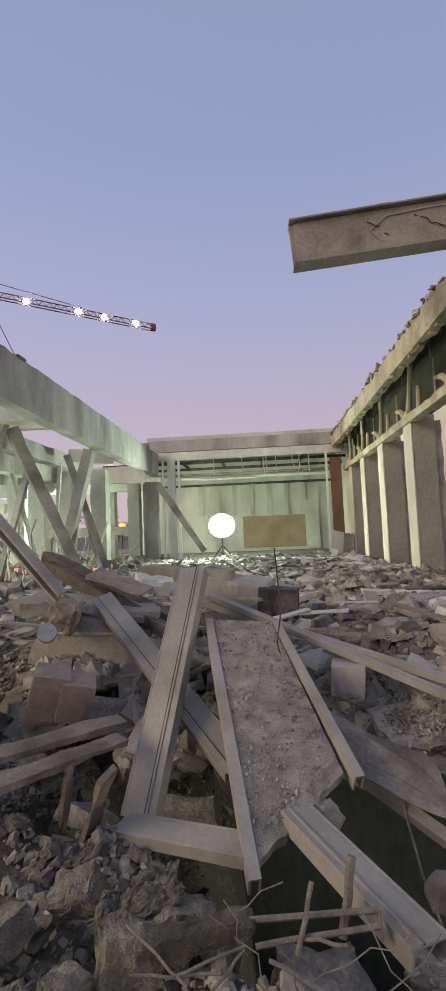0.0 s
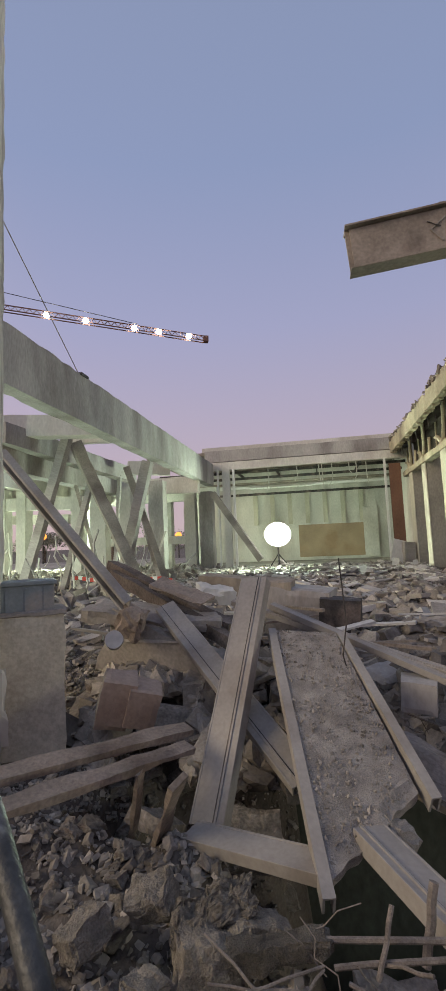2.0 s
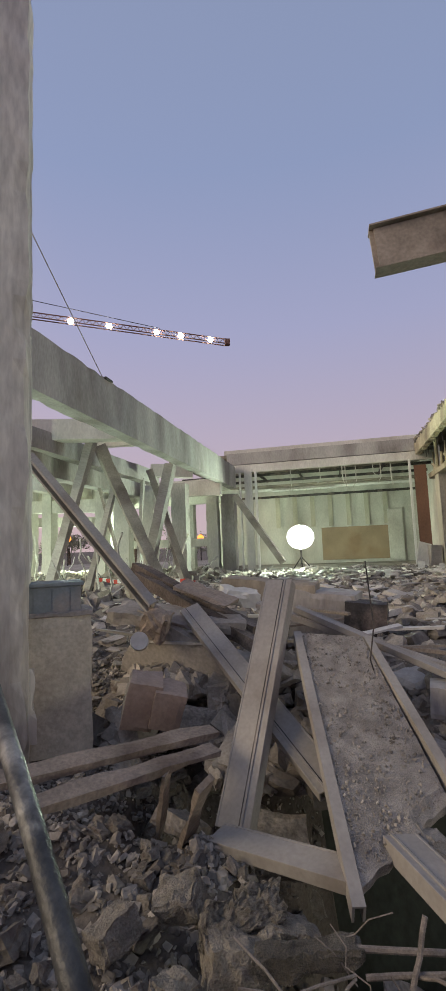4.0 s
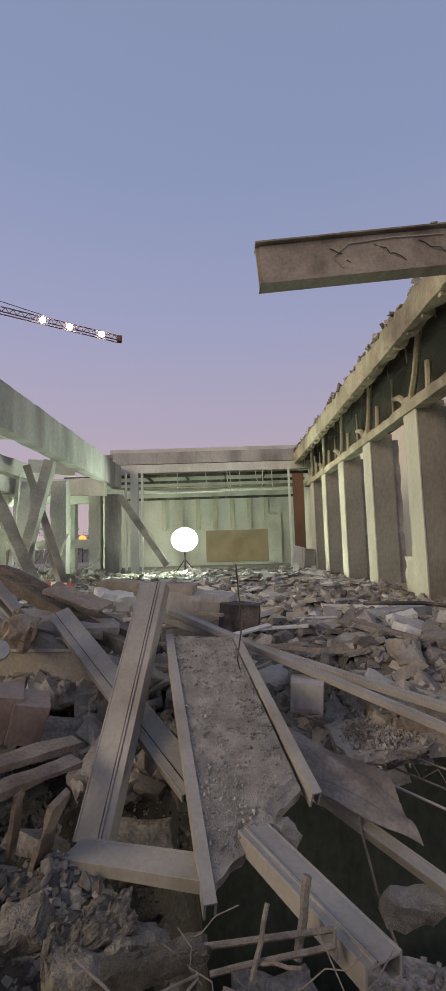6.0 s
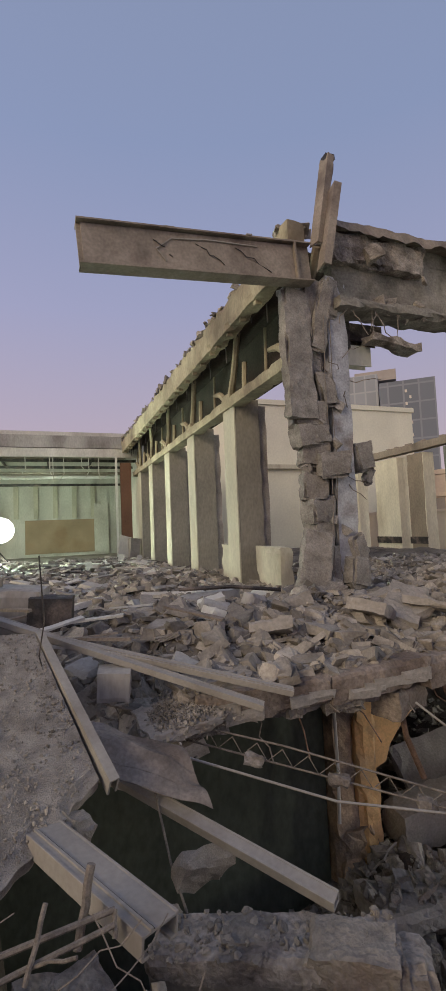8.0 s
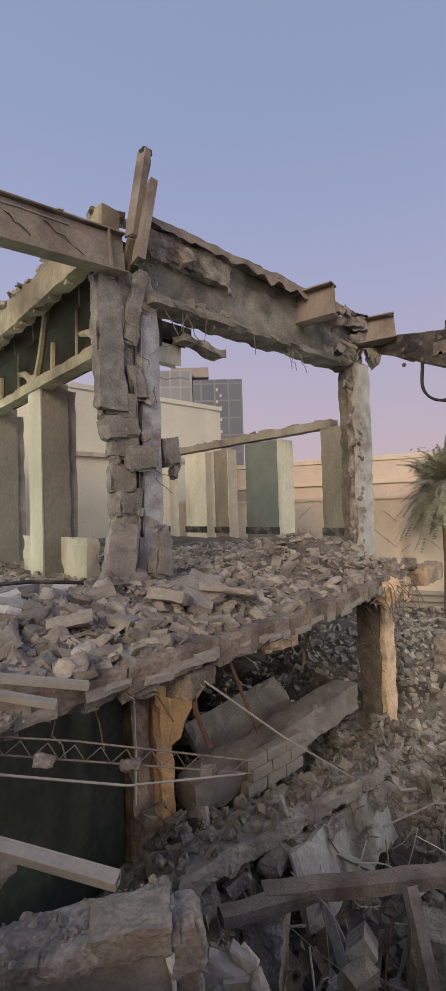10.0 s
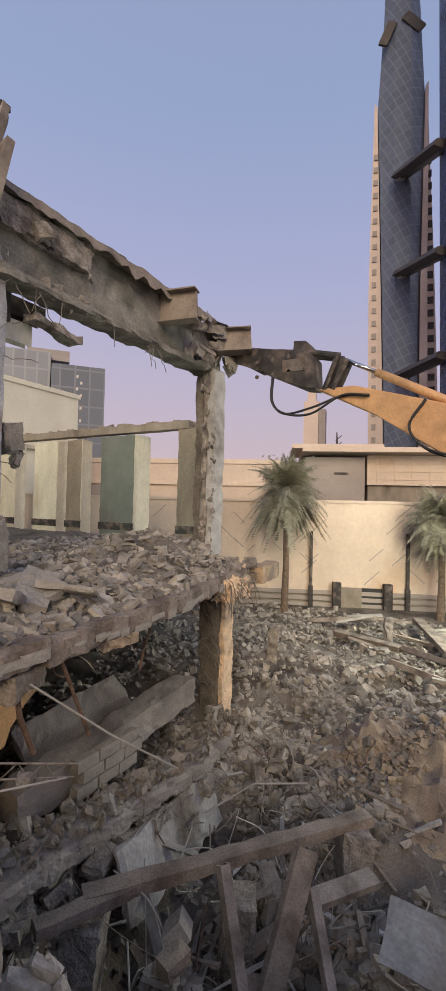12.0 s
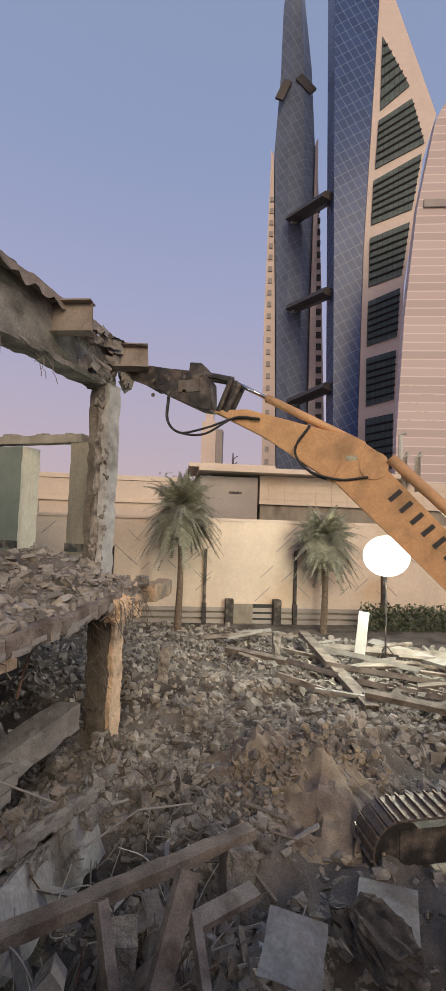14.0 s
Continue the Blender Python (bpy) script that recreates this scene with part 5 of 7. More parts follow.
for i in range(2600):
    c = Vector((rnd.uniform(-4, 4), rnd.uniform(-0.5, 0.5), rnd.uniform(0.05, 1.35 + 0.15 * math.sin(i))))
    hb.faces.new([hb.verts.new(c + Vector((rnd.uniform(-1, 1), rnd.uniform(-1, 1), rnd.uniform(-1, 1))) * 0.14) for _ in range(3)])
HEDGE = mat("hedge_leaf", (0.09, 0.11, 0.06), 0.8, vary=0.2, scale=3, fine=20, bump=0, rand=0.3, island=True)
solid("hedge", hb, HEDGE, W @ pose(14.5, -1.2, 0), "dim green hedge before the wall", "hedge")

# villa behind the wall
H_ = facing(-66.3, 36.0)
vl = thing("villa", H_, "low peach stone villa with a flat overhanging roof", "house")
part("wall", box(19, 8, 8.7, (-9.5, 4.2, 4.35)), VILLA, vl)
part("string_course", box(19.2, 0.2, 0.3, (-9.5, 0.1, 7.2)), PEACH, vl)
part("parapet", box(19.2, 8.2, 0.35, (-9.5, 4.2, 8.9)), PEACH, vl)
for x in (-14.5, -10.5, -6.5):
    part("window", box(1.1, 0.12, 1.5, (x, 0.17, 6.2)), GREYCL, vl)
part("tower_block", box(4.4, 6, 9.3, (4.1, 3, 4.65)), GREYCL, vl, "grey stair block")
part("slot", box(1.0, 0.1, 0.14, (4.6, -0.06, 8.1)), DARKST, vl)
part("roof", box(17.0, 9, 0.35, (10.2, 3.2, 9.75)), VILLA, vl, "wide flat roof slab")
part("roof", box(6.5, 7, 0.3, (4.2, 2.5, 10.0)), VILLA, vl, "raised flat roof slab")
part("band", box(15.4, 6, 2.2, (14.2, 3.2, 8.4)), PEACH, vl)
# recessed brown box paints the shade below the band
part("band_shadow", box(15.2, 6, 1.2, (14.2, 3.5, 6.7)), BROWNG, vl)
for i in range(12):
    part("joint", box(0.05, 0.06, 1.9, (7.2 + i * 1.25, 0.18, 8.35)), VILLA, vl)
for i in range(3):
    part("joint", box(15.0, 0.06, 0.05, (14.2, 0.18, 7.7 + i * 0.6)), VILLA, vl)


# palms
LEAF = mat("palm_leaf", (0.28, 0.268, 0.195), 0.75, vary=0.25, scale=3, fine=20, bump=0.1, rand=0.3, island=True)
BARK = mat("palm_bark", (0.17, 0.125, 0.09), 0.95, vary=0.25, scale=6, fine=30, bump=0.6)


def palm(m, height, spread, seed, label):
    rnd = random.Random(seed)
    t = thing("palm_tree", m, label, "palm tree", "palms by the wall")
    part("trunk", tube([(0, 0, 0), (0.06, 0, height * 0.4), (0.02, 0, height * 0.8), (0, 0, height)], [0.2, 0.16, 0.14, 0.17], 10), BARK, t)
    bm = bmesh.new()
    for i in range(230):
        a = rnd.uniform(0, 6.283)
        el = rnd.uniform(-1.35, 1.45)
        L = spread * rnd.uniform(0.6, 1.12)
        d = Vector((math.cos(a), math.sin(a), 0))
        prev = None
        for k in range(15):
            s = k / 14
            r = L * s * math.cos(el * (1 - 0.2 * s))
            z = height + L * s * math.sin(el) - 0.42 * L * s * s * (0.6 + 0.5 * math.cos(el))
            p = d * r + Vector((0, 0, z))
            side = Vector((-d.y, d.x, 0))
            if k > 1:
                ll = 0.62 * math.sin(math.pi * min(0.95, s + 0.12)) * rnd.uniform(0.8, 1.1)
                for sg in (-1, 1):
                    q = p + side * sg * ll + d * ll * 0.45 + Vector((0, 0, -ll * rnd.uniform(0.25, 0.8)))
                    w = (p - prev) * 0.45
                    bm.faces.new([bm.verts.new(v) for v in (p - w * 0.5, p + w * 0.5, q)])
                    p2, q2 = p + w * 1.1, q + w
                    bm.faces.new([bm.verts.new(v) for v in (p2 - w * 0.4, p2 + w * 0.4, q2)])
            prev = p
    part("crown", bm, LEAF, t, "drooping grey-green fronds")
    bm = bmesh.new()
    for i in range(220):
        a, z = rnd.uniform(0, 6.283), rnd.uniform(-2.1, 0.0)
        r = 0.22 + 0.2 * (1 + z / 1.5) 
        p = Vector((math.cos(a) * 0.16, math.sin(a) * 0.16, height + z * 0.5))
        q = Vector((math.cos(a) * (r + 0.25), math.sin(a) * (r + 0.25), height + z))
        s = Vector((-math.sin(a), math.cos(a), 0)) * 0.05
        bm.faces.new([bm.verts.new(v) for v in (p - s, p + s, q)])
    part("dead_fronds", bm, WOOD, t, "hanging dry fronds")
    return t


PW = facing(-66.3, 25.0)
palm(PW @ pose(0.5, 0, 0), 6.5, 2.35, 3, "tall palm with a drooping crown before the wall")
palm(PW @ pose(8.2, 0, 0), 5.2, 2.1, 4, "smaller palm near the flood light")


def tree(m, height, r, seed, label):
    rnd = random.Random(seed)
    t = thing("tree", m, label, "tree")
    part("trunk", tube([(0, 0, 0), (0.1, 0, height * 0.5), (0, 0.1, height * 0.7)], [0.3, 0.22, 0.12], 8), BARK, t)
    bm = bmesh.new()
    for i in range(2600):
        c = Vector((rnd.gauss(0, 0.42) * r, rnd.gauss(0, 0.42) * r, 0))
        c.z = height * 0.82 + rnd.gauss(0, 0.13) * r + 0.12 * r * noise.noise(c * 1.2) - 0.03 * c.length_squared
        a = Vector((rnd.uniform(-1, 1), rnd.uniform(-1, 1), rnd.uniform(-1, 1))) * 0.28
        b = Vector((rnd.uniform(-1, 1), rnd.uniform(-1, 1), rnd.uniform(-1, 1))) * 0.28
        bm.faces.new([bm.verts.new(v) for v in (c, c + a, c + b)])
    for i in range(7):
        tube(bent((0, 0, height * 0.45), (rnd.uniform(-0.7, 0.7) * r, rnd.uniform(-0.7, 0.7) * r, height * 0.9), 0.15, 4, rnd), 0.05, 5, bm)
    part("crown", bm, LEAF, t, "thin uneven crown")


tree(facing(-66.3, 60) @ pose(0.5, 0, 0), 12.6, 4.2, 5, "wide thin tree behind the villa roof")

# ---- towers ----
def facade(name, base, line, sx, sz, rough_=0.25, metal=0.0, skew=0.0):
    """Cladding with a fine net of joints."""
    m = bpy.data.materials.new(name)
    m.use_nodes = True
    N, L = m.node_tree.nodes, m.node_tree.links
    b = N["Principled BSDF"]
    b.inputs["Roughness"].default_value, b.inputs["Metallic"].default_value = rough_, metal
    tc, mp, br = N.new("ShaderNodeTexCoord"), N.new("ShaderNodeMapping"), N.new("ShaderNodeTexBrick")
    mp.inputs["Rotation"].default_value = (radians(90), 0, radians(skew))
    b.inputs["Specular IOR Level"].default_value = 0.2
    L.new(tc.outputs["Object"], mp.inputs[0])
    L.new(mp.outputs[0], br.inputs[0])
    br.inputs["Scale"].default_value = 1.0
    br.offset = 0.0
    br.inputs["Brick Width"].default_value, br.inputs["Row Height"].default_value = sx, sz
    br.inputs["Mortar Size"].default_value = 0.16
    br.inputs["Color1"].default_value = (*base, 1)
    br.inputs["Color2"].default_value = (*[c * 0.82 for c in base], 1)
    br.inputs["Mortar"].default_value = (*line, 1)
    L.new(br.outputs[0], b.inputs["Base Color"])
    return m


GLASSA = facade("tower_glass", (0.165, 0.195, 0.25), (0.23, 0.26, 0.31), 3.2, 4.2, 0.3, 0.0, 24)
GLASSB = facade("blue_tower_glass", (0.055, 0.095, 0.22), (0.14, 0.19, 0.31), 3.0, 4.2, 0.22, 0.0, 28)
GLASSD = facade("dark_green_glazing", (0.10, 0.135, 0.135), (0.06, 0.08, 0.08), 2.0, 3.6, 0.5)
TCREAM = mat("tower_cream_stone", (0.69, 0.57, 0.49), 0.8, vary=0.04, scale=0.05, fine=0.6, bump=0)
CPINK = facade("pale_pink_cladding", (0.60, 0.49, 0.46), (0.74, 0.63, 0.58), 60, 2.4, 0.5)

TA = thing("sail_tower", facing(-76, 230), "tall tapering tower with grey-blue glass and cream fins", "tower")
bm = bmesh.new()
left = [(8, -5), (8.2, 35), (5.9, 111), (2.9, 200), (5.3, 245), (5.7, 280), (10.5, 330)]
right = [(22, -5), (22.4, 35), (22.4, 111), (23.7, 200), (21.1, 245), (17.2, 280), (12.5, 330)]
rows = []
for (xl, z), (xr, _) in zip(left, right):
    rows.append([bm.verts.new(p) for p in ((xl, 4, z), ((xl * 2 + xr) / 3, 0, z), ((xl + 2 * xr) / 3 + 1, -1, z), (xr, 4, z), (xr, 24, z), (xl, 24, z))])
for a, b in zip(rows, rows[1:]):
    for i in range(6):
        bm.faces.new((a[i], a[(i + 1) % 6], b[(i + 1) % 6], b[i]))
bm.faces.new(rows[-1])
part("glass_body", bm, GLASSA, TA)
part("fin", upright([(0.8, -5), (7.6, -5), (7.6, 35), (5.4, 111), (2.6, 200), (1.3, 202), (-0.1, 111), (0.8, 35)], 5, 24), TCREAM, TA, "cream side fin")
part("fin", upright([(22.9, -5), (26.5, -5), (26.5, 60), (25.6, 127), (25.2, 206), (23.9, 204), (22.8, 111), (22.9, 35)], 3, 26), TCREAM, TA, "cream side fin")
part("rear_frame", upright([(26.5, -5), (33, -5), (32.2, 60), (29.8, 127), (26.0, 206), (25.7, 127)], 14, 30), TCREAM, TA)
for i in range(26):
    z = 20 + i * 6.2
    w = 5.6 - 5.2 * (z / 206)
    part("balcony_slot", box(max(0.8, w), 1.0, 3.0, (26.8 + w / 2, 13.4, z)), DARKST, TA)
    if z < 195:
        part("side_slot", box(2.0, 0.6, 2.6, (3.6 - 1.2 * min(1, z / 111) , 4.7, z)), GREYCL, TA)
for a, b in (((4.4, 224), (8.8, 234)), ((14.2, 236), (21.6, 227.5))):
    L_ = math.hypot(b[0] - a[0], b[1] - a[1])
    part("louvre", box(L_, 1.2, 4.2, (0, 0, 0)), DARKST, TA, "dark louvred opening", pose((a[0] + b[0]) / 2, -1.2, (a[1] + b[1]) / 2, 0, -math.degrees(math.atan2(b[1] - a[1], b[0] - a[0])), 0))

TB = thing("sail_tower", facing(-76, 185), "sail-shaped tower, blue glass edge, dark glazing between cream bands", "tower")
part("glass_body", upright([(28.6, -5), (28.1, 42), (25.6, 225), (24.5, 290), (47.5, 290), (43.6, 224), (38.5, 116), (37.3, 42), (37.2, -5)], 0, 20), GLASSB, TB, "blue glass edge")
part("cream_sail", upright([(37.4, -5), (37.6, 42), (38.8, 116), (43.8, 224), (46.5, 270), (50.5, 224), (66.8, 174), (61.7, 155), (54.7, 103), (52.3, 43), (52, -5)], 0.5, 22), TCREAM, TB, "cream stone frame")
BANDS = [((45.2, 208), (45.6, 207), (56.0, 186), (44.6, 176)), ((44.0, 171.5), (57.0, 180.5), (62.0, 161.5), (42.9, 151)), ((42.3, 146), (61.0, 157), (57.4, 134), (41.6, 127.5)), ((41.2, 122), (56.6, 128.5), (53.6, 107), (40.9, 102)),
         ((40.8, 96), (53.0, 101.5), (52.0, 82), (40.5, 78)), ((40.4, 73), (51.6, 76.5), (51.0, 57), (40.5, 54)), ((40.4, 49), (50.8, 51.5), (50.6, 30), (40.4, 28))]
for q in BANDS:
    gl = part("glazing", upright(q, -0.2, 0.8), GLASSD, TB, "dark green glazing")
    (ax, az), (bx, bz), (cx, cz), (dx, dz) = q
    for k in (0.14, 0.29, 0.43, 0.57, 0.71, 0.86):
        p, r_ = V(ax + (dx - ax) * k, -0.5, az + (dz - az) * k), V(bx + (cx - bx) * k, -0.5, bz + (cz - bz) * k)
        part("spandrel", tube([p, r_], 0.42, 4), HOSE, gl)
for za, ua, ub, zb in ((160.0, 12.8, 26.3, 143.6), (114.2, 13.9, 27.0, 102.7), (67.3, 15.0, 27.7, 63.5)):
    a = facing(-76, 230) @ V(ua, -2.0, za)
    b = facing(-76, 185) @ V(ub, 4, zb)
    t = thing("sky_bridge", span(a, b), "dark wing-shaped bridge between the towers", "bridge", "bridges between the towers")
    L_ = (b - a).length
    part("deck", extrude([(-4, -1.2), (0, -2.2), (4, -1.2), (3, 0.9), (-3, 0.9)], L_), DARKST, t)
    part("nose", extrude([(-1.2, -2.6), (1.2, -2.6), (1.0, 1.6), (-1.0, 1.6)], 4.5), GREYCL, t)

TC = thing("curved_block", facing(-76, 130), "pale pink curved building with fine horizontal bands", "building")
part("wall", upright([(36.5, -5), (36.5, 20), (36.7, 31.6), (38.6, 65), (41.8, 96), (46.8, 122), (49.6, 127.4), (56, 138), (90, 138), (90, -5)], 0, 3), CPINK, TC)
part("notch", box(8, 0.8, 2.2, (47.5, -0.2, 97)), GREYCL, TC)
WINLIT = glow("lit_window", (1.0, 0.86, 0.70), 0.28)
for i in range(16):
    part("lit_window", box(0.8, 0.2, 0.35, (38.6 + rnd.uniform(0, 9), -0.12, 36 + (i % 5) * 2.4)), WINLIT, TC)

ft = thing("slim_tower", facing(-76, 300), "slim pale tower far behind the villa", "tower")
part("wall", box(9, 10, 80, (-33, 0, 32)), TCREAM, ft)
part("glass_edge", box(4, 9, 74, (-26.3, 0, 30)), GREYCL, ft)
part("crown", box(5, 6, 6, (-33, 0, 75)), TCREAM, ft)
fc = thing("far_mast", facing(-76, 300), "small lattice mast far away", "mast")
for dx in (-2.4, 2.4):
    part("leg", tube([(-16 + dx, 0, 0), (-17.5, 0, 53)], 0.4, 4), DARKST, fc)
for i in range(4):
    part("brace", tube([(-18.2, 0, 36 + i * 4), (-14.5, 0, 39 + i * 4)], 0.25, 4), DARKST, fc)

gt = thing("office_tower", facing(-40, 90), "grey glass office tower behind the white building", "tower")
# glass lightened to blue-grey, distance haze put into its colour
GLASSG = facade("hazed_office_glass", (0.185, 0.205, 0.24), (0.235, 0.25, 0.28), 2.6, 3.3, 0.3)
part("wall", box(9.4, 12, 33, (-2.0 + 5.2, 6, 14)), GLASSG, gt)
part("wing", box(13, 12, 32, (-8.2, 8, 17)), facade("pale_office_glass", (0.30, 0.32, 0.35), (0.35, 0.365, 0.39), 2.0, 3.3, 0.35), gt, "paler glass wing")
part("cap", box(7.6, 8, 2.0, (-2.2, 9, 33.4)), GREYCL, gt)
for i in range(11):
    part("lit_window", box(0.35, 0.15, 0.5, (3.0 + (i % 2) * 0.7, -0.05, 17 + i * 1.15)), WINLIT, gt)

# white building behind the colonnade
WHITEB = mat("cream_white_render", (0.71, 0.69, 0.57), 0.85, vary=0.05, scale=0.5, fine=8, bump=0.05, dirt=(0.66, 0.6, 0.48), dirt_amt=0.2)
wb = thing("white_building", pose(14, 25.6, 0), "plain cream-white flat-roofed building", "building")
part("wall", box(13.4, 12, 12.7, (2.7, 6, 6.35)), WHITEB, wb)
part("parapet", box(13.6, 12.2, 0.3, (2.7, 6, 12.85)), WHITEB, wb)
part("ledge", box(13.6, 0.3, 0.25, (2.7, -0.1, 8.9)), CREAM, wb)

# ---- tower crane jib with its lamps ----
CR = facing(22, 150)
cr = thing("tower_crane_jib", CR, "lattice crane jib carrying a row of bright lamps", "crane")
CRANEM = mat("crane_lattice", (0.22, 0.115, 0.085), 0.7, 0.2, vary=0.1, bump=0)
p0, p1 = V(-75, 0, 84.2), V(24.2, 0, 72.1)
d = p1 - p0
for off in ((0, 0, 1.9), (0, -0.9, 0), (0, 0.9, 0)):
    part("chord", tube([p0 + V(*off), p1 + V(*off)], 0.20, 5), CRANEM, cr)
n = 46
bm = bmesh.new()
for i in range(n):
    a, b = p0 + d * (i / n), p0 + d * ((i + 1) / n)
    tube([a + V(0, -0.9, 0), (a + b) / 2 + V(0, 0, 1.9)], 0.11, 4, bm)
    tube([(a + b) / 2 + V(0, 0, 1.9), b + V(0, -0.9, 0)], 0.11, 4, bm)
part("lacing", bm, CRANEM, cr)
part("pendant", tube([V(-75, 0, 95), V(-38, 0, 85.6), V(2.4, 0, 77.2)], 0.12, 4), DARKST, cr)
part("mast", box(2.2, 2.2, 90, (-75, 0, 45)), CRANEM, cr, "lattice mast")
part("tip", box(1.6, 1.6, 2.0, p1 + V(0.5, 0, 0.8)), CRANEM, cr)
LAMPW = glow("crane_lamp", (1.0, 0.98, 0.9), 40)
for u, z in ((-25.6, 77.9), (-13.8, 76.6), (1.3, 74.9), (9.1, 73.9), (18.9, 72.8)):
    b = bmesh.new()
    bmesh.ops.create_icosphere(b, subdivisions=2, radius=0.95, matrix=Matrix.Translation((u, -1.2, z + 0.4)))
    part("lamp", b, LAMPW, cr, "bright white lamp")
solid("guy_wire", tube([(-5.55, 10.4, 9.55), (-5.45, 7.36, 11.5), (-5.3, 3.0, 14.3)], 0.011, 5), GREYCL, None, "taut steel guy wire fixed to the long beam", "wire")
solid("wire_anchor", box(0.5, 0.35, 0.06, (-5.6, 10.3, 9.53), 0.01), DARKST, None, "flat anchor plate on the beam", "plate")

# ---- excavator ----
ex = thing("excavator", pose(11.0, 0, 0), "orange long-reach excavator gripping the torn beam", "excavator")


def slab_x(outline, t, x=0.0):
    """A plate in y and z, t thick about x."""
    bm = bmesh.new()
    a = [bm.verts.new((x - t / 2, y, z)) for y, z in outline]
    b = [bm.verts.new((x + t / 2, y, z)) for y, z in outline]
    n = len(a)
    for i in range(n):
        bm.faces.new((a[i], a[(i + 1) % n], b[(i + 1) % n], b[i]))
    bm.faces.new(a)
    bm.faces.new(b[::-1])
    bmesh.ops.bevel(bm, geom=bm.edges[:], offset=0.02, segments=1, affect="EDGES")
    return bm


boom = part("boom", slab_x([(0.75, 6.55), (0.55, 6.95), (0.1, 6.98), (-0.35, 6.8), (-1.6, 5.45), (-3.6, 3.4), (-5.2, 2.2), (-5.2, 1.5), (-3.9, 2.1), (-1.7, 4.15)], 0.55), EXCAV, ex, "orange boom")
for i in range(7):
    part("lettering_bar", box(0.01, 0.10, 0.30, (0, 0, 0)), HOSE, boom, "dark bar of lettering", pose(-0.285, -0.55 - i * 0.21, 6.22 - i * 0.235, 47, 0, 0))
stick = part("stick", slab_x([(3.6, 8.22), (2.75, 8.22), (0.2, 7.45), (-0.2, 7.15), (-0.42, 6.8), (-0.25, 6.45), (0.75, 6.5), (2.3, 7.55)], 0.42), EXCAV, ex, "orange stick")
b = bmesh.new()
bmesh.ops.create_cone(b, cap_ends=True, segments=20, radius1=0.30, radius2=0.30, depth=0.6, matrix=pose(0, -0.12, 6.85, 0, 90, 0))
part("joint_pin", b, EXCAV, ex, smooth=False)
part("badge", box(0.012, 0.24, 0.16, (-0.222, 0.35, 7.0)), LEAF, stick, "small dark emblem plate", pose(0, 0, 0))
part("cylinder", tube([(-0.05, 2.3, 8.50), (-0.05, 0.1, 7.32)], 0.095, 12), EXCAV, ex, "orange hydraulic cylinder", smooth=True)
part("piston_rod", tube([(-0.05, 3.02, 8.88), (-0.05, 2.3, 8.50)], 0.05, 10), CHROME, ex, "bright piston rod", smooth=True)
part("boom_cylinder", tube([(-0.3, -0.45, 7.0), (-0.3, -2.6, 4.9), (-0.3, -4.4, 3.2)], 0.12, 10), EXCAV, ex, "", smooth=True)
for y0, z0, y1, z1 in ((4.1, 9.2, 3.1, 8.95), (3.15, 8.95, 3.45, 8.2), (2.95, 8.85, 3.25, 8.18)):
    part("link_arm", tube([(0.14, y0, z0), (0.14, y1, z1)], 0.075, 8), DARKST, ex)
    part("link_arm", tube([(-0.16, y0, z0), (-0.16, y1, z1)], 0.075, 8), DARKST, ex)
part("crusher_jaw", slab_x([(6.0, 9.56), (5.3, 9.46), (4.5, 9.30), (4.45, 8.80), (5.15, 8.82), (5.6, 9.08), (6.02, 9.24)], 0.34), DARKST, ex, "dusty dark crusher jaw")
part("crusher_body", slab_x([(4.65, 9.32), (4.25, 9.24), (3.85, 9.18), (3.66, 8.95), (3.62, 8.22), (3.95, 8.28), (4.65, 8.62), (5.0, 8.78)], 0.5), DARKST, ex, "dusty dark crusher body")
part("crusher_ear", slab_x([(4.22, 9.46), (3.92, 9.42), (3.72, 9.2), (3.74, 9.0), (4.25, 9.12)], 0.42), DARKST, ex)
part("crusher_plate", box(0.02, 0.55, 0.3, (-0.26, 4.2, 8.85)), TRACKM, ex, "worn side plate")
part("crusher_slot", box(0.36, 0.22, 0.08, (0, 4.95, 9.0)), HOSE, ex)
for i in range(8):
    part("crusher_bolt", tube([(-0.27, 3.9 + (i % 4) * 0.42, 9.1 - (i // 4) * 0.28 - 0.02 * i), (-0.24, 3.9 + (i % 4) * 0.42, 9.1 - (i // 4) * 0.28 - 0.02 * i)], 0.05, 8), TRACKM, ex)
for x in (-0.25, -0.30):
    part("hose", tube(curve_points([(x, 4.72, 8.6), (x - 0.1, 4.68, 8.0), (x - 0.12, 4.35, 7.68), (x - 0.1, 3.7, 7.62 + (x + 0.3) * 3), (x, 3.0, 8.0), (x, 2.4, 7.95)]), 0.028, 8), HOSE, ex, smooth=True)
for x in (-0.26, -0.31, 0.2):
    part("hose", tube(curve_points([(x, 1.25, 7.75), (x - 0.1, 1.55, 7.2), (x - 0.1, 1.25, 6.75), (x, 0.6, 6.55), (x, 0.0, 6.6)]), 0.026, 8), HOSE, ex, smooth=True)
part("exhaust", tube([(-0.2, -0.65, 6.95), (-0.2, -0.65, 7.5), (-0.2, -0.75, 7.55)], 0.05, 8), PALE, ex, "pale pipe ends")
for y in (-0.72, -0.98):
    part("exhaust", tube([(-0.2, y, 6.3), (-0.2, y, 7.02), (-0.2, y - 0.08, 7.1)], 0.06, 10), PALE, ex, "pale exhaust pipe", smooth=True)
part("house", box(2.9, 3.6, 1.9, (0.2, -7.0, 2.1), 0.12), EXCAV, ex, "orange machine house")
part("carbody", box(1.6, 2.6, 0.6, (0.0, -5.2, 0.95), 0.1), DARKST, ex)


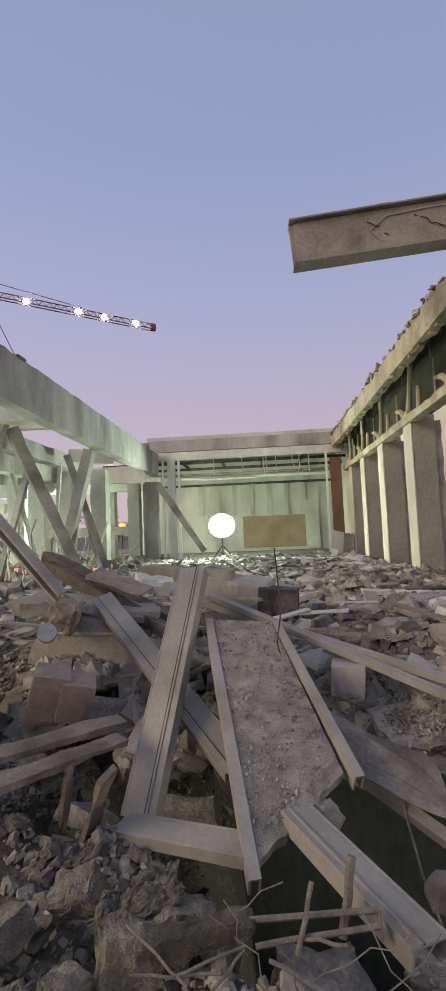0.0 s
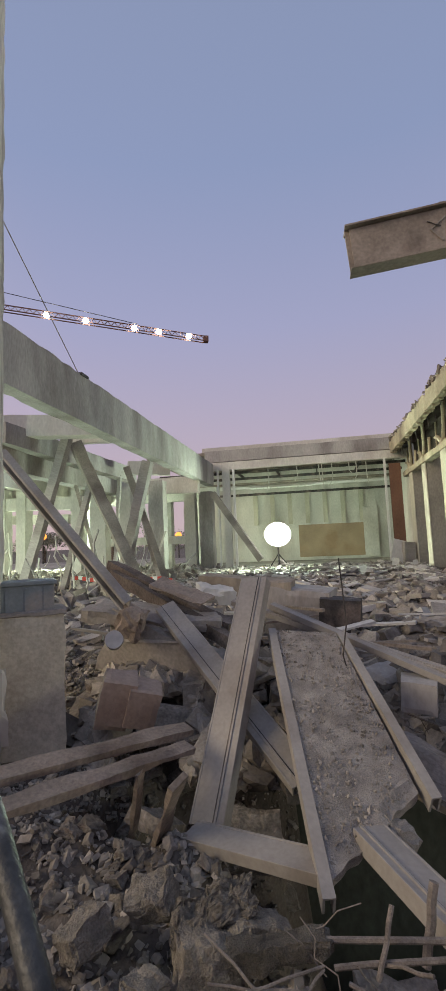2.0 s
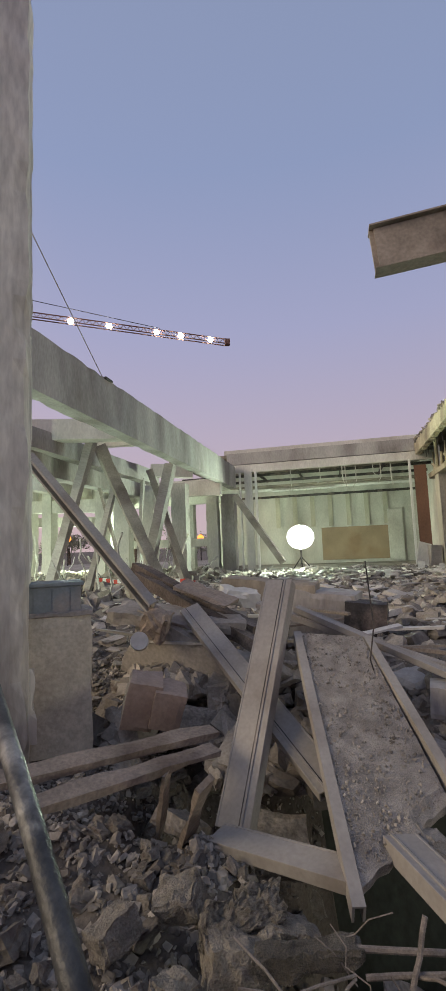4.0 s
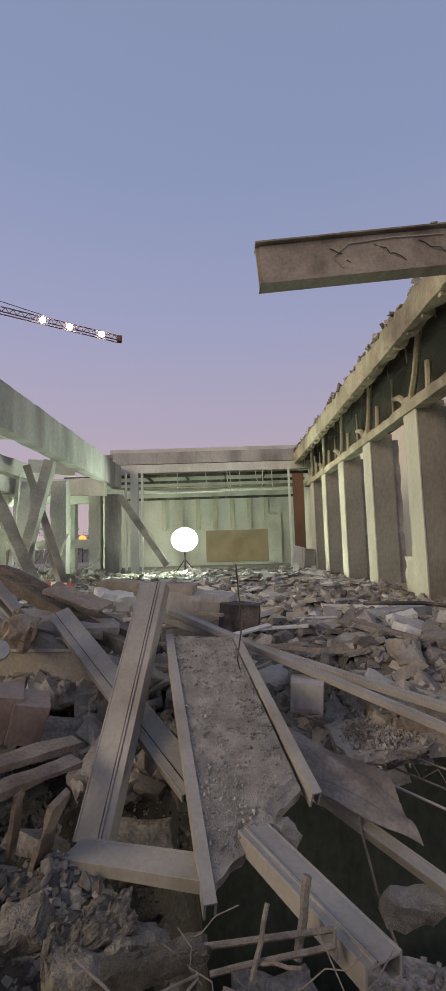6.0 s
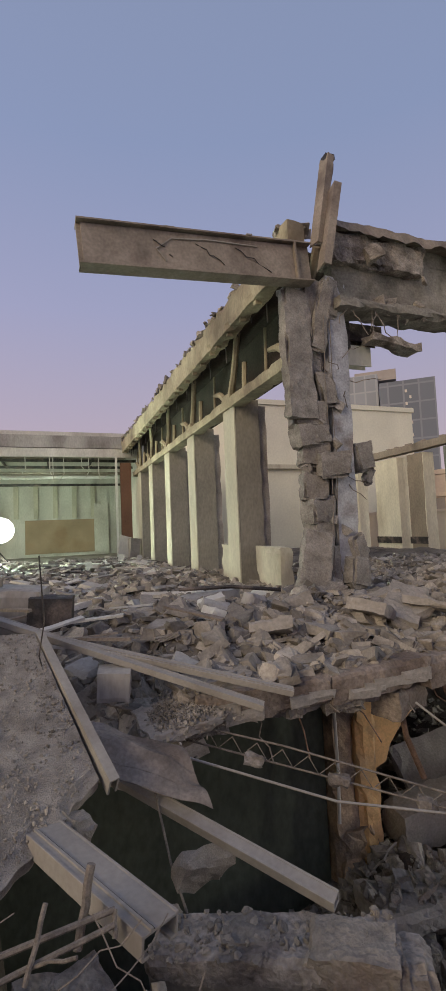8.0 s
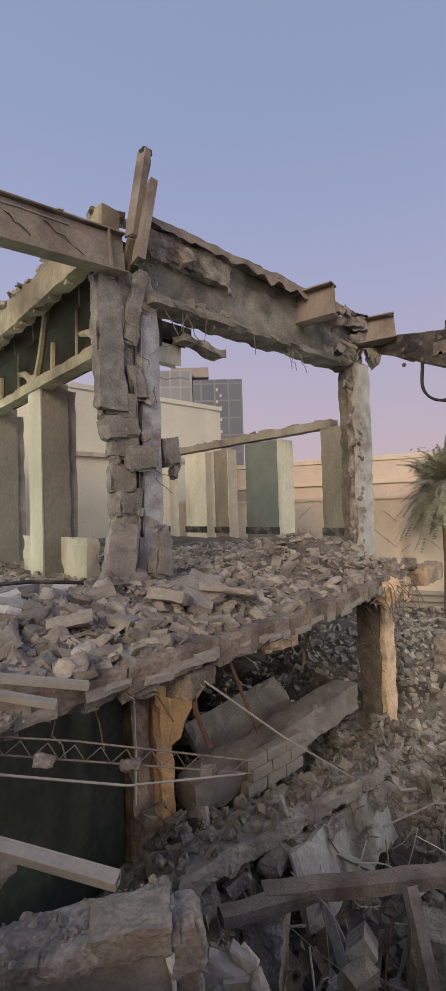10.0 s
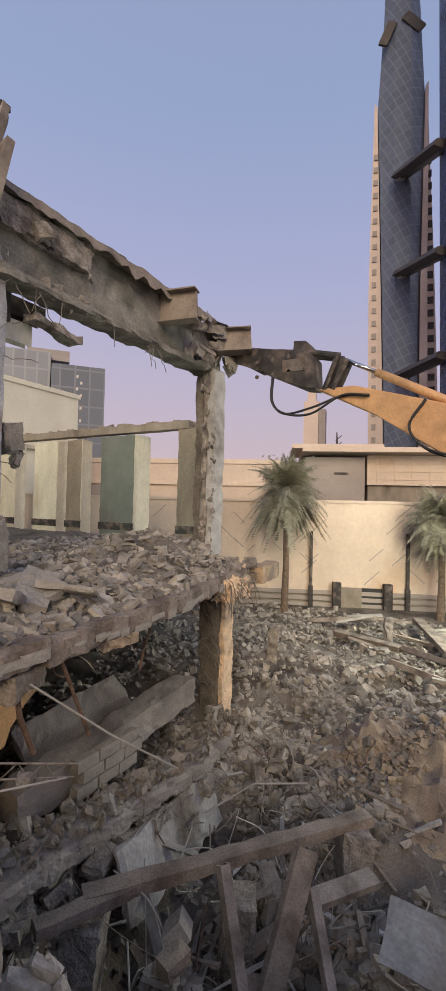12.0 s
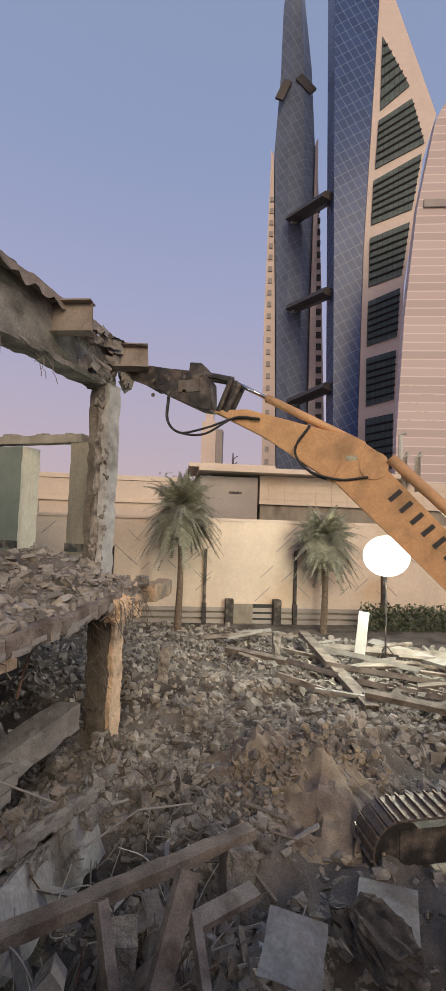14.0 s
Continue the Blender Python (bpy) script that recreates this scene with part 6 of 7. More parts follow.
def crawler(m, length, seed):
    r, w = 0.46, 0.62
    tr = part("crawler_track", extrude([(-w * 0.3, -0.26), (w * 0.3, -0.26), (w * 0.3, 0.26), (-w * 0.3, 0.26)], length), DARKST, ex, "crawler track", m)
    n = int((2 * length + 2 * math.pi * r) / 0.16)
    me = None
    for i in range(n):
        s = i * 0.16
        if s < length:
            x, z, a = s, r, 0
        elif s < length + math.pi * r:
            q = (s - length) / r
            x, z, a = length + r * math.sin(q), r * math.cos(q), math.degrees(q)
        elif s < 2 * length + math.pi * r:
            x, z, a = 2 * length + math.pi * r - s, -r, 180
        else:
            q = (s - 2 * length - math.pi * r) / r
            x, z, a = -r * math.sin(q), -r * math.cos(q), 180 + math.degrees(q)
        if me is None:
            bm = add_box(bmesh.new(), 0.15, w, 0.03)
            add_box(bm, 0.025, w, 0.05, (0.05, 0, 0.035))
            me = link("track_shoe", bm, TRACKM)
            ob = me
        else:
            ob = new("track_shoe", me.data)
        ob.parent = tr
        ob.matrix_local = pose(x, 0, z, 0, a, 0)
    for x in (0, length):
        b = bmesh.new()
        bmesh.ops.create_cone(b, cap_ends=True, segments=18, radius1=r - 0.05, radius2=r - 0.05, depth=w * 0.55, matrix=pose(x, 0, 0, 90, 0, 0))
        part("idler", b, DARKST, tr)


IX = ex.matrix_world.inverted()
crawler(IX @ span((8.26, -0.50, 0.80), (10.0, -4.0, 0.95)), 3.6, 1)
crawler(IX @ span((6.5, -1.75, 0.80), (8.1, -5.1, 0.95)), 3.4, 2)

# ---- flood lights ----
# flood light globes are swollen to the width of their glare
BALL = glow("glare_globe", (0.93, 1.0, 0.90), 7)


def flood(x, y, z0, z1, r, label):
    t = thing("flood_light", pose(x, y, z0), label, "flood light")
    part("mast", tube([(0, 0, 0), (0, 0, z1 - z0 - r * 0.9)], 0.04, 8), DARKST, t)
    for a in (0.5, 2.6, 4.7):
        part("leg", tube([(0, 0, 0.7), (0.6 * math.cos(a), 0.6 * math.sin(a), 0.0)], 0.025, 6), DARKST, t)
    b = bmesh.new()
    bmesh.ops.create_uvsphere(b, u_segments=28, v_segments=16, radius=r)
    bmesh.ops.scale(b, vec=(1, 1, 0.9), verts=b.verts)
    part("globe", b, BALL, t, "white globe as wide as the lamp glare", pose(0, 0, z1 - z0), True)
    return t


flood(-2.1, 23.6, FLOOR, 5.66, 0.66, "glaring flood light on a tripod in the hall")
flood(21.0, -0.52, 0.2, 4.48, 0.92, "glaring flood light on a mast beyond the excavator")
lamp("flood_hall", "SPOT", 2600, GREEN, look((-2.1, 22.55, 5.7), (-1.8, 0, 6.0)), 0.5, 172)
lamp("flood_hall_back", "SPOT", 650, GREEN, look((-2.1, 24.7, 5.9), (-1.6, 40, 6.6)), 0.5, 170)
lamp("flood_site", "POINT", 1600, (0.98, 1.0, 0.82), Matrix.Translation((19.0, -0.5, 4.9)), 0.6)

# debris of long pale sections before the wall
rnd = random.Random(77)
BIGSEC = [((16.1, 2.9), (15.4, 0.9), 0.26), ((22.8, 3.1), (14.9, -0.1), 0.42), ((18.3, 1.5), (17.6, -2.4), 0.36), ((22.6, 0.1), (20.2, -2.7), 0.40), ((20.9, 7.4), (21.7, 4.6), 0.36), ((15.4, 0.1), (15.2, -2.1), 0.22),
          ((19.5, 4.6), (17.4, 1.0), 0.30), ((20.6, 2.2), (19.0, -1.8), 0.32), ((17.2, 0.4), (16.6, -3.0), 0.30), ((18.9, 5.6), (18.2, 3.0), 0.26), ((21.5, 1.8), (21.0, -3.2), 0.34)]
for i, (a, b, w) in enumerate(BIGSEC):
    za, zb = 0.45 + rnd.uniform(0, 0.35), 0.45 + rnd.uniform(0, 0.35)
    L_ = math.hypot(b[0] - a[0], b[1] - a[1])
    solid("fallen_section", extrude(c_section(w, 0.18, 0.02), L_), (IBEAM, WOOD, IBEAM, STEEL)[i % 4], span((*a, za), (*b, zb), rnd.uniform(-30, 30)), "long broad steel section lying on the debris", "steel section", "fallen sections by the wall")
for i in range(30):
    x, y = rnd.uniform(14.8, 22), rnd.uniform(-3.8, 6.0)
    L_ = rnd.uniform(0.8, 2.6)
    a = rnd.uniform(-1.9, -0.6)
    z = 0.35 + rnd.uniform(0, 0.4)
    solid("fallen_section", extrude(c_section(rnd.uniform(0.1, 0.22), 0.1, 0.02), L_), rnd.choice((IBEAM, IBEAM, WOOD, STEEL)), span((x, y, z), (x + L_ * math.cos(a), y + L_ * math.sin(a), z + rnd.uniform(-0.3, 0.3)), rnd.uniform(-40, 40)), "long pale steel section lying on the debris", "steel section", "fallen sections by the wall")
solid("glass_panel", box(0.42, 0.05, 2.2, (0, 0, 1.1), 0.01), WHITEST, pose(20.0, 0.5, 0.1, 4, -4, 70), "white panel standing upright in the debris", "panel")
for x, y, h in ((13.5, 5.9, 1.3), (19, 3.6, 0.9)):
    solid("stump", rough(0.32, 0.32, h, (0, 0, h / 2), 0.12, 0.05, h, 0.1), BROKEN, pose(x, y, 0.5, 4, 5, 20), "broken column stump in the rubble", "column stump")
# ---- hall interior, left bays ----
rnd = random.Random(41)
solid("wood_panel", rough(0.55, 0.08, 4.95, (0, 0, 2.45), 0.3, 0.005, 3), WOODP, pose(3.75, 24.4, 3.98), "tall red-brown timber panel by the corner", "panel")
solid("door_frame", box(0.10, 0.12, 5.2, (0, 0, 2.6)), WHITEST, pose(3.28, 24.35, 4.0), "slim white upright at the opening", "frame post")
solid("leaning_panel", rough(0.55, 0.05, 1.05, (0, 0, 0.5), 0.15, 0.01, 4), PALE, pose(3.25, 22.6, 4.2, -14, 16, 10), "pale board leaning at the foot of the opening", "board")
solid("leaning_panel", rough(0.5, 0.4, 0.9, (0, 0, 0.4), 0.15, 0.02, 5), CONC, pose(3.75, 22.8, 4.2, 0, 6, 20), "grey block at the foot of the opening", "block")
solid("tan_partition", box(4.6, 0.1, 2.1, (0.9, 31.9, 5.25)), TANPANEL, None, "tan board partition in the back room", "partition")
solid("pale_door", box(0.9, 0.12, 3.2, (3.2, 31.85, 5.7)), PALE, None, "pale door leaf in the back room", "door")
for i in range(7):
    solid("back_pilaster", box(0.28, 0.16, 2.2, (-4.2 + i * 1.15, 31.9, 7.5)), CREAM, None, "pale rib on the back wall", "pilaster", "ribs of the back wall")
rf = thing("roof_frame", pose(-2.2, 28.5, 0), "stripped roof frame of the back room with pale light strips", "roof frame")
part("strut", box(13.5, 0.4, 0.12, (0, 0, 8.85), 0.01), BROWNG, rf)
for i, (z, y) in enumerate(((9.25, -2.3), (9.05, -1.1), (8.65, 0.3), (8.35, 1.7))):
    part("purlin", box(13.58, 0.12, 0.14, (0, y, z)), WHITEST if i == 2 else DARKST, rf)
for i in range(9):
    part("light_strip", box(0.34, 0.5, 0.04, (-1.7 + i * 0.42, 0.3, 8.57)), WHITEST, rf, "pale strip of roof light")
for i in range(5):
    part("rafter", box(0.08, 6.6, 0.16, (-5 + i * 2.4, 0.0, 9.6)), DARKST, rf)
for i in range(8):
    x = rnd.uniform(-3.5, 3.0)
    L_ = rnd.uniform(0.6, 1.5)
    solid("hanging_cable", tube([(x, 24.75, 9.26), (x + 0.02, 24.75, 9.2 - L_ * 0.7), (x + rnd.uniform(-0.2, 0.2), 24.75, 9.2 - L_)], 0.022, 5), PALE, None, "loose cable hanging from the roof beam", "cable", "hanging cables")
# white uprights and brace at the left of the opening
for x, w in ((-4.35, 0.10), (-4.75, 0.4), (-5.2, 0.08)):
    solid("frame_post", box(w, 0.2, 5.2, (x, 24.6, 6.6)), WHITEST if w < 0.2 else PALE, None, "pale upright of the wide opening", "frame post", "uprights of the opening")
solid("brace", box(4.2, 0.22, 0.3, (2.1, 0, 0)), CONC, span((-5.3, 23.6, 7.9), (-2.9, 23.2, 4.4)), "leaning grey brace at the opening", "brace")


def member(name, a, b, w, h, material, label, category, seed, group=""):
    L = (V(*b) - V(*a)).length
    return solid(name, rough(L, w, h, (L / 2, 0, 0), 0.35, 0.012, seed, 0.03), material, span(a, b), label, category, group)


COLS = [(-10.81, 20.0, 0.5), (-9.85, 20.2, 0.75), (-8.62, 20.4, 0.6), (-7.21, 20.6, 0.7), (-6.6, 24.0, 0.6), (-13.6, 20.0, 0.5), (-14.6, 20.0, 0.35), (-11.6, 27.0, 0.6), (-14.0, 27.0, 0.6), (-17.6, 26.0, 0.6), (-20.0, 27.0, 0.6), (-9.0, 27.5, 0.6)]
for i, (x, y, w) in enumerate(COLS):
    solid("bay_column", rough(w, 0.6, 4.3, (0, 0, 2.15), 0.3, 0.014, i, 0.05), BEAMC if i % 4 == 3 else PALE, pose(x, y, FLOOR), "square concrete column of the open bay", "column", "columns of the open bays")
BE = [((-8.9, 12.0, 8.96), (-5.9, 13.2, 9.0), 0.5, 0.62), ((-7.9, 14.0, 8.92), (-5.9, 14.0, 8.86), 0.3, 0.3), ((-8.4, 11.2, 8.60), (-8.0, 19.5, 8.45), 0.45, 0.6), ((-8.6, 10.5, 8.0), (-9.3, 21.5, 8.15), 0.5, 0.75),
      ((-18.0, 22.0, 8.55), (-5.6, 22.0, 8.15), 0.5, 0.72), ((-11.4, 24.0, 5.62), (-6.3, 24.0, 5.60), 0.35, 0.42), ((-15.5, 20.0, 7.60), (-10.4, 20.0, 7.45), 0.45, 0.6), ((-18.5, 22.4, 7.1), (-12.6, 22.4, 6.9), 0.4, 0.5),
      ((-12.6, 13.0, 8.3), (-12.6, 30.0, 8.25), 0.5, 0.6), ((-16.4, 14.0, 8.3), (-16.4, 30.0, 8.25), 0.5, 0.6), ((-24.0, 27.0, 8.25), (-5.8, 27.0, 8.25), 0.5, 0.7), ((-7.4, 17.6, 8.5), (-5.8, 18.2, 8.4), 0.4, 0.5)]
for i, (a, b, w, h) in enumerate(BE):
    member("bay_beam", a, b, w, h, BEAMC if i in (2, 3) else PALE, "pale floor-lit concrete beam of the open bays", "beam", i + 20, "beams of the open bays")
DG = [((-7.41, 13.5, 8.7), (-5.85, 14.7, 4.2), 0.32, 0.36), ((-7.39, 13.0, 8.75), (-8.95, 13.0, 4.1), 0.26, 0.28), ((-5.75, 15.5, 8.3), (-6.85, 15.5, 4.1), 0.34, 0.34), ((-6.77, 16.0, 8.25), (-5.55, 16.5, 4.1), 0.22, 0.24),
      ((-7.17, 14.0, 7.4), (-8.15, 14.0, 4.1), 0.18, 0.2), ((-6.8, 17.0, 7.6), (-5.9, 17.0, 4.1), 0.22, 0.24), ((-8.9, 16.0, 8.2), (-8.0, 16.4, 4.2), 0.12, 0.14), ((-7.9, 18.0, 8.3), (-8.3, 18.2, 4.2), 0.14, 0.14)]
for i, (a, b, w, h) in enumerate(DG):
    member("leaning_beam", a, b, w, h, BEAMC if i % 3 else CONC, "fallen beam leaning in the open bay", "beam", i + 40, "leaning beams of the bays")
for i, (x0, x1, y0, y1, z) in enumerate(((-12.0, -9.0, 11.0, 14, 8.9), (-24, -12.8, 15.0, 21.7, 8.75), (-12.3, -9.6, 18, 21.7, 8.6), (-24, -6.2, 22.6, 26.6, 8.65))):
    solid("ceiling_panel", rough(x1 - x0, y1 - y0, 0.16, ((x0 + x1) / 2, (y0 + y1) / 2, z), 0.5, 0.02, i + 60, 0.05), PALE, None, "remaining piece of pale ceiling slab", "ceiling slab", "ceiling slabs of the bays")
# unseen lamps added to light the bay ceilings; only one has a stand
wl_ = thing("added_work_light", pose(-13.7, 14.3, FLOOR), "unseen work light on a stand, added among the bays", "work light")
part("mast", tube([(0, 0, 0), (0, 0, 0.9)], 0.03, 8), DARKST, wl_)
part("head", box(0.4, 0.18, 0.3, (0, 0, 1.0), 0.02), DARKST, wl_)
lamp("work_lamp", "POINT", 560, GREEN, Matrix.Translation((-13.6, 14.6, 4.9)), 0.2)
lamp("work_lamp_near", "POINT", 260, GREEN, Matrix.Translation((-8.3, 9.6, 4.7)), 0.2)
lamp("work_lamp_far", "POINT", 1900, GREEN, Matrix.Translation((-15.0, 23.8, 5.6)), 0.3)
# street lamps far behind
SODIUM = glow("sodium_lamp", (1.0, 0.30, 0.05), 2.2)
for x, y, z in ((-26.8, 42.4, 6.7), (-14.6, 48.0, 6.3)):
    t = thing("street_lamp", pose(x, y, 0), "orange street lamp on a slim pole", "street lamp", "street lamps")
    part("pole", tube([(0, 0, 0), (0, 0, z - 0.2)], 0.07, 8), DARKST, t)
    b = bmesh.new()
    bmesh.ops.create_icosphere(b, subdivisions=2, radius=0.36, matrix=Matrix.Translation((0, 0, z)))
    part("lamp", b, SODIUM, t, "orange lamp")
for i in range(9):
    tree(pose(-48 + i * 6.5, 62 + (i % 3) * 4, 0), 7.5 + (i % 4), 4.0, 100 + i, "dark tree far behind the bays")
# red and white tape
RED = mat("red_tape", (0.55, 0.06, 0.04), 0.6, vary=0.05, bump=0)
tp = thing("barrier_tape", pose(0, 0, 0), "red and white barrier tape sagging over the floor", "barrier tape")
for i in range(24):
    x = -7.9 + i * 0.16
    part("tape_piece", box(0.16, 0.01, 0.12, (x, 14.2 - 0.06 * i, 4.42 + 0.03 * math.sin(i)), 0), RED if i % 2 else WHITEST, tp)
for i in range(46):
    x, y = rnd.uniform(-13, -6.2), rnd.uniform(10.5, 22)
    h = rnd.uniform(0.4, 2.2)
    solid("bent_rod", tube(bent((x, y, FLOOR + 0.02), (x + rnd.uniform(-1.2, 1.2), y + rnd.uniform(-1, 1), FLOOR + h), 0.12, 5, rnd), rnd.choice((0.02, 0.03, 0.045)), 5), rnd.choice((PALE, BEAMC, CONC)), None, "bent steel member leaning in the open bay", "steel member", "bent members of the bays")
spots = [(rnd.uniform(-20, -5.5), rnd.uniform(7, 26), FLOOR + 0.05, rnd.choice((0.15, 0.25, 0.4, 0.6))) for _ in range(2200)]
field("bay_rubble", "pale rubble over the floor of the open bays", spots, RUBBLE, 15, 0.5, 0.2)
# ---- rubble fields ----
def floor_edge(x):
    return 5.4 if x < -0.7 else 4.75 if x < 1.2 else 4.05 if x < 3.3 else 4.1 + 0.12 * (x - 3.3) if x < 7 else 4.62 + 0.19 * (x - 7)


def mound(x, y):
    """Height of debris on the upper floor, thinning out to the broken edge."""
    z = 0.06 + 0.16 * max(0, fbm(x, y, 0.7, 20)) + 0.05 * fbm(x, y, 2.2, 21)
    z += 0.22 * math.exp(-((x - 3.9) / 1.3) ** 2 - ((y - 5.7) / 1.0) ** 2)
    z += 0.72 * math.exp(-((x - 8.8) / 1.5) ** 2 - ((y - 6.8) / 1.1) ** 2)
    z += 0.25 * math.exp(-((x - 6.5) / 1.6) ** 2 - ((y - 6.6) / 1.2) ** 2)
    z += 0.28 * math.exp(-((x - 1.8) / 1.2) ** 2 - ((y - 5.8) / 1.3) ** 2)
    k = sm(0.0, 0.9, y - floor_edge(x))
    return FLOOR - 0.05 + max(0.01, z + 0.05) * k


xs, ys = np.arange(-5.2, 15.8, 0.16), np.arange(4.0, 24.4, 0.18)
me = bpy.data.meshes.new("debris_mound")
vs = [(float(x), float(y), mound(float(x), float(y)) if (x < 10.6 or y > 0.6 * x + 0.4) else 3.8) for y in ys for x in xs]
nx = len(xs)
me.from_pydata(vs, [], [(j * nx + i, j * nx + i + 1, (j + 1) * nx + i + 1, (j + 1) * nx + i) for j in range(len(ys) - 1) for i in range(nx - 1) if ys[j] > max(floor_edge(xs[i]), floor_edge(xs[i + 1])) + 0.05 and (ys[j] > 0.6 * xs[i] + 0.5 or xs[i] < 10.45)])
me.materials.append(DUST)
tagged(new("debris_mound", me), "dust and crushed debris over the upper floor", "debris", "", "stuff")

r = random.Random(7)


def scatter(n, fx, fy, fz, sizes, lift=0.0):
    out = []
    while len(out) < n:
        x, y = fx(), fy()
        z = fz(x, y)
        if z is None:
            continue
        s = r.choice(sizes) * r.uniform(0.7, 1.3)
        out.append((x, y, z + lift, s))
    return out


near_y = lambda: 4.2 + 20 * r.random() ** 1.7
def on_floor(x, y):
    if y < floor_edge(x) - 0.05 or (x > 10.75 and y < 0.6 * x + 0.35):
        return None
    return max(mound(x, y), FLOOR + 0.01)
field("floor_rubble", "grey and pale slabs of debris strewn over the upper floor", scatter(6500, lambda: r.uniform(-5.2, 4.1), near_y, on_floor, (0.04, 0.06, 0.08, 0.1, 0.14, 0.2, 0.3)), RUBBLE, 3, 0.65, 0.2, 0.36)
field("floor_rubble_east", "brown-grey concrete rubble heaped on the slab", scatter(11000, lambda: r.uniform(1.0, 15.5), lambda: 4.0 + 10 * r.random() ** 1.5, on_floor, (0.03, 0.04, 0.05, 0.06, 0.08, 0.1, 0.13, 0.19, 0.28)), RUBBLE, 4, 0.55, 0.2, 0.42)
# light boards lying flat towards the back of the hall
spots = scatter(520, lambda: r.uniform(-5.0, 4.0), lambda: r.uniform(8, 24), on_floor, (0.5, 0.7, 1.0), 0.03)
BOARDS = mat("pale_debris_boards", (0.50, 0.47, 0.42), 0.85, vary=0.12, scale=3, fine=30, bump=0.1, rand=0.35, island=True)
keep = PLATES[:]
PLATES[:] = [(c * np.array((1, 0.32, 0.3)), f) for c, f in keep]
field("board_debris", "pale ceiling boards and laths lying flat on the hall floor", spots, BOARDS, 5, 1.0, 0.25, 0.14)
PLATES[:] = keep

# near heap
left_z = lambda x, y: ground_height(x, y) if ground_height(x, y) > 2.2 else None
field("heap_gravel", "small grey gravel and crushed concrete of the near heap", scatter(15000, lambda: r.uniform(-3.2, 0.6), lambda: r.uniform(1.0, 5.6), left_z, (0.015, 0.02, 0.025, 0.03, 0.04, 0.05, 0.065)), RUBBLE, 6, 0.2, 0.15)

field("rear_gravel", "crushed concrete of the heap about the camera", scatter(3500, lambda: r.uniform(-5.5, 1.0), lambda: r.uniform(-2.3, 1.0), left_z, (0.03, 0.04, 0.06, 0.09, 0.14)), RUBBLE, 17, 0.2, 0.15)
# slope of debris from the broken slab edge down to the hollow
def slope(x, y):
    z = 3.42 + 0.62 * sm(3.5, 5.1, y) + 0.12 * fbm(x, y, 1.5, 50)
    if y > floor_edge(x) or ((x + 1.55) / 0.42) ** 2 + ((y - 4.2) / 0.5) ** 2 < 1:
        return None
    return z
field("edge_debris", "brown-grey concrete lumps sliding off the slab edge", scatter(1500, lambda: r.uniform(-2.4, 1.25), lambda: r.uniform(3.9, 5.6), slope, (0.04, 0.05, 0.07, 0.09, 0.12, 0.17, 0.24, 0.32)), RUBBLE, 16, 0.3, 0.2)
xs, ys = np.arange(-2.6, 1.3, 0.1), np.arange(4.1, 5.75, 0.1)
me = bpy.data.meshes.new("edge_slope")
nx = len(xs)
me.from_pydata([(float(x), float(y), min(3.96, 3.30 + 0.66 * sm(3.5, 5.1, float(y)) + 0.12 * fbm(float(x), float(y), 1.5, 50))) for y in ys for x in xs], [], [(j * nx + i, j * nx + i + 1, (j + 1) * nx + i + 1, (j + 1) * nx + i) for j in range(len(ys) - 1) for i in range(nx - 1) if ((xs[i] + 1.55) / 0.42) ** 2 + ((ys[j] - 4.2) / 0.5) ** 2 > 1])
me.materials.append(DUST)
tagged(new("edge_slope", me), "dusty slope of crushed concrete below the slab edge", "debris", "", "stuff")

# lower ground beside and below
def low(x, y):
    z = ground_height(x, y)
    if 4.4 < x < 7.9 and 3.0 < y < 4.5 and r.random() < 0.8:
        return None
    if 6.4 < x < 9.6 and -1.6 < y < 1.3 and r.random() < 0.7:
        return None
    if fbm(x, y, 0.55, 40) < -0.2 and r.random() < 0.55:
        return None
    return z if z < 2.6 else None
field("site_rubble", "grey concrete rubble of the cleared ground", scatter(30000, lambda: 1.6 + 21 * r.random() ** 1.35, lambda: r.uniform(-4.5, 11), low, (0.025, 0.03, 0.035, 0.04, 0.05, 0.06, 0.07, 0.09, 0.11, 0.15, 0.22)), RUBBLE, 8, 0.18, 0.2)
field("pit_rubble", "dark broken concrete along the pit and the slab foot", scatter(9000, lambda: r.uniform(1.6, 10.5), lambda: r.uniform(0.2, 6.5), low, (0.035, 0.045, 0.055, 0.07, 0.09, 0.12, 0.16, 0.24)), RUBBLE, 9, 0.3, 0.2)
field("far_rubble", "distant rubble towards the boundary wall", scatter(3000, lambda: r.uniform(12, 25), lambda: r.uniform(-8, 16), low, (0.12, 0.18, 0.25, 0.35)), RUBBLE, 10, 0.2, 0.2)

# sand spoil
sb = bmesh.new()
g = {}
for j in range(41):
    for i in range(41):
        x, y = 6.3 + 6.1 * i / 40, -1.6 + 5.4 * j / 40
        d2 = min(((x - 10.4) / 1.1) ** 2 + ((y - 2.2) / 0.9) ** 2, ((x - 9.0) / 1.0) ** 2 + ((y - 0.5) / 0.9) ** 2)
        g[i, j] = sb.verts.new((x, y, ground_height(x, y) - 0.09 + 0.46 * math.exp(-d2 * 1.1) * (1 + 0.7 * fbm(x, y, 1.9, 31)) + 0.09 * fbm(x, y, 4.2, 32)))
for j in range(40):
    for i in range(40):
        sb.faces.new((g[i, j], g[i + 1, j], g[i + 1, j + 1], g[i, j + 1]))
so = solid("sand_heap", sb, SAND, None, "heap of yellow-brown sandy spoil on the ground", "sand heap", "", "stuff")
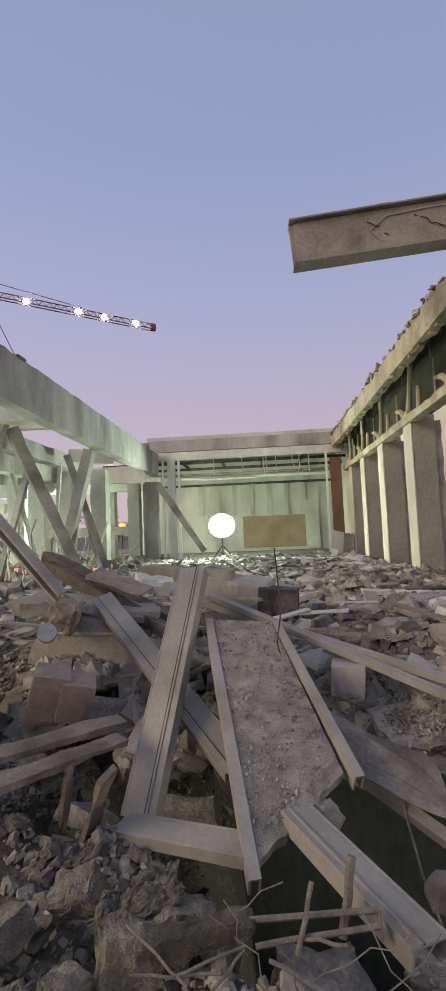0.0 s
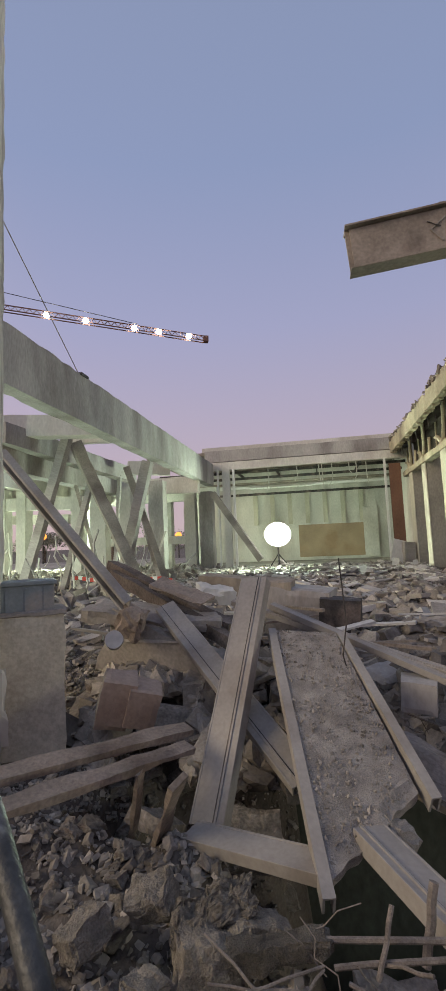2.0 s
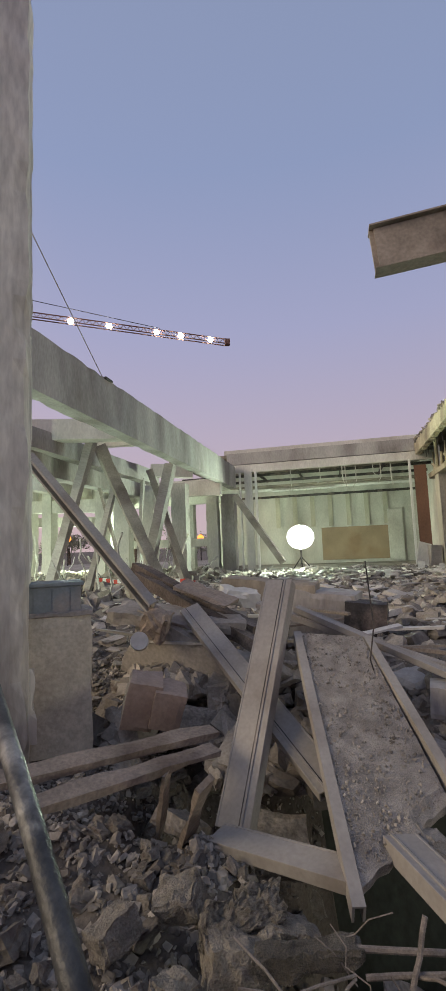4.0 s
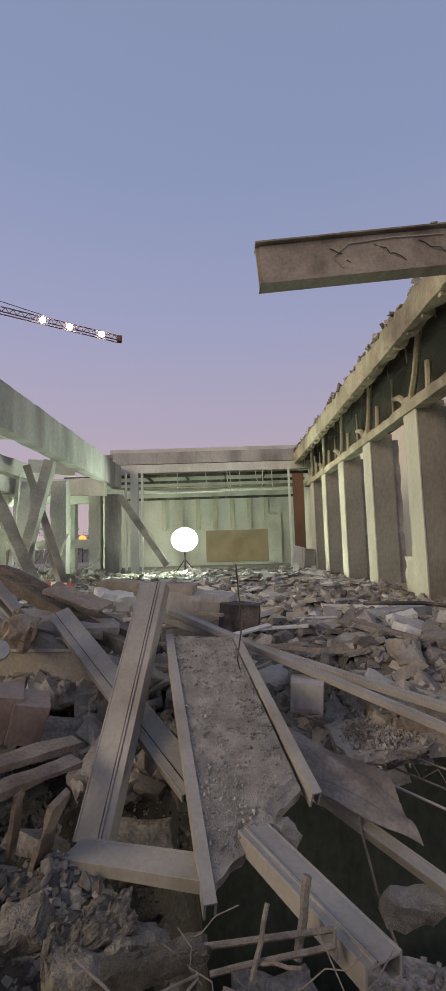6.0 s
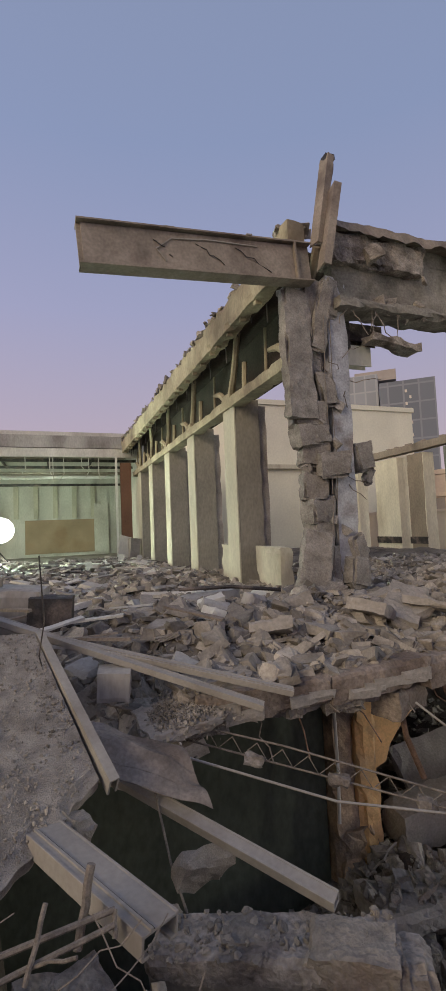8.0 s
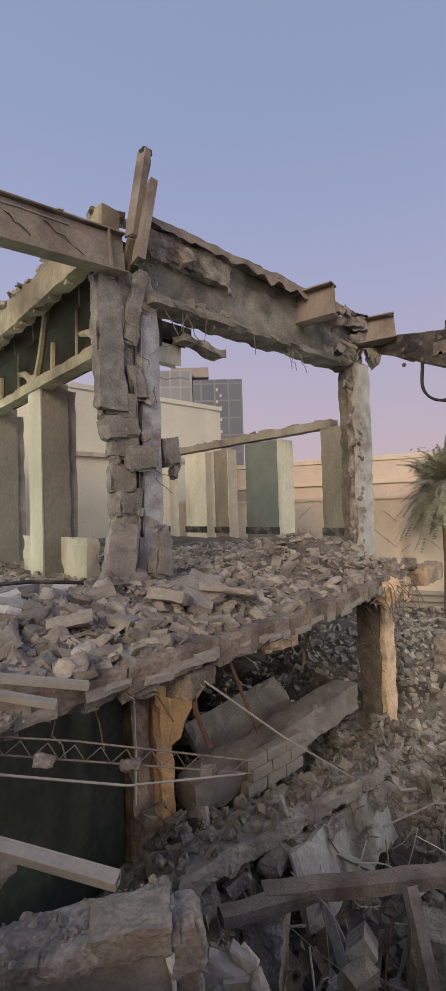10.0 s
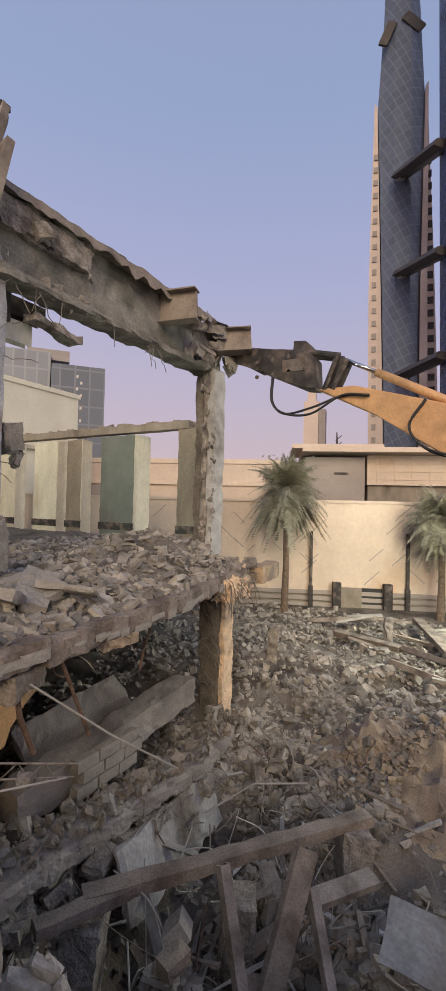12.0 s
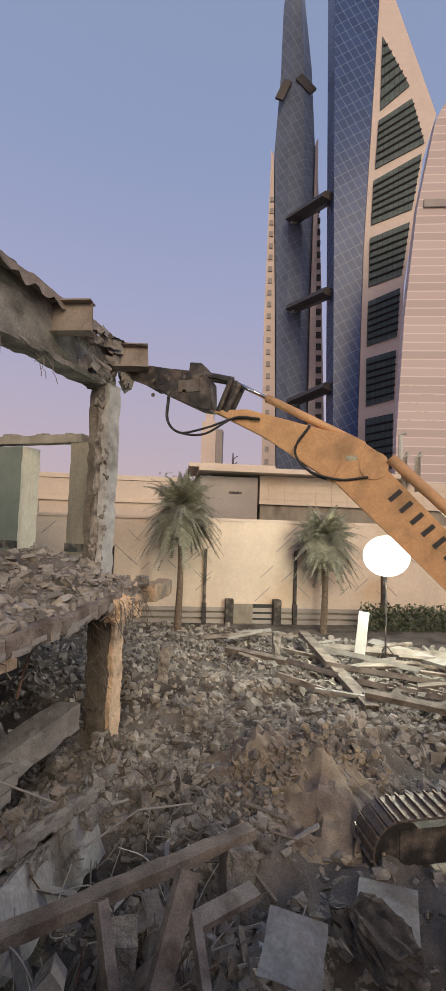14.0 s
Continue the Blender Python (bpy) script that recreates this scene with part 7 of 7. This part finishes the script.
spots = scatter(800, lambda: r.gauss(9.6, 0.75), lambda: r.gauss(1.1, 0.75), lambda x, y: min(ground_height(x, y), 1.6) + 0.12, (0.02, 0.03, 0.04, 0.06, 0.09, 0.15))
field("sandy_lumps", "yellow-brown lumps of sandy spoil", spots, SAND, 11, 0.0, 0.1)

# larger single pieces on the slab and below
BIGS = []
for i in range(6):
    me = bpy.data.meshes.new("concrete_lump")
    b = crag(r, 9, 0.8, 3, 0.10, i * 5.0)
    b.to_mesh(me)
    b.free()
    me.materials.append(ROCK)
    BIGS.append(me)
for i in range(130):
    if i < 70:
        x, y = r.uniform(1.2, 9.8), 4.25 + 4 * r.random() ** 1.5
        z = on_floor(x, y)
        g = "concrete lumps on the slab"
    else:
        x, y = r.uniform(3.5, 15), r.uniform(-1.0, 8)
        z = low(x, y)
        g = "concrete lumps on the ground"
    if z is None:
        continue
    s = r.uniform(0.12, 0.30)
    ob = new("concrete_lump", r.choice(BIGS))
    ob.matrix_world = pose(x, y, z + s * 0.12, r.uniform(-25, 25), r.uniform(-25, 25), r.uniform(0, 360)) @ Matrix.Diagonal((s * r.uniform(0.9, 1.6), s, s * r.uniform(0.5, 0.9), 1))
    tagged(ob, "large broken concrete lump lying in the rubble", "concrete lump", g)
for i in range(16):
    x, y = r.uniform(0.8, 4.2), 4.3 + 4.2 * r.random()
    z = on_floor(x, y)
    if z is None:
        continue
    ob = solid("masonry_block", rough(r.uniform(0.24, 0.36), 0.18, 0.16, (0, 0, 0), 0.06, 0.012, i, 0.04), r.choice((BEAMC, CONC, CONC, PALE)), pose(x, y, z + 0.09, r.uniform(-25, 25), r.uniform(-30, 30), r.uniform(0, 180)), "loose concrete block among the debris", "block", "loose blocks on the slab")
solid("long_beam_piece", rough(1.9, 0.3, 0.26, (0, 0, 0), 0.12, 0.02, 5, 0.05), BEAMC, pose(1.9, 6.7, 4.28, 3, -4, 16), "broken length of pale concrete beam on the slab", "beam piece")
solid("iron_bar", tube([(1.9, 6.9, 4.5), (2.6, 6.6, 4.52), (3.5, 6.3, 4.42)], 0.03, 6), DARKST, None, "dark iron bar lying over the debris", "bar")

# collapsed members in the lower storey
SLABG = mat("stained_slab", (0.42, 0.41, 0.39), 0.9, vary=0.2, scale=1.6, fine=24, bump=0.4, dirt=(0.17, 0.145, 0.12), dirt_amt=0.5, streak=0.5)
def fallen(name, a, b, w, h, material, label, category, seed, roll=0):
    L = (V(*b) - V(*a)).length
    if material in (STEEL, RUST, DECKM):
        return solid(name, extrude(c_section(w, h, 0.012), L), material, span(a, b, roll), label, category)
    if material in (WOOD, SHEETM):
        return solid(name, rough(L, w, h, (L / 2, 0, 0), 0.09, 0.007, seed, 0.02), material, span(a, b, roll), label, category)
    return solid(name, rough(L, w, h, (L / 2, 0, 0), 0.13, 0.025, seed, 0.06), material, span(a, b, roll), label, category)
fallen("fallen_beam", (4.45, 5.62, 1.25), (8.6, 5.6, 1.62), 0.5, 0.52, CONC, "grey fallen beam lying under the slab", "beam", 1)
fallen("fallen_slab", (5.4, 6.5, 1.15), (7.6, 6.3, 1.55), 1.15, 0.14, CONC, "tilted floor slab under the broken storey", "slab", 2, 48)
bwl = thing("block_wall_piece", pose(5.87, 5.18, 1.1), "low piece of grey block wall in the collapse", "wall piece")
for row in range(3):
    for k in range(3):
        part("block", rough(0.42, 0.16, 0.185, (-0.44 + k * 0.44 + (0.12 if row % 2 else 0), 0, 0.1 + row * 0.2), 0.09, 0.006, row * 3 + k, 0.015), CONC, bwl)
lg = thing("crumbled_ledge", pose(3.5, 4.6, 1.2), "crumbled concrete ledge carrying loose debris", "ledge")
LEDGE = [(3.3, 4.55, 1.36), (4.5, 4.6, 1.24), (5.8, 4.62, 1.12), (7.0, 4.62, 0.98), (8.1, 4.72, 0.84), (9.2, 5.05, 0.74), (9.8, 5.4, 0.74)]
INV = Matrix.Translation((-3.5, -4.6, -1.2))
for k, (a, b) in enumerate(zip(LEDGE, LEDGE[1:])):
    L_ = (V(*b) - V(*a)).length + 0.06
    part("ledge_piece", rough(L_, 0.66, 0.24, (L_ / 2, 0.03, -0.12), 0.06, 0.025, k + 3, 0.09), CONC, lg, "", INV @ span(a, b, r.uniform(-5, 5)))
    part("ledge_piece", rough(L_ * 0.96, 0.5, 0.16, (L_ / 2, 0.10, -0.31), 0.06, 0.03, k + 13, 0.10), EARTHY, lg, "brown broken lower layer", INV @ span(a, b, r.uniform(-4, 4)))
    for q in range(3):
        u = r.uniform(0.1, 0.9)
        part("ledge_piece", rough(r.uniform(0.3, 0.6), r.uniform(0.25, 0.4), r.uniform(0.10, 0.2), (0, 0, 0), 0.06, 0.03, k * 5 + q, 0.10), BROKEN, lg, "", INV @ Matrix.Translation(V(*a).lerp(V(*b), u) + V(0, -0.3, -0.38)) @ pose(0, 0, 0, r.uniform(-35, 10), r.uniform(-15, 15), r.uniform(-20, 20)))
    for q in range(46):
        hb = crag(r, 8, 0.9, 1, 0.12, q)
        sc = r.choice((0.04, 0.05, 0.07, 0.09, 0.12, 0.17))
        bmesh.ops.transform(hb, matrix=pose(0, 0, 0, r.uniform(0, 360), r.uniform(0, 360), r.uniform(0, 360)) @ Matrix.Scale(sc, 4), verts=hb.verts)
        part("loose_chunk", hb, ROCK, lg, "", INV @ Matrix.Translation(V(*a).lerp(V(*b), r.random()) + V(0, r.uniform(-0.2, 0.4), 0.03 + sc * 0.2)))
    for q in range(5):
        part("torn_scrap", rough(r.uniform(0.14, 0.36), 0.015, r.uniform(0.10, 0.24), (0, 0, 0), 0.05, 0.035, q + k, 0.04), (CONC, IBEAM, SHEETM, DULLTAN)[q % 4], lg, "", INV @ Matrix.Translation(V(*a).lerp(V(*b), r.random()) + V(0, r.uniform(-0.32, 0.2), 0.10)) @ pose(0, 0, 0, r.uniform(-60, 60), r.uniform(-40, 40), r.uniform(0, 180)))
    for q in range(5):
        c0 = V(*a).lerp(V(*b), r.random()) + V(0, -0.28, -0.2)
        part("rebar", tube(bent(c0, c0 + V(r.uniform(-0.3, 0.3), r.uniform(-0.35, -0.05), r.uniform(-0.75, 0.1)), 0.05, 5, r), 0.008, 5), REBAR, lg, "", INV)
fallen("leaning_slab", (4.9, 3.92, 0.56), (7.75, 4.34, 0.22), 0.1, 0.9, SLABG, "pale grey wall slab leaning below the ledge", "slab", 4, -22)
fallen("timber_beam", (3.95, 3.62, 1.28), (7.05, 1.40, 1.22), 0.22, 0.14, WOOD, "long weathered timber beam across the rubble", "timber", 5)
fallen("timber_beam", (3.4, 3.7, 1.32), (4.6, 3.2, 1.24), 0.2, 0.12, WOOD, "splintered end of a timber beam", "timber", 6)
fallen("steel_section", (4.0, 1.66, 1.0), (4.30, 2.1, 2.02), 0.11, 0.09, DECKM, "thin steel section standing in the rubble", "steel section", 7, 10)
fallen("steel_section", (4.4, 1.64, 0.9), (5.0, 1.52, 1.96), 0.24, 0.09, DECKM, "wide dusty steel section standing in the rubble", "steel section", 6, 60)
fallen("steel_section", (4.4, 1.0, 1.0), (5.05, 1.47, 1.55), 0.1, 0.08, DECKM, "thin steel section leaning on another", "steel section", 8, 20)
fallen("steel_section", (5.05, 1.55, 1.42), (5.85, 1.05, 1.36), 0.2, 0.08, DECKM, "short dusty steel section on the heap", "steel section", 9, 10)
fallen("steel_section", (3.4, 1.6, 1.3), (4.6, 0.8, 1.15), 0.08, 0.06, RUST, "rusty bar lying over the rubble", "steel bar", 12, 10)
fallen("metal_sheet", (5.12, 0.53, 1.06), (5.84, 0.55, 1.20), 0.64, 0.03, SHEETM, "flat blue-grey metal sheet on the ground", "sheet metal", 10, 4)
fallen("metal_sheet", (6.1, -0.38, 0.86), (7.1, -0.40, 0.92), 0.72, 0.03, SHEETM, "flat grey sheet half under soil", "sheet metal", 11, -2)
SOIL = mat("dark_soil", (0.085, 0.07, 0.056), 0.98, vary=0.35, scale=5, fine=60, bump=1.0, dirt=(0.15, 0.12, 0.09), dirt_amt=0.3)
hb = crag(r, 8, 0.7, 5, 0.16, 9.0)
solid("soil_clod", hb, SOIL, pose(6.22, -0.28, 0.98, 0, 0, 40) @ Matrix.Diagonal((0.95, 0.8, 0.6, 1)), "dark crumbly clod of soil on the metal sheet", "soil clod")
fallen("foam_lump", (4.02, 2.60, 0.98), (4.30, 2.52, 1.02), 0.22, 0.18, SAND, "yellow lump of insulation foam", "insulation", 13)
hbk = thing("hollow_block", pose(4.42, 2.72, 1.02, 50, 20, 30), "grey hollow concrete block on its side", "hollow block")
part("shell", box(0.4, 0.2, 0.03, (0, 0, 0.1)), CONC, hbk)
part("shell", box(0.4, 0.2, 0.03, (0, 0, -0.1)), CONC, hbk)
for k in range(4):
    part("web", box(0.03, 0.2, 0.17, (-0.185 + k * 0.1233, 0, 0)), CONC, hbk)
for i in range(40):
    x, y = r.uniform(3.0, 9.5), r.uniform(1.2, 5.2)
    z = max(ground_height(x, y), 0.3)
    a = (x, y, z)
    b = (x + r.uniform(-0.7, 0.7), y + r.uniform(-0.7, 0.7), z + r.uniform(0.1, 0.7))
    solid("rebar", tube(bent(a, b, 0.08, 6, r), r.choice((0.007, 0.009, 0.012)), 5), r.choice((REBAR, RUST, STEEL)), None, "bent reinforcing bar sticking out of the rubble", "rebar", "rebars of the lower rubble")
for i in range(26):
    x = r.uniform(1.4, 10.8)
    y = floor_edge(x)
    solid("rebar", tube(bent((x, y + 0.1, 3.85), (x + r.uniform(-0.25, 0.25), y - r.uniform(0.1, 0.35), 3.85 - r.uniform(0.05, 0.5)), 0.05, 5, r), 0.007, 5), r.choice((REBAR, RUST)), None, "bent bar hanging from the slab edge", "rebar", "rebars of the slab edge")
solid("long_rod", tube([(3.2, 3.6, 3.75), (3.9, 3.2, 3.1), (4.6, 2.9, 2.55)], 0.011, 6), STEEL, None, "long pale rod hanging from the slab corner", "rod")
solid("dangling_post", tube([(3.3, 4.0, 3.9), (3.36, 3.95, 3.3), (3.5, 3.9, 2.9)], 0.03, 6), RUST, None, "rusty bar dangling from the slab corner", "bar")
solid("pale_rods", tube([(5.2, 2.9, 1.75), (5.9, 2.6, 1.85), (6.5, 2.1, 1.72)], 0.012, 6), STEEL, None, "pale rod arching out of the rubble", "rod")
# splinters, rods and scraps among the lower rubble
for i in range(60):
    x, y = r.uniform(2.6, 8.5), r.uniform(0.6, 4.2)
    z = max(ground_height(x, y), 0.3) + 0.12
    L_ = r.uniform(0.25, 0.9)
    solid("splinter", rough(L_, r.uniform(0.03, 0.11), r.uniform(0.02, 0.05), (0, 0, 0), 0.08, 0.008, i, 0.02), r.choice((WOOD, WOOD, STEEL, SLABG)), pose(x, y, z, r.uniform(-35, 35), r.uniform(-35, 35), r.uniform(0, 360)), "splintered scrap of timber or board in the rubble", "scrap", "scraps of the lower rubble")
for i in range(34):
    x, y = r.uniform(3.0, 7.5), r.uniform(0.4, 4.4)
    z = max(ground_height(x, y), 0.3) + 0.1
    p = [(x, y, z), (x + r.uniform(-0.3, 0.3), y + r.uniform(-0.3, 0.3), z + r.uniform(0.1, 0.4)), (x + r.uniform(-0.8, 0.8), y + r.uniform(-0.6, 0.6), z + r.uniform(0.0, 0.5))]
    solid("rebar", tube(curve_points(p, 5), r.choice((0.006, 0.008, 0.011)), 5), r.choice((REBAR, RUST, STEEL)), None, "bent reinforcing bar sticking out of the rubble", "rebar", "rebars of the lower rubble")
# the spur of broken concrete beside the wall remnant
field("spur_rubble", "sharp lumps of broken concrete beside the wall remnant", scatter(520, lambda: 2.2 + r.gauss(0, 0.32), lambda: 1.95 + r.gauss(0, 0.45), lambda x, y: ground_height(x, y), (0.03, 0.04, 0.05, 0.06, 0.08, 0.1, 0.13, 0.17, 0.24)), RUBBLE, 31, 0.25, 0.2, 0.9, 0.06)
for i in range(9):
    x, y = 2.25 + r.uniform(-0.3, 0.5), 1.9 + r.uniform(-0.5, 0.5)
    solid("slab_fragment", rough(r.uniform(0.25, 0.5), r.uniform(0.2, 0.35), 0.09, (0, 0, 0), 0.045, 0.014, i + 600, 0.05), r.choice((BROKEN, CONC, GRAVELLY)), pose(x, y, ground_height(x, y) + 0.08, r.uniform(-60, 60), r.uniform(-60, 60), r.uniform(0, 180)), "tilted fragment of slab beside the wall remnant", "slab fragment")
# pieces in the hollow under the timbers
field("hollow_rubble", "broken lumps of concrete in the dark hollow", scatter(420, lambda: r.uniform(3.1, 6.6), lambda: r.uniform(0.9, 3.3), lambda x, y: ground_height(x, y), (0.08, 0.1, 0.13, 0.17, 0.22, 0.3)), RUBBLE, 32, 0.3, 0.2, 0.9, 0.06)
for i in range(46):
    x, y = r.uniform(3.1, 6.0), r.uniform(1.1, 3.6)
    z = ground_height(x, y)
    L_ = r.uniform(0.5, 1.5)
    m_ = r.choice((WOOD, WOOD, STEEL, SHEETM))
    solid("broken_lath", rough(L_, r.uniform(0.03, 0.12), r.uniform(0.02, 0.05), (L_ / 2, 0, 0), 0.1, 0.007, i, 0.02), m_, pose(x, y, z, r.uniform(-40, 40), r.uniform(-75, -5), r.uniform(0, 360)), "splintered lath leaning in the dark hollow", "lath", "laths of the hollow")
for x, y, z, w in ((3.95, 3.62, 0.5, 0.5), (6.8, 1.55, 0.6, 0.55), (5.4, 2.55, 0.2, 0.5)):
    solid("support_block", rough(w, 0.4, 1.15, (0, 0, 0), 0.07, 0.02, w * 60, 0.09), BROKEN, pose(x, y, z, 4, 3, 30), "upright broken block carrying a fallen timber", "block", "blocks under the timber")
for i in range(40):
    x, y = r.uniform(3.6, 6.4), r.uniform(1.0, 3.3)
    z = ground_height(x, y) + 0.1
    L_ = r.uniform(0.5, 1.1)
    a = r.uniform(0, 6.28)
    p = [(x, y, z), (x + 0.4 * L_ * math.cos(a), y + 0.4 * L_ * math.sin(a), z + r.uniform(0.2, 0.6)), (x + L_ * math.cos(a), y + L_ * math.sin(a), z + r.uniform(0.1, 0.9))]
    solid("rebar", tube(curve_points(p, 5), r.choice((0.006, 0.009, 0.012)), 5), r.choice((REBAR, STEEL, PALE)), None, "bent bar tangled above the dark hollow", "rebar", "rebars of the hollow")
for i in range(26):
    x, y = r.uniform(4.0, 6.6), r.uniform(0.7, 2.6)
    w = r.uniform(0.12, 0.34)
    solid("board_scrap", rough(w * r.uniform(1.2, 2.6), w, 0.025, (0, 0, 0), 0.06, 0.012, i + 700, 0.05), r.choice((SHEETM, WOOD, DULLTAN, CONC)), pose(x, y, max(ground_height(x, y), 0.1) + 0.16, r.uniform(-45, 45), r.uniform(-45, 45), r.uniform(0, 360)), "ragged scrap of board over the rubble", "board scrap", "board scraps of the hollow")
